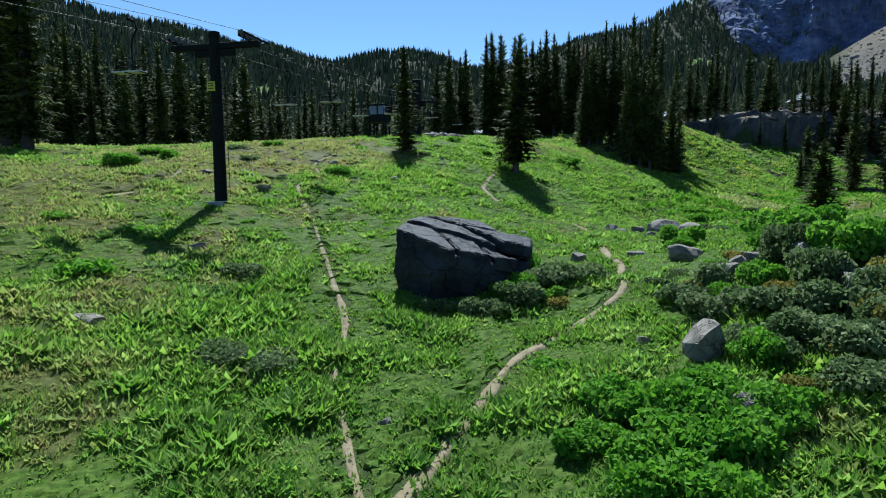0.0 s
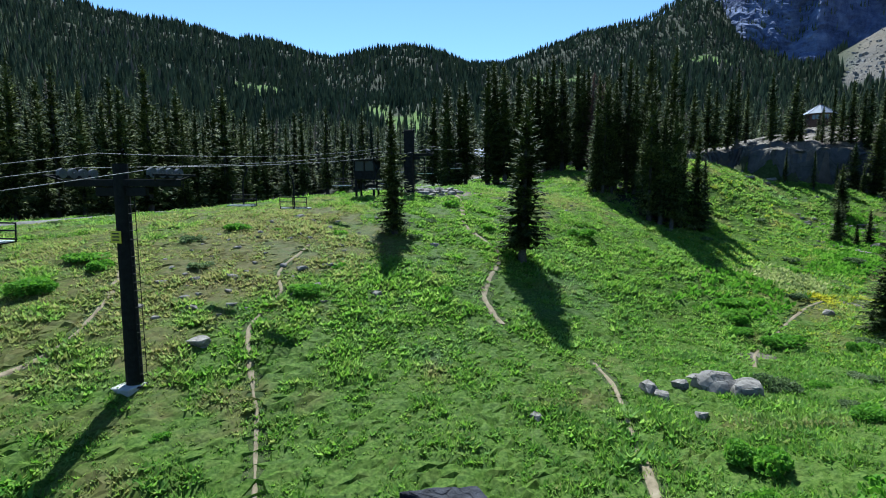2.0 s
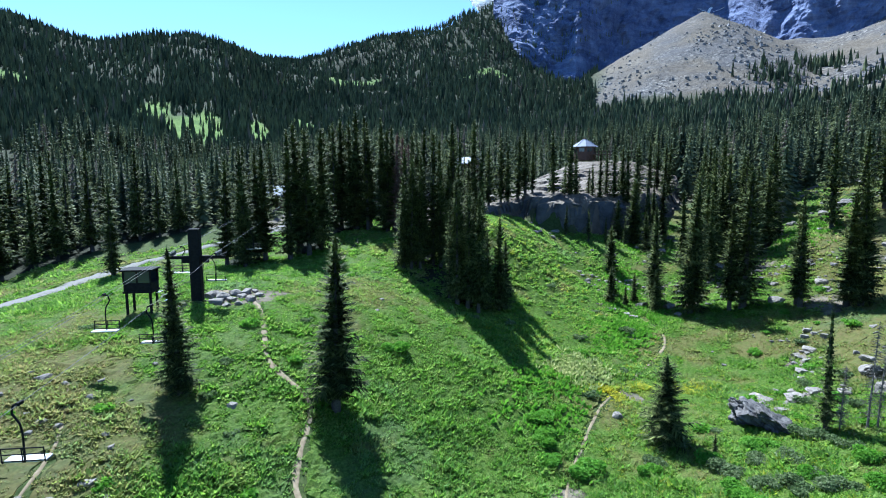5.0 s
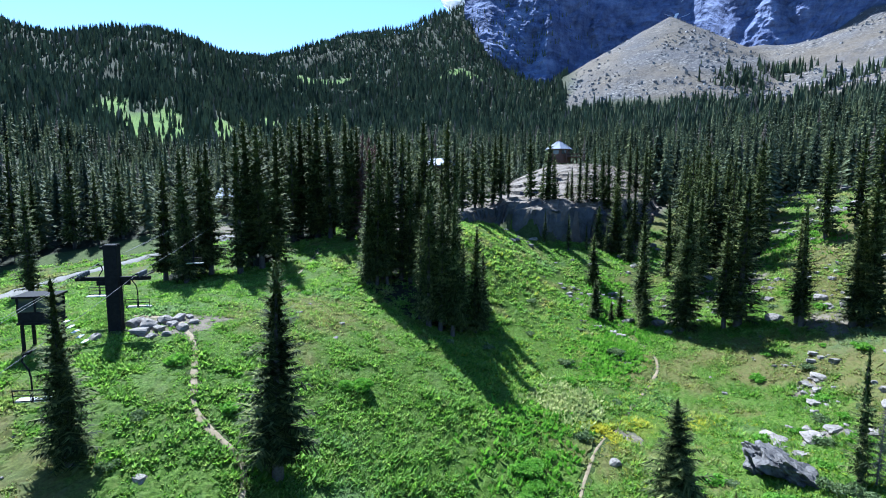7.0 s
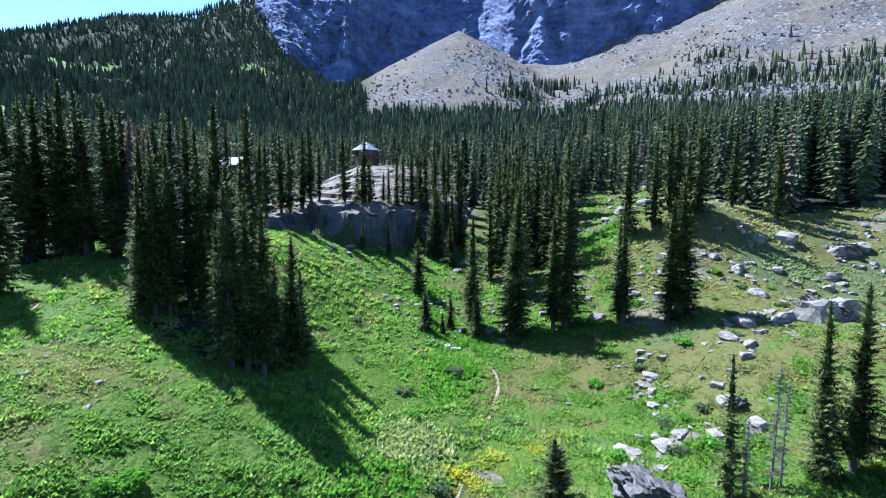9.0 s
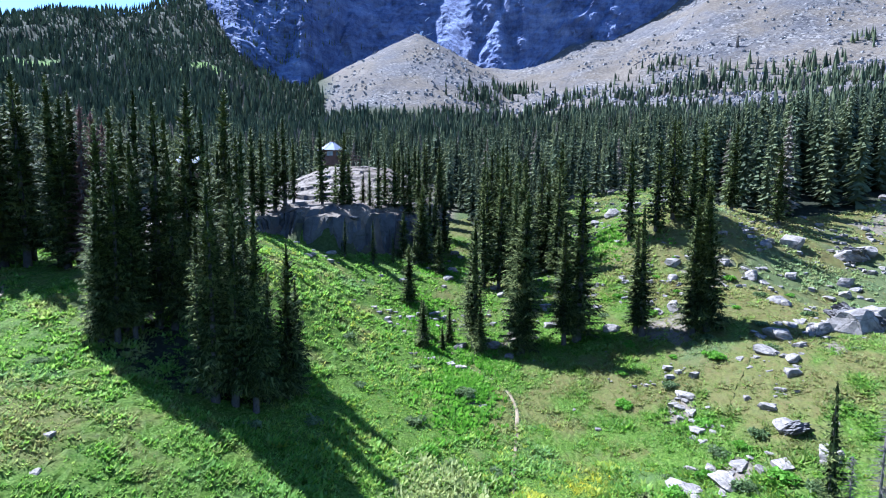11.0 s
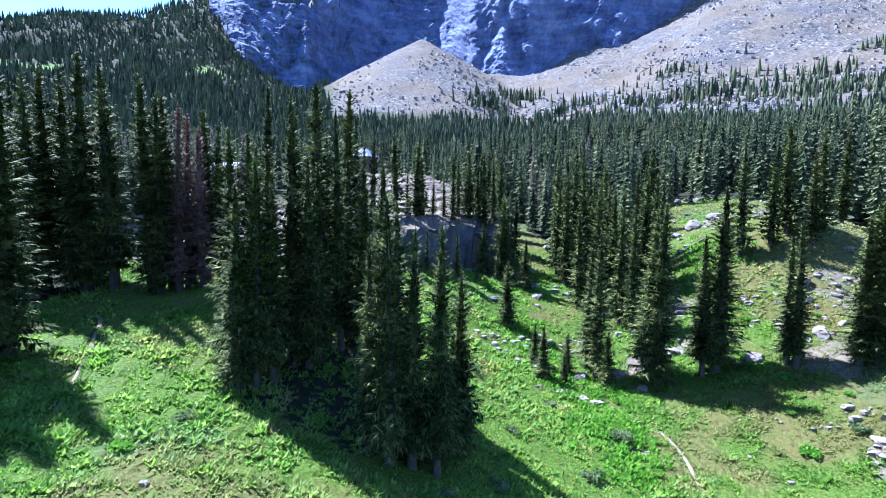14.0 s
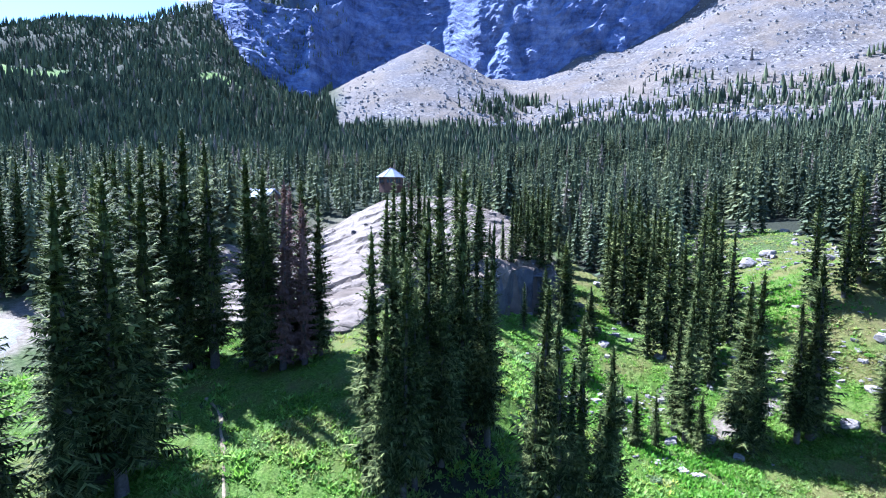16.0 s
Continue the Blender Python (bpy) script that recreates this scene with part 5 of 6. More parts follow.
def plant(protos, x, y, r, h, group, label=""):
    k = rng.randrange(len(protos))
    ob = copy_thing(protos[k], pose(0, 0, 0)) if protos[k].get("stands") else protos[k]
    protos[k]["stands"] = True
    ob.matrix_basis = pose(x, y, ground_z(x, y) - 0.05, 0, 0, rng.uniform(0, 360)) @ Matrix.Diagonal((r, r, h, 1))
    return tagged(ob, label, "", group)


for x, y, r, h in [(3.9, 8.7, 1.0, 1.1), (3.4, 10.2, 0.9, 0.9), (5.2, 10.3, 0.9, 1.0), (3.1, 7.9, 0.9, 1.0), (4.8, 8.6, 1.0, 1.1), (4.4, 9.6, 1.0, 1.2), (5.9, 9.2, 0.8, 0.9), (2.5, 9.1, 0.7, 0.7), (4.0, 7.3, 0.9, 1.0)]:
    plant(LUSHES, x, y, r, h, "bright shrubs near the path", "bright green leafy shrub close to the footpath")
for x, y, r, h in [(2.9, 19.9, 0.8, 1.3), (12.3, 19.4, 1.5, 1.8), (13.6, 19.8, 1.2, 1.5), (11.8, 15.5, 1.3, 1.7), (13.0, 14.8, 1.2, 1.6), (9.1, 15.4, 0.8, 1.1), (9.3, 21.5, 0.7, 0.9), (-19.1, 32.8, 1.3, 1.0), (-19.3, 37.0, 1.3, 0.9), (-17.8, 36, 0.9, 0.8),
                   (-13.7, 44.7, 1.1, 0.8), (-6.5, 35.1, 1.1, 0.8), (10.3, 23.5, 1.0, 1.2), (3.0, 21.2, 0.8, 1.0), (11.6, 51.5, 1.2, 1.1), (20.5, 44.9, 1.3, 1.0), (20.7, 39.3, 1.4, 1.0)]:
    plant(LUSHES, x, y, r, h, "green shrubs in the meadow")
for x, y, r, h in [(2.3, 17.0, 1.0, 1.1), (3.6, 18.2, 1.0, 1.2), (1.2, 16.0, 0.8, 0.8), (-0.2, 16.2, 0.6, 0.7), (4.6, 18.6, 1.0, 1.0), (6.9, 14.1, 0.9, 1.0), (8.0, 13.5, 1.1, 1.2), (7.9, 11.6, 1.0, 1.0), (9.2, 12.2, 1.2, 1.2), (10.2, 14.7, 1.1, 1.5), (8.6, 10.6, 1.0, 1.0),
                   (-6.7, 18.1, 0.8, 0.7), (-5.1, 12.4, 0.7, 0.7), (-3.9, 12.2, 0.7, 0.6), (6.9, 11.6, 0.8, 0.8), (6.9, 15.3, 0.9, 0.9), (8.4, 16.3, 0.9, 1.1), (7.5, 9.6, 0.8, 0.8), (10.6, 12.6, 1.1, 1.2), (39.4, 58.9, 1.1, 0.9), (10.9, 17.2, 1.0, 1.7)]:
    plant(SCRUBS, x, y, r, h, "grey shrubs by the boulders")
shrub_rng = random.Random(301)
for x, y, r, h in [(9.6, 11.4, 0.7, 0.9), (10.4, 11.9, 0.6, 0.8), (11.4, 13.4, 0.7, 0.9), (9.0, 14.4, 0.5, 0.7), (3.4, 16.6, 0.5, 0.5)]:
    plant(OLIVES, x, y, r, h, "yellowing shrubs in the scrub")
for x, y in spots(6.2, 14.5, 8.5, 18.5, 0.95, lambda x, y: (path_gap(x, y) > 0.9) & (x - 0.3 * y > 1.6), 306)[:44]:
    s = shrub_rng.uniform(0.35, 0.75)
    plant((SCRUBS, LUSHES, SCRUBS, OLIVES, LUSHES)[shrub_rng.randrange(5)], x, y, s, s * shrub_rng.uniform(0.8, 1.4), "tangled shrubs on the bushy mound")
for x, y, r, h in [(2.0, 17.2, 0.6, 0.9), (2.7, 17.6, 0.7, 1.2), (3.2, 16.9, 0.6, 0.8)]:
    plant(LUSHES, x, y, r, h, "leafy shrubs against the boulder", "green leafy shrub growing against the boulder")
for x, y in spots(-30, 70, 12, 70, 3.2, lambda x, y: ~wooded(x, y) & (path_gap(x, y) > 0.6) & (fbm(x, y, 10, 3, 303) > 0.08), 302)[:170]:
    s = shrub_rng.uniform(0.35, 0.8)
    plant(LOWLUSH if shrub_rng.random() < 0.6 else LOWSCRUB, x, y, s, s * shrub_rng.uniform(0.7, 1.1), "low shrubs of the meadow")
for x, y in spots(28, 76, 24, 48, 2.2, lambda x, y: fbm(x, y, 8, 3, 305) > 0.18, 304)[:70]:
    s = shrub_rng.uniform(0.4, 1.0)
    plant(LOWSCRUB if shrub_rng.random() < 0.45 else LOWLUSH, x, y, s, s * 0.85, "shrubs of the rocky slope")


flat_rng = random.Random(321)
for x, y in [(25.2, 38.3), (24.2, 37.6), (27.4, 35), (28.3, 32.3), (19.6, 42.5), (19.0, 40.8), (20.3, 43.6)] + spots(25.5, 36, 26.5, 36.5, 1.7, lambda x, y: x + y > 55, 322)[:26]:
    r_ = flat_rng.uniform(0.6, 1.15)
    plant(SCRUBS if flat_rng.random() < 0.55 else LUSHES, x, y, r_, r_ * flat_rng.uniform(0.7, 1.05), "bushes by the wet hollow", "dense green bush on the wet flat by the stream")


for x, y in spots(14.5, 24, 21, 33, 1.9, lambda x, y: (path_gap(x, y) > 0.8) & (x + 0.3 * y > 23), 331)[:22]:
    r_ = flat_rng.uniform(0.5, 1.0)
    plant(LUSHES if flat_rng.random() < 0.6 else SCRUBS, x, y, r_, r_ * flat_rng.uniform(0.7, 1.1), "bushes by the wet hollow", "dense green bush on the wet flat by the stream")


# ---- rocks ----
def rock_bm(rng, sx, sy, sz, cuts=9, rough=0.06, sub=3, flat_top=False):
    """An angular stone: a ball cut by planes, then roughened."""
    bm = bmesh.new()
    bmesh.ops.create_icosphere(bm, subdivisions=sub, radius=1.0)
    planes = []
    for ax in ((1, 0, 0), (-1, 0, 0), (0, 1, 0), (0, -1, 0), (0, 0, 1)):
        planes.append(((Vector(ax) + Vector((rng.gauss(0, 0.22), rng.gauss(0, 0.22), rng.gauss(0, 0.16)))).normalized(), rng.uniform(0.42, 0.66)))
    for k in range(cuts):
        n = Vector((rng.gauss(0, 1), rng.gauss(0, 1), rng.gauss(0.2, 0.8))).normalized()
        planes.append((n, rng.uniform(0.42, 0.72)))
    if flat_top:
        planes.append((Vector((rng.uniform(-0.2, 0.2), rng.uniform(-0.2, 0.2), 1)).normalized(), 0.5))
    off = Vector((rng.uniform(0, 90), rng.uniform(0, 90), rng.uniform(0, 90)))
    for v in bm.verts:
        p = v.co.copy()
        for n, d in planes:
            e = p.dot(n) - d
            if e > 0:
                p -= n * e
        p += p.normalized() * rough * (1.3 * noise.fractal(p * 2.2 + off, 1.0, 2.0, 4) + 0.9 * noise.noise(p * 5 + off))
        v.co = Vector((p.x * sx, p.y * sy, p.z * sz))
    return bm


ROCKS = []
for k in range(7):
    me = bpy.data.meshes.new("rock")
    b = rock_bm(random.Random(80 + k), 1.35, 1.35, 1.35, 12 + k, 0.05, 3, k % 2 == 0)
    b.to_mesh(me)
    b.free()
    me.materials.append(ROCK)
    ROCKS.append(me)


PEBBLES = []
for k in range(5):
    me = bpy.data.meshes.new("stone")
    b = rock_bm(random.Random(180 + k), 1.35, 1.35, 1.35, 10, 0.05, 2)
    b.to_mesh(me)
    b.free()
    me.materials.append(ROCK)
    PEBBLES.append(me)


def set_rock(x, y, sx, sy, sz, turn=None, sink=0.35, label="weathered pale grey rock half sunk in the meadow", group="pale rocks in the meadow", tip=8, name="rock"):
    ob = new(name if max(sx, sy) > 0.42 else "stone", rng.choice(ROCKS if max(sx, sy) > 0.85 else PEBBLES))
    ob.matrix_basis = pose(x, y, ground_z(x, y) + sz * (1 - sink) * 0.55, rng.uniform(-tip, tip), rng.uniform(-tip, tip), rng.uniform(0, 360) if turn is None else turn) @ Matrix.Diagonal((sx, sy, sz, 1))
    return tagged(ob, label, "rock", group)


set_rock(5.9, 12.0, 0.62, 0.55, 0.62, 20, 0.2, "pale faceted grey rock beside the scrub", "stones by the scrub", 4)
set_rock(5.5, 9.4, 0.55, 0.3, 0.35, 120, 0.3, "narrow grey rock half hidden in shrubs", "stones by the scrub")
set_rock(-8.9, 13.5, 0.5, 0.4, 0.22)
set_rock(10.3, 14.0, 0.6, 0.5, 0.5, None, 0.3, group="stones by the scrub")
for x, y, s in [(8.8, 16.7, 0.55), (9.3, 17.2, 0.5), (10.9, 16.4, 0.7), (11.6, 17.0, 0.6), (10.3, 13.3, 0.6), (10.0, 17.6, 0.45), (12.0, 15.6, 0.5)]:
    set_rock(x, y, s, s * 0.8, s * 0.7, None, 0.2, "grey rock on the bushy mound", "rocks on the bushy mound")
for x, y, a, b, c in [(12.4, 30.6, 1.1, 0.8, 0.8), (13.6, 30.1, 0.95, 0.7, 0.7), (10.9, 30.6, 0.5, 0.4, 0.4), (12.2, 31.8, 0.6, 0.5, 0.3), (9.3, 30.0, 0.7, 0.45, 0.4), (9.6, 29.4, 0.4, 0.4, 0.3), (8.8, 19.9, 0.9, 0.6, 0.45), (7.7, 21.8, 0.5, 0.35, 0.2), (5.4, 21.7, 0.35, 0.3, 0.35), (4.0, 27.1, 0.4, 0.3, 0.2), (4.9, 13.1, 0.2, 0.2, 0.2), (-1.1, 10.0, 0.18, 0.15, 0.12), (-9.0, 20.0, 0.42, 0.3, 0.25), (10.4, 27.5, 0.4, 0.3, 0.25)]:
    set_rock(x, y, a, b, c)
for x, y, s in [(-0.2, 44.4, 0.35), (-3.2, 36.0, 0.4), (-10.4, 48.1, 0.5), (-9.3, 43.6, 0.35), (-10.9, 36.3, 0.4), (-12.5, 35.5, 0.35), (-12.1, 33.3, 0.3), (-6.2, 38.9, 0.4), (-9.7, 33.2, 0.3), (-11.3, 32.4, 0.35), (-13.9, 34.7, 0.3), (-7.6, 38.0, 0.4), (-13.6, 31.8, 0.4), (-9.6, 29.4, 0.6)]:
    set_rock(x, y, s * 1.2, s, s * 0.45, None, 0.3, "flat pale stone in the dry grass", "pale stones in the dry grass")
for x, y in spots(-17, -4, 30, 52, 1.1, lambda x, y: np.exp(-((x + 11) / 5) ** 2 - ((y - 40) / 10) ** 2) > 0.35 + 0.4 * fbm(x, y, 5, 2, 309), 307)[:60]:
    s = rng.uniform(0.08, 0.26)
    set_rock(x, y, s * 1.2, s, s * 0.6, None, 0.3, "small pale stone in the dry grass", "pale stones in the dry grass")
for x, y, s in [(-0.9, 59.8, 0.9), (-1.4, 58.6, 0.8), (0.0, 60.4, 0.8), (-0.2, 58.9, 0.6), (-3.9, 58.6, 0.7), (-1.9, 60.6, 0.9), (0.6, 59.5, 0.5), (1.2, 58.8, 0.6), (0.9, 60.6, 0.7), (-0.6, 57.6, 0.5), (1.9, 59.8, 0.45), (-2.8, 59.6, 0.7), (0.3, 57.9, 0.45), (1.6, 60.9, 0.4)]:
    set_rock(x, y, s, s * 0.8, s * 0.45, None, 0.25, "pale rubble rock heaped round the lift mast", "rubble round the lift mast")
def rock_group(x, y, spread, n, big):
    for k in range(2 * n):
        s = 0.72 * big * (0.2 + 0.8 * rng.random() ** 2)
        set_rock(x + rng.gauss(0, spread), y + rng.gauss(0, spread * 0.7), s * 1.35, s, s * 0.45, None, 0.35, "broken pale rock in a heap on the grassy slope", "heaps of broken rock on the slope", 20)


for x, y, spread, n, big in [(39.2, 41.4, 1.4, 9, 0.8), (41.5, 39.4, 1.2, 7, 0.7), (47.6, 45.0, 1.2, 9, 0.6), (45.0, 43.0, 0.9, 6, 0.6), (52.9, 40.4, 1.5, 9, 0.7), (57.0, 40.5, 1.6, 8, 0.8), (60.5, 37.0, 1.8, 8, 0.9), (50.0, 38.5, 1.4, 7, 0.6), (13.0, 31.0, 0.6, 5, 0.5), (60, 51, 1.2, 7, 0.7), (70, 45, 2.0, 9, 0.8), (75, 39, 2.2, 9, 0.9), (55.5, 60.5, 1.5, 7, 0.7), (64, 57, 2.5, 9, 0.8), (67, 52, 2.5, 9, 0.8), (39.2, 58.2, 0.6, 5, 0.35), (43, 36.5, 1.2, 6, 0.7), (88, 68, 2.5, 8, 1.2)]:
    rock_group(x, y, spread, n, big)
for x, y, k in [(9.5, 61.5, 0.35), (8.2, 63.4, 0.3), (12.6, 60.2, 0.3), (10.8, 64.0, 0.22), (7.0, 60.8, 0.25), (11.6, 57.6, 0.25)]:
    set_rock(x, y, k * 1.2, k, k * 0.5, None, 0.3, "small pale stone in the dry hollow", "stones in the dry hollow")
set_rock(26.8, 44.2, 0.6, 0.4, 0.3)
for x, y, a, b, c in [(38.6, 42.0, 1.5, 0.9, 0.5), (40.0, 40.2, 1.3, 0.8, 0.45), (41.7, 39.8, 0.8, 0.5, 0.35), (42.0, 37.7, 0.9, 0.6, 0.4), (43.0, 35.6, 1.1, 0.8, 0.7), (45.4, 38.4, 0.9, 0.8, 0.7), (44.9, 43.2, 0.9, 0.6, 0.4), (48.2, 45.0, 1.1, 0.5, 0.4), (47.2, 45.6, 0.6, 0.4, 0.3), (46.5, 44.2, 0.7, 0.4, 0.3), (48.1, 41.1, 0.35, 0.3, 0.3), (47.2, 39.6, 0.7, 0.5, 0.45), (56.4, 40.8, 1.5, 1.0, 0.8), (53.5, 41.1, 1.1, 0.6, 0.5), (52.7, 39.3, 0.9, 0.6, 0.5), (50.9, 39.0, 0.8, 0.6, 0.5)]:
    set_rock(x, y, a, b, c * 0.75, None, 0.35, "pale cracked rock on the grassy slope", "rocks on the grassy slope")
for x, y, a, b, c in [(60, 36.5, 2.6, 1.6, 1.5), (62.5, 35.6, 2.0, 1.6, 1.7), (58.4, 38.5, 1.8, 0.9, 0.6)]:
    set_rock(x, y, a, b, c, -25, 0.25, "long pale rock ledge with split layers", "rock ledge on the slope", 5)
for x, y, s in [(60.1, 50.5, 1.0), (59.2, 51.6, 0.7), (69.4, 46.0, 1.0), (72.4, 43.1, 1.0), (71.5, 41.0, 0.7), (75.9, 38.8, 1.0), (64.7, 42.1, 0.8), (82.2, 39.0, 1.9), (84, 38, 1.6), (76.7, 46.5, 0.9), (55.2, 60.9, 0.8), (39.3, 58.4, 0.5), (42.9, 49.4, 0.3), (44.2, 52.0, 0.22), (55.4, 54.3, 0.9), (73.2, 38.5, 0.9), (88.5, 69.9, 1.8), (92, 68, 1.4), (80, 44.5, 1.8), (109.6, 48.7, 3.2), (105, 52, 2.2), (60.5, 53, 0.9), (62, 49, 0.7)]:
    set_rock(x, y, s, s * 0.75, s * 0.55, None, 0.35, "pale boulder on the rocky hillside", "boulders on the rocky hillside")
for x, y in spots(44, 112, 28, 88, 2.3, lambda x, y: ~wooded(x, y) & (fbm(x, y, 9, 3, 311) > 0.12) & (x + 0.4 * y > 72), 313)[:290]:
    s = 0.15 + 0.75 * rng.random() ** 2.5
    set_rock(x, y, s * 1.2, s, s * 0.65, None, 0.3, "scattered pale stone on the rocky hillside", "scattered stones on the rocky hillside")
# small broken stones lying in drifts over the rocky hillside
def stone_rubble():
    g = np.random.default_rng(341)
    forms = []
    for k in range(8):
        q = np.array([(sx, sy, sz) for sx in (-1, 1) for sy in (-1, 1) for sz in (-1, 1)], float) * g.uniform(0.45, 1.0, (8, 3)) * (1.2, 0.9, 0.55)
        forms.append((q, np.array([(0, 1, 3, 2), (4, 6, 7, 5), (0, 4, 5, 1), (2, 3, 7, 6), (0, 2, 6, 4), (1, 5, 7, 3)])))
    n = 9000
    x, y = g.uniform(40, 112, n), g.uniform(28, 92, n)
    keep = ~wooded(x, y) & (fbm(x, y, 8, 3, 343) + 0.5 * fbm(x, y, 2.5, 2, 345) + 0.12 * g.normal(0, 1, n) > 0.26) & (x + 0.4 * y > 68) & (path_gap(x, y) > 0.2)
    x, y = x[keep], y[keep]
    size = 0.08 + 0.34 * g.uniform(0, 1, len(x)) ** 3
    scatter("stone_rubble", forms, np.stack([x, y, land(x, y)[0] + 0.12 + 0.2 * size], 1), size, g.uniform(0, 6.3, len(x)), ROCK, "drifts of small broken pale stones on the hillside", "rubble", tilt=0.3, seed=342)


stone_rubble()


# the rock outcrop under the hut: split beds over a low broken cliff
def outcrop():
    us, vs = np.arange(-20, 68, 0.5), np.arange(-36, 29, 0.5)
    U, V = np.meshgrid(us, vs)
    X = LEDGE_AT[0] + U * LEDGE_WAY[0] + V * LEDGE_WAY[1]
    Y = LEDGE_AT[1] + U * LEDGE_WAY[1] - V * LEDGE_WAY[0]
    m = ledge_mask(X, Y)
    Z = land(X, Y)[0] + 0.45
    beds = 0.65 * fbm(X, Y, 6, 5, 401) + 0.25 * np.floor(3 * fbm(X + 0.5 * Z, Y - 0.5 * Z, 17, 3, 403)) / 3 + 0.07 * (hash2(np.floor(U / 1.7 + fbm(X, Y, 6, 2, 405)), np.floor(V / 1.1 + 2 * fbm(X, Y, 8, 2, 407)), 5) - 0.5)
    steep = smooth(0.03, 0.25, m) * smooth(0.999, 0.8, m)
    Z = Z + beds * smooth(0.0, 0.25, m) + steep * 0.6 * fbm(X, Y, 2.2, 3, 409)
    lay = (Z + 0.16 * U - 0.22 * V + 1.6 * fbm(X, Y, 19, 3, 415)) / 1.7
    cut = lay - np.floor(lay)
    Z = Z + 0.4 * smooth(0.02, 0.3, m) * (smooth(0.8, 1.0, cut) - cut) * (0.5 + 0.8 * hash2(np.floor(lay), np.floor(V / 6 + fbm(X, Y, 9, 2, 417)), 21))
    push = steep * 1.6 * (hash2(np.floor(Z / 1.4 + 3 * fbm(X, Y, 6, 2, 411)), np.floor(V / 2.2), 9) - 0.5)
    X, Y = X - push * LEDGE_WAY[0], Y - push * LEDGE_WAY[1]
    Z = np.where(m < 0.01, Z - 1.5, Z)
    n, k = U.shape
    i, j = np.meshgrid(np.arange(n - 1), np.arange(k - 1), indexing="ij")
    a = (i * k + j)[(m[:-1, :-1] > 0.005) | (m[1:, 1:] > 0.005)]
    tri = np.concatenate([np.stack([a, a + k + 1, a + 1], 1), np.stack([a, a + k, a + k + 1], 1)])
    ob = thing("rock_outcrop", (0, 0, 0), "bare tan rock outcrop with split beds and a broken cliff", "rock outcrop")
    P = np.stack([X.ravel(), Y.ravel(), Z.ravel()], 1)
    mid = P[tri].mean(1)
    wu, wv = ledge_uv(mid[:, 0], mid[:, 1])
    cell = np.floor((wu + 3 * fbm(mid[:, 0], mid[:, 1], 9, 3, 421)) / 9) * 100 + np.floor((wv + 3 * fbm(mid[:, 0], mid[:, 1], 9, 3, 423)) / 7)
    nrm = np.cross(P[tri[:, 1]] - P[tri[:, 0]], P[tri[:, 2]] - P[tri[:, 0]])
    # steep triangles get the grey rock with shade in its colour
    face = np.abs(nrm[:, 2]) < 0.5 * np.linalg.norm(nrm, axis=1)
    for c in np.unique(cell):
        pick = cell == c
        used, f = np.unique(tri[pick], return_inverse=True)
        me = data_mesh("rock_bed", P[used], f.reshape(-1, 3), LEDGE)
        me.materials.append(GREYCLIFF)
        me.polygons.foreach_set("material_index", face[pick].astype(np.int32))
        new("rock_bed", me).parent = ob


outcrop()
LEDGE_BLOCKS = []
for k in range(5):
    me = bpy.data.meshes.new("cliff_block")
    b = rock_bm(random.Random(280 + k), 1.3, 1.3, 1.3, 16, 0.07, 3)
    b.to_mesh(me)
    b.free()
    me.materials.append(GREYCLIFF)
    LEDGE_BLOCKS.append(me)


def ledge_block(u, v, s, h, drop):
    x, y = LEDGE_AT[0] + u * LEDGE_WAY[0] + v * LEDGE_WAY[1], LEDGE_AT[1] + u * LEDGE_WAY[1] - v * LEDGE_WAY[0]
    ob = new("cliff_block", rng.choice(LEDGE_BLOCKS))
    ob.matrix_basis = pose(x, y, ground_z(x, y) - drop, rng.uniform(-9, 9), rng.uniform(-9, 9), rng.uniform(0, 360)) @ Matrix.Diagonal((s, s * rng.uniform(0.7, 1.0), h, 1))
    return tagged(ob, "massive grey block of the low cliff below the ledge", "cliff block", "blocks of the low cliff")


for k in range(15):
    v = -5 + 1.45 * k
    ledge_block(-11 * float(smooth(-3, -11, v)) + 0.25 * max(v, 0) - 0.6 + rng.uniform(-0.6, 0.6), v, rng.uniform(1.5, 2.4), rng.uniform(2.2, 3.2), 2.6)
for k in range(12):
    ledge_block(4 + 3.2 * k, 15.5 + 0.64 * k + rng.uniform(-0.8, 0.8), rng.uniform(1.5, 2.5), rng.uniform(2.0, 3.0), 2.4)
for k in range(64):
    ledge_block(rng.uniform(-12, 55), rng.uniform(-22, 14), rng.uniform(0.4, 1.7), rng.uniform(0.15, 0.4), 0.1)


# the great slab-topped boulder
def cracked_boulder(x, y, size, turn, n, seed, label):
    """A boulder split into tilted blocks that lean on one another."""
    r = random.Random(seed)
    ob = thing("cracked_boulder", (x, y, ground_z(x, y)), label, "boulder", turn=turn)
    for k in range(n):
        bm = rock_bm(r, size * r.uniform(0.6, 0.95), size * r.uniform(0.6, 0.95), size * r.uniform(0.2, 0.34), 9, 0.17, 4)
        off = (k - n / 2) * 0.2 * size
        part("slab", bm, DARKROCK, ob).matrix_basis = pose(off * 0.75 + r.uniform(-0.15, 0.15) * size, r.uniform(-0.3, 0.3) * size, size * 0.12 + abs(off) * -0.35 + 0.25 * size, r.uniform(-7, 7), 34 + r.uniform(-8, 8), r.uniform(-22, 22))


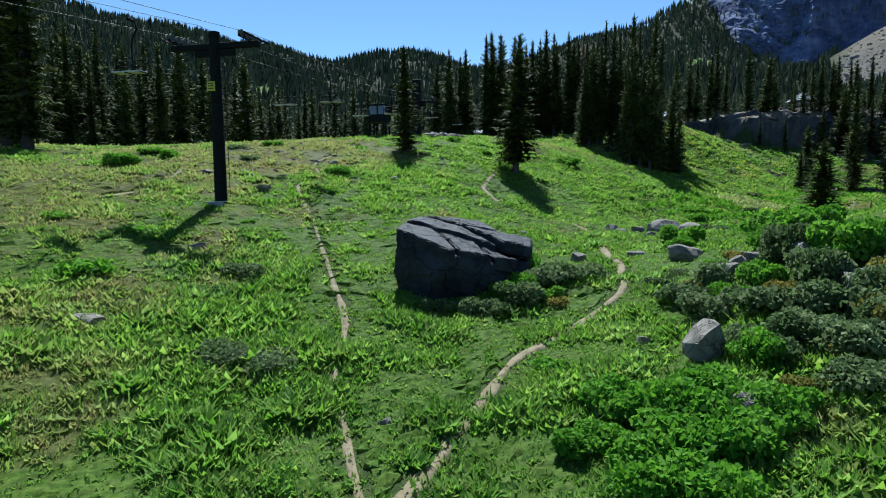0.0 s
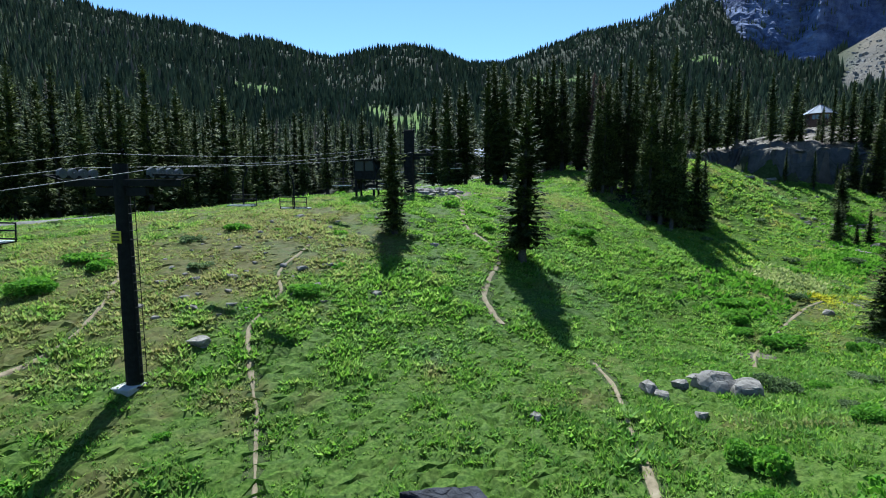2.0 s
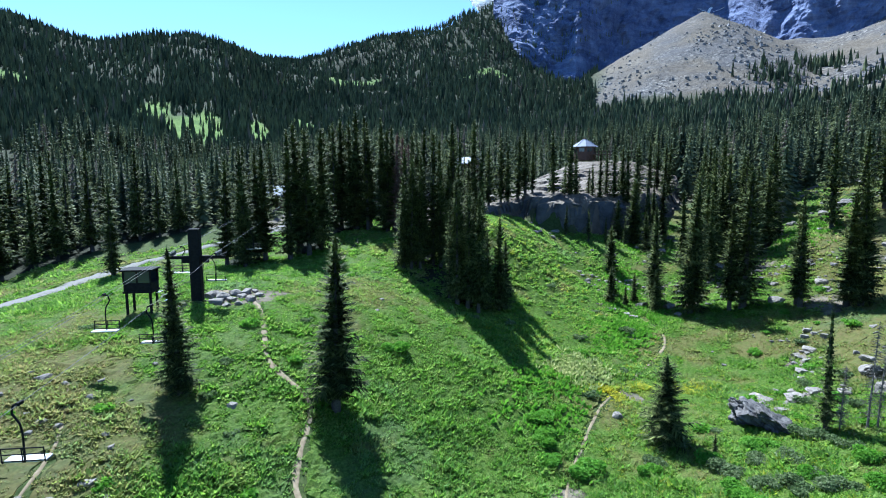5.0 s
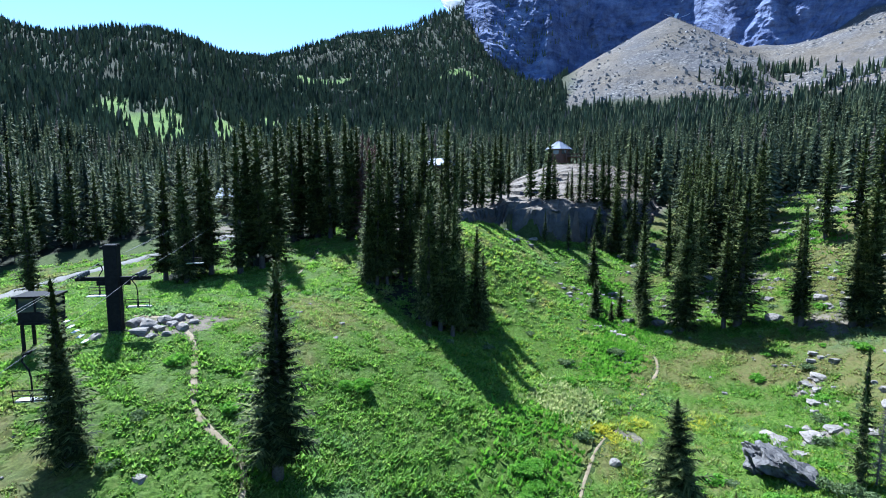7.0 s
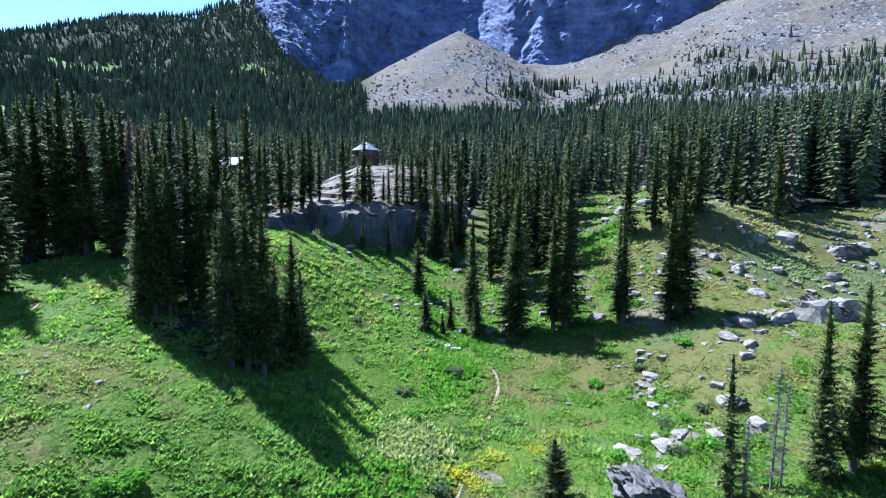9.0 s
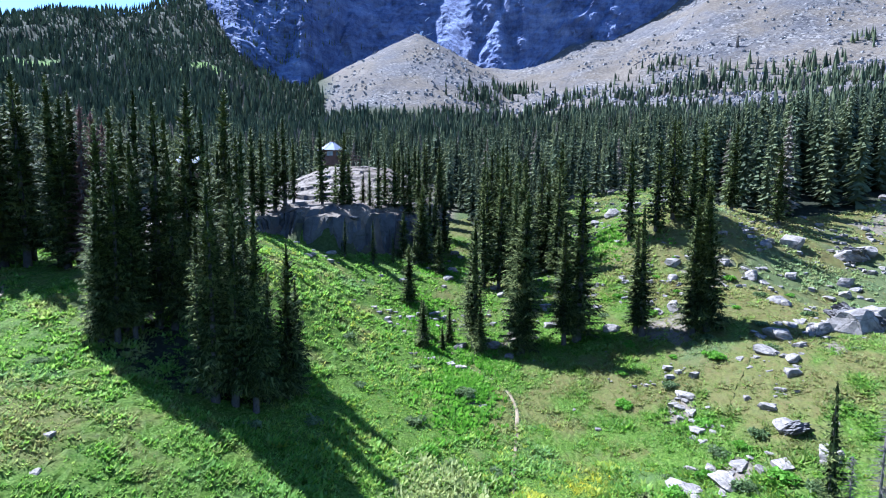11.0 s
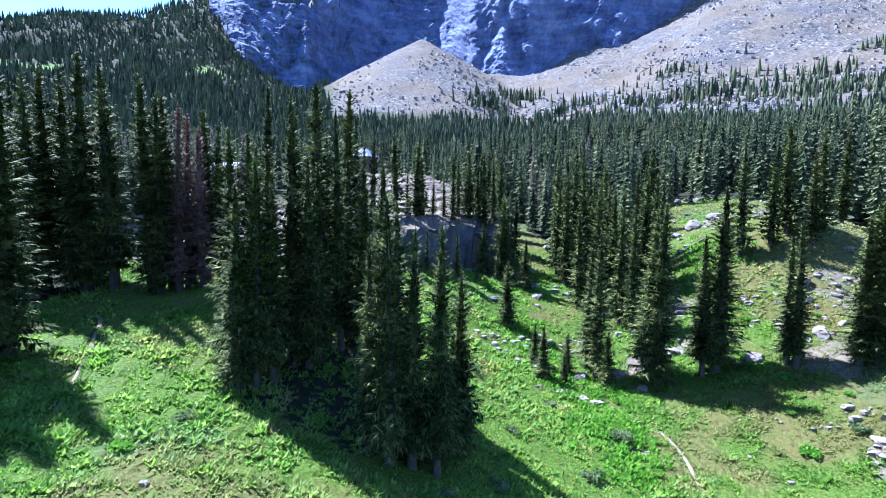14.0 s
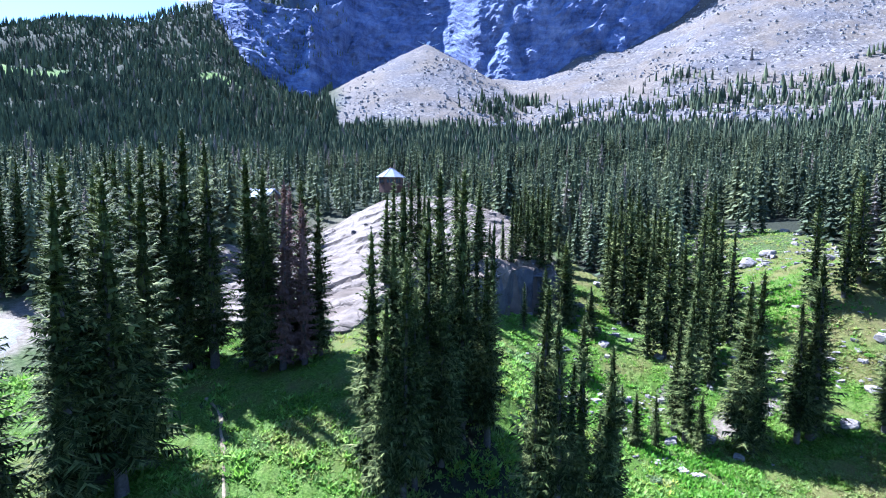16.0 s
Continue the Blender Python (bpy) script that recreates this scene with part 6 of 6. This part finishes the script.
def great_boulder():
    ob = thing("boulder", (0.6, 18.3, ground_z(0.6, 18.3)), "huge dark slate boulder with a cracked sloping slab top", "boulder")
    r = random.Random(5)

    def block(name, pts, rough, label=""):
        bm = bmesh.new()
        for p in pts:
            bm.verts.new(p)
        bmesh.ops.convex_hull(bm, input=bm.verts)
        loose = [v for v in bm.verts if not v.link_faces]
        bmesh.ops.delete(bm, geom=loose, context="VERTS")
        bmesh.ops.bevel(bm, geom=bm.edges[:], offset=0.05, segments=1, affect="EDGES")
        bmesh.ops.triangulate(bm, faces=bm.faces[:])
        for it in range(3):
            bmesh.ops.subdivide_edges(bm, edges=[e for e in bm.edges if e.calc_length() > 0.22], cuts=1)
            bmesh.ops.triangulate(bm, faces=bm.faces[:])
        for v in bm.verts:
            v.co += Vector((noise.noise(v.co * 1.3), noise.noise(v.co * 1.3 + Vector((9, 2, 1))), noise.noise(v.co * 1.3 + Vector((4, 7, 3))))) * rough
            v.co += v.normal * (0.03 * noise.noise(v.co * 6) + 0.03 * noise.noise(Vector((v.co.x * 2, v.co.y * 9, v.co.z * 9))))
        return part(name, bm, BOULDER, ob, label)
    base = [(-2.0, -0.15, -0.4), (-1.2, -0.95, -0.4), (0.6, -0.75, -0.4), (2.3, 0.1, -0.4), (2.6, 1.7, -0.4), (0.8, 2.4, -0.4), (-1.5, 1.6, -0.4)]
    belly = [(-2.2, -0.5, 0.75), (-0.8, -1.35, 0.7), (0.8, -1.0, 0.6)]
    rim = [(-2.1, -0.4), (-1.3, 1.6), (0.8, 2.4), (2.6, 1.7), (2.3, 0.2), (0.9, -0.9), (-0.3, -1.25)]
    slope = lambda x, y: 1.62 - 0.25 * x + 0.19 * y
    block("body", base + belly + [(x, y, slope(x, y) - 0.22) for x, y in rim], 0.07, "dark overhanging front of the boulder")
    plates = [([(-2.15, -0.4), (-1.9, 0.5), (-0.95, 0.5), (-0.2, -1.05), (-0.35, -1.3)], 0.02), ([(-0.78, 0.5), (0.32, 0.42), (0.96, -0.85), (-0.04, -1.1)], 0.0), ([(-1.85, 0.62), (-1.3, 1.5), (-0.05, 1.22), (1.2, 0.08), (0.42, 0.52), (-0.8, 0.62)], 0.12),
              ([(1.1, -0.78), (0.52, 0.36), (1.3, -0.04), (1.9, -0.3), (1.7, -0.5)], -0.02), ([(-1.2, 1.68), (0.8, 2.4), (1.4, 1.5), (0.1, 1.36)], 0.2), ([(0.16, 1.2), (1.5, 1.36), (2.65, 1.5), (2.4, 0.2), (1.5, 0.06)], 0.27)]
    for plate, lift in plates:
        tx, ty = r.uniform(-0.05, 0.05), r.uniform(-0.05, 0.05)
        block("slab", [(x, y, slope(x, y) + lift + tx * x + ty * y + dz) for x, y in plate for dz in (-0.4, 0.06)], 0.04)


great_boulder()
cracked_boulder(34.6, 38.4, 2.5, -57, 7, 21, "large grey boulder split into tilted blocks")
cracked_boulder(45.1, 37.8, 1.2, 70, 4, 22, "grey split boulder standing in the grass")
cracked_boulder(61.5, 36.2, 2.4, -20, 6, 23, "long pale rock ledge split into slabs")
cracked_boulder(82.5, 39.0, 1.8, 10, 5, 24, "split boulder on the hillside")
cracked_boulder(109, 49, 3.2, 30, 6, 25, "great split rock at the edge of the wood")


# ---- ski lift ----
def box(bm, cx, cy, cz, sx, sy, sz, m=None):
    mat4 = Matrix.LocRotScale((cx, cy, cz), None, (sx, sy, sz))
    r = bmesh.ops.create_cube(bm, size=1.0, matrix=(m @ mat4) if m else mat4)
    es = list({e for v in r["verts"] for e in v.link_edges})
    bmesh.ops.bevel(bm, geom=es, offset=min(sx, sy, sz) * 0.08, segments=1, affect="EDGES")


def rod(bm, a, b, r0, r1=None, sides=10):
    a, b = Vector(a), Vector(b)
    m = Matrix.Translation((a + b) / 2) @ (b - a).to_track_quat("Z", "Y").to_matrix().to_4x4()
    bmesh.ops.create_cone(bm, cap_ends=True, segments=sides, radius1=r0, radius2=r0 if r1 is None else r1, depth=(b - a).length, matrix=m)


LIFT_A, LIFT_B = Vector((-10.6, 26.3, 14.2)), Vector((-2.8, 59.4, 17.4))
WAY = (LIFT_B - LIFT_A).to_2d().normalized()
ACROSS = Vector((WAY.y, -WAY.x, 0))
LIFT_TURN = math.degrees(math.atan2(WAY.y, WAY.x)) - 90


def sheaves(parent, x, z, n=4, up=True):
    asm = bmesh.new()
    box(asm, x, 0, z - 0.12, 0.08, 0.42 * n, 0.1)
    beam = part("sheave_beam", asm, BLACKSTEEL, parent)
    for k in range(n):
        bm = bmesh.new()
        y = (k - (n - 1) / 2) * 0.42
        rod(bm, (x - 0.06, y, z), (x + 0.06, y, z), 0.17, sides=14)
        rod(bm, (x - 0.09, y, z), (x + 0.09, y, z), 0.05, sides=8)
        part("sheave", bm, WIRE, beam)


def tower(at, height, r0, r1, arm_z, label, arm=2.3, square=False):
    z = ground_z(*at)
    t = thing("lift_tower", (*at, z), label, "lift tower", "towers of the chairlift", LIFT_TURN)
    bm = bmesh.new()
    if square:
        box(bm, 0, 0, height / 2 - 0.3, r0 * 2, r0 * 1.7, height + 0.6)
    else:
        rod(bm, (0, 0, -0.4), (0, 0, height), r0, r1, 20)
        rod(bm, (0, 0, 0.02), (0, 0, 0.07), r0 * 1.5, r0 * 1.5, 20)
    part("pole", bm, BLACKSTEEL, t)
    bm = bmesh.new()
    box(bm, 0, 0, arm_z, arm * 2, 0.26, 0.26)
    box(bm, 0, 0, arm_z - 0.3, arm * 0.9, 0.16, 0.3)
    part("crossarm", bm, BLACKSTEEL, t)
    for s in (-1, 1):
        sheaves(t, s * 1.8, arm_z + 0.32)
        bm = bmesh.new()
        box(bm, s * (arm - 0.12), 0, arm_z + 0.25, 0.07, 2.0, 0.07)
        for e in (-1, 1):
            rod(bm, (s * (arm - 0.12), e * 0.9, arm_z + 0.25), (s * 1.8, e * 0.5, arm_z + 0.05), 0.03, sides=6)
        part("catwalk", bm, BLACKSTEEL, t)
    bm = bmesh.new()
    for s in (-0.16, 0.16):
        rod(bm, (r0 + 0.1, s, 0.3), (r1 + 0.1, s, arm_z), 0.014, sides=6)
    for k in range(int((arm_z - 0.5) / 0.3)):
        f = (0.5 + 0.3 * k) / arm_z
        x = r0 + (r1 - r0) * f + 0.1
        rod(bm, (x, -0.16, 0.5 + 0.3 * k), (x, 0.16, 0.5 + 0.3 * k), 0.012, sides=5)
    part("ladder", bm, BLACKSTEEL, t)
    return t, z


TOWER_1, tz = tower((-10.6, 26.3), 7.9, 0.29, 0.24, 7.25, "tall black tubular lift tower with a yellow sign")
bm = bmesh.new()
box(bm, -0.05, -0.34, 5.4, 0.42, 0.02, 0.42)
sign = part("sign", bm, YELLOW, TOWER_1, "square yellow warning sign")
for k in range(3):
    bm = bmesh.new()
    box(bm, -0.05, -0.353, 5.52 - 0.11 * k, 0.28, 0.006, 0.045)
    part("text_bar", bm, BRASS, sign)
bm = bmesh.new()
box(bm, 0, -0.1, -0.1, 0.8, 0.9, 0.4)
tagged(part("concrete_footing", bm, CONCRETE), "pale concrete footing at the lift tower's foot", "footing").matrix_basis = pose(-10.7, 26.2, tz, 0, 0, LIFT_TURN)
TOWER_2, tz2 = tower((-2.8, 59.4), 6.0, 0.42, 0.42, 3.7, "thick black lift mast with a low crossarm", square=True)
bm = bmesh.new()
rod(bm, (-0.7, 0, 5.75), (0.5, 0, 5.95), 0.09, sides=8)
part("top_bracket", bm, BLACKSTEEL, TOWER_2)

# haul ropes
LIFT_A = Vector((-10.6, 26.3, tz + 7.25 + 0.52))
LIFT_B = Vector((-2.8, 59.4, tz2 + 3.7 + 0.52))
LIFT_START = Vector((-20.5, -15.7, LIFT_A.z - 4.5))
LIFT_END = Vector((5.4, 94.2, LIFT_B.z + 3.0))


def rope(label, dx, up=0.0, sag=0.35):
    bm = bmesh.new()
    for a, b in ((LIFT_START, LIFT_A), (LIFT_A, LIFT_B), (LIFT_B, LIFT_END)):
        last = None
        for k in range(13):
            f = k / 12
            p = a.lerp(b, f) + ACROSS * dx + Vector((0, 0, up - 4 * sag * f * (1 - f)))
            if last is not None:
                rod(bm, last, p, 0.011, sides=6)
            last = p
    return tagged(part("haul_rope", bm, WIRE), label, "cable", "ropes of the chairlift")


rope("steel haul rope of the chairlift", -1.8)
rope("steel haul rope of the chairlift", 1.8)
rope("thin signal cable of the chairlift", -0.9, 0.5, 0.5)


def rope_at(dx, f):
    return LIFT_A.lerp(LIFT_B, f) + ACROSS * dx + Vector((0, 0, -1.4 * f * (1 - f))) if f <= 1 else LIFT_B.lerp(LIFT_END, f - 1) + ACROSS * dx + Vector((0, 0, -1.4 * (f - 1) * (2 - f)))


def make_chair():
    c = tagged(new("lift_chair"), "double lift chair with a bent hanger on the haul rope", "lift chair", "chairs of the chairlift")
    bm = bmesh.new()
    pts = [(0, 0, 0), (0.22, 0, -0.05), (0.3, 0, -0.35), (0.06, 0, -0.75), (0, 0, -1.1), (0, 0, -2.15)]
    for a, b in zip(pts, pts[1:]):
        rod(bm, a, b, 0.038, sides=8)
    part("hanger", bm, BLACKSTEEL, c)
    bm = bmesh.new()
    box(bm, 0, 0, 0.02, 0.12, 0.3, 0.12)
    part("grip", bm, BLACKSTEEL, c)
    bm = bmesh.new()
    for z in (-1.62, -1.85, -2.1):
        rod(bm, (-0.72, 0.12, z), (0.72, 0.12, z), 0.025, sides=7)
    for x in (-0.72, -0.03, 0.03, 0.72):
        rod(bm, (x, 0.12, -1.6), (x, 0.08, -2.18), 0.022, sides=7)
        rod(bm, (x, 0.08, -2.18), (x, -0.42, -2.2), 0.022, sides=7)
    part("backrest", bm, BLACKSTEEL, c)
    bm = bmesh.new()
    box(bm, 0, -0.18, -2.16, 1.42, 0.46, 0.06)
    part("seat", bm, SEATWHITE, c, "pale grey seat pad")
    return c


CHAIR = make_chair()
first = True
for dx, f in ((-1.8, 0.29), (-1.8, 0.67), (-1.8, 1.06), (1.8, 0.255), (1.8, 0.6), (1.8, 0.97), (-1.8, -0.09), (1.8, 1.35)):
    p = rope_at(dx, f)
    m = pose(p.x, p.y, p.z, 0, 0, LIFT_TURN + (180 if dx > 0 else 0))
    if first:
        CHAIR.matrix_basis, first = m, False
    else:
        copy_thing(CHAIR, m)


# operator's booth on legs
def booth():
    x, y = -6.6, 58.2
    b = thing("lift_booth", (x, y, ground_z(x, y)), "small dark lift booth with glass windows on steel legs", "booth", turn=LIFT_TURN)
    for sx, sy in ((-0.85, -0.6), (0.85, -0.6), (-0.85, 0.6), (0.85, 0.6)):
        bm = bmesh.new()
        box(bm, sx, sy, 0.75, 0.16, 0.16, 1.9)
        part("leg", bm, BLACKSTEEL, b)
    bm = bmesh.new()
    box(bm, 0, 0, 1.72, 2.1, 1.6, 0.14)
    box(bm, 0, 0, 2.1, 2.0, 1.5, 0.7)
    for sx in (-0.95, 0.0, 0.95):
        for sy in (-0.7, 0.7):
            box(bm, sx, sy, 2.85, 0.12, 0.12, 0.95)
    part("cabin", bm, BLACKSTEEL, b)
    bm = bmesh.new()
    box(bm, 0, 0, 3.38, 2.3, 1.8, 0.12)
    part("roof", bm, BLACKSTEEL, b)
    for sx in (-0.475, 0.475):
        for sy in (-0.7, 0.7):
            bm = bmesh.new()
            box(bm, sx, sy, 2.85, 0.84, 0.02, 0.9)
            part("window", bm, GLASS, b)
    bm = bmesh.new()
    for k in range(5):
        box(bm, 1.3 + 0.25 * k, 0, 1.6 - 0.33 * k, 0.24, 0.7, 0.05)
    part("steps", bm, GALV, b)


booth()


# ---- mountain huts ----
def octagon_hut(x, y, z, r, turn):
    h = thing("mountain_hut", (x, y, z), "octagonal dark timber hut with a grey metal roof", "hut", turn=turn)
    bm = bmesh.new()
    bmesh.ops.create_cone(bm, cap_ends=True, segments=8, radius1=r, radius2=r, depth=4.2, matrix=Matrix.Translation((0, 0, 0.6)) @ Matrix.Rotation(radians(22.5), 4, "Z"))
    part("wall", bm, LOGWOOD, h)
    bm = bmesh.new()
    bmesh.ops.create_cone(bm, cap_ends=True, segments=8, radius1=r * 1.25, radius2=r * 0.12, depth=2.5, matrix=Matrix.Translation((0, 0, 3.9)) @ Matrix.Rotation(radians(22.5), 4, "Z"))
    roof = part("roof", bm, METALROOF, h)
    for k in range(8):
        a = radians(45 * k + 22.5)
        bm = bmesh.new()
        rod(bm, (r * 1.25 * math.cos(a), r * 1.25 * math.sin(a), 2.68), (r * 0.12 * math.cos(a), r * 0.12 * math.sin(a), 5.18), 0.07, sides=6)
        part("hip", bm, METALROOF, roof)
    bm = bmesh.new()
    bmesh.ops.create_cone(bm, cap_ends=True, segments=8, radius1=r * 0.16, radius2=r * 0.1, depth=0.5, matrix=Matrix.Translation((0, 0, 5.3)))
    part("cupola", bm, LOGWOOD, roof)
    for k in range(8):
        m = Matrix.Rotation(radians(45 * k), 4, "Z")
        bm = bmesh.new()
        box(bm, r * 0.925, 0, 1.7, 0.06, r * 0.5, 1.2, m)
        w = part("window", bm, GLASS, h)
        bm = bmesh.new()
        for s in (-1, 0, 1):
            box(bm, r * 0.94, s * r * 0.26, 1.7, 0.08, 0.12, 1.4, m)
        for s in (-1, 1):
            box(bm, r * 0.94, 0, 1.7 + s * 0.66, 0.08, r * 0.56, 0.12, m)
        part("frame", bm, LOGWOOD, w)
    bm = bmesh.new()
    box(bm, r * 1.5, 0, 0.2, r * 1.6, r * 1.5, 0.2)
    deck = part("deck", bm, LOGWOOD, h)
    for sx in (0.9, 1.5, 2.2):
        for sy in (-0.7, 0.7):
            bm = bmesh.new()
            box(bm, r * sx, r * sy, -0.9, 0.25, 0.25, 4.2)
            part("post", bm, LOGWOOD, deck)
    for sy in (-0.72, 0.72):
        bm = bmesh.new()
        box(bm, r * 1.5, r * sy, 1.2, r * 1.6, 0.1, 0.1)
        part("rail", bm, LOGWOOD, deck)


octagon_hut(104.5, 163.0, 30.5, 3.4, -50)


def gable_house(x, y, z, w, d, wall, turn, label, zoff=0.0):
    h = thing("lodge", (x, y, z), label, "house", "lodges in the wood", turn)
    bm = bmesh.new()
    box(bm, 0, 0, wall / 2 - 1, w, d, wall + 2)
    part("wall", bm, LOGWOOD, h)
    bm = bmesh.new()
    e, t = w / 2 + 0.7, wall + w * 0.32
    pr = [(-e, wall - 0.4), (0, t), (e, wall - 0.4), (e, wall - 0.15), (0, t + 0.3), (-e, wall - 0.15)]
    vs = [[bm.verts.new((px, s * (d / 2 + 0.6), pz)) for px, pz in pr] for s in (-1, 1)]
    for k in range(6):
        bm.faces.new((vs[0][k], vs[0][(k + 1) % 6], vs[1][(k + 1) % 6], vs[1][k]))
    bm.faces.new(vs[0][::-1])
    bm.faces.new(vs[1])
    bmesh.ops.recalc_face_normals(bm, faces=bm.faces[:])
    part("roof", bm, METALROOF, h)
    for s in (-1, 1):
        bm = bmesh.new()
        bm.faces.new([bm.verts.new((px, s * (d / 2 - 0.02), pz)) for px, pz in ((-w / 2, wall - 0.2), (w / 2, wall - 0.2), (0, t - 0.05))])
        part("gable", bm, LOGWOOD, h)
    for s in (-1, 1):
        for q in (-0.25, 0.25):
            bm = bmesh.new()
            box(bm, q * w, s * (d / 2 + 0.02), wall * 0.55, w * 0.2, 0.06, wall * 0.35)
            part("window", bm, GLASS, h)


gable_house(62, 158, 24.8, 4.4, 6, 2.8, 20, "timber lodge with a pale metal roof among firs")
gable_house(45.6, 152, 21.8, 4, 6, 2.4, 35, "timber lodge with a pale metal roof among firs")
gable_house(8.5, 128, ground_z(8.5, 128) + 0.3, 4.2, 5.5, 2.6, 70, "low lodge with a pale roof beside the road end")
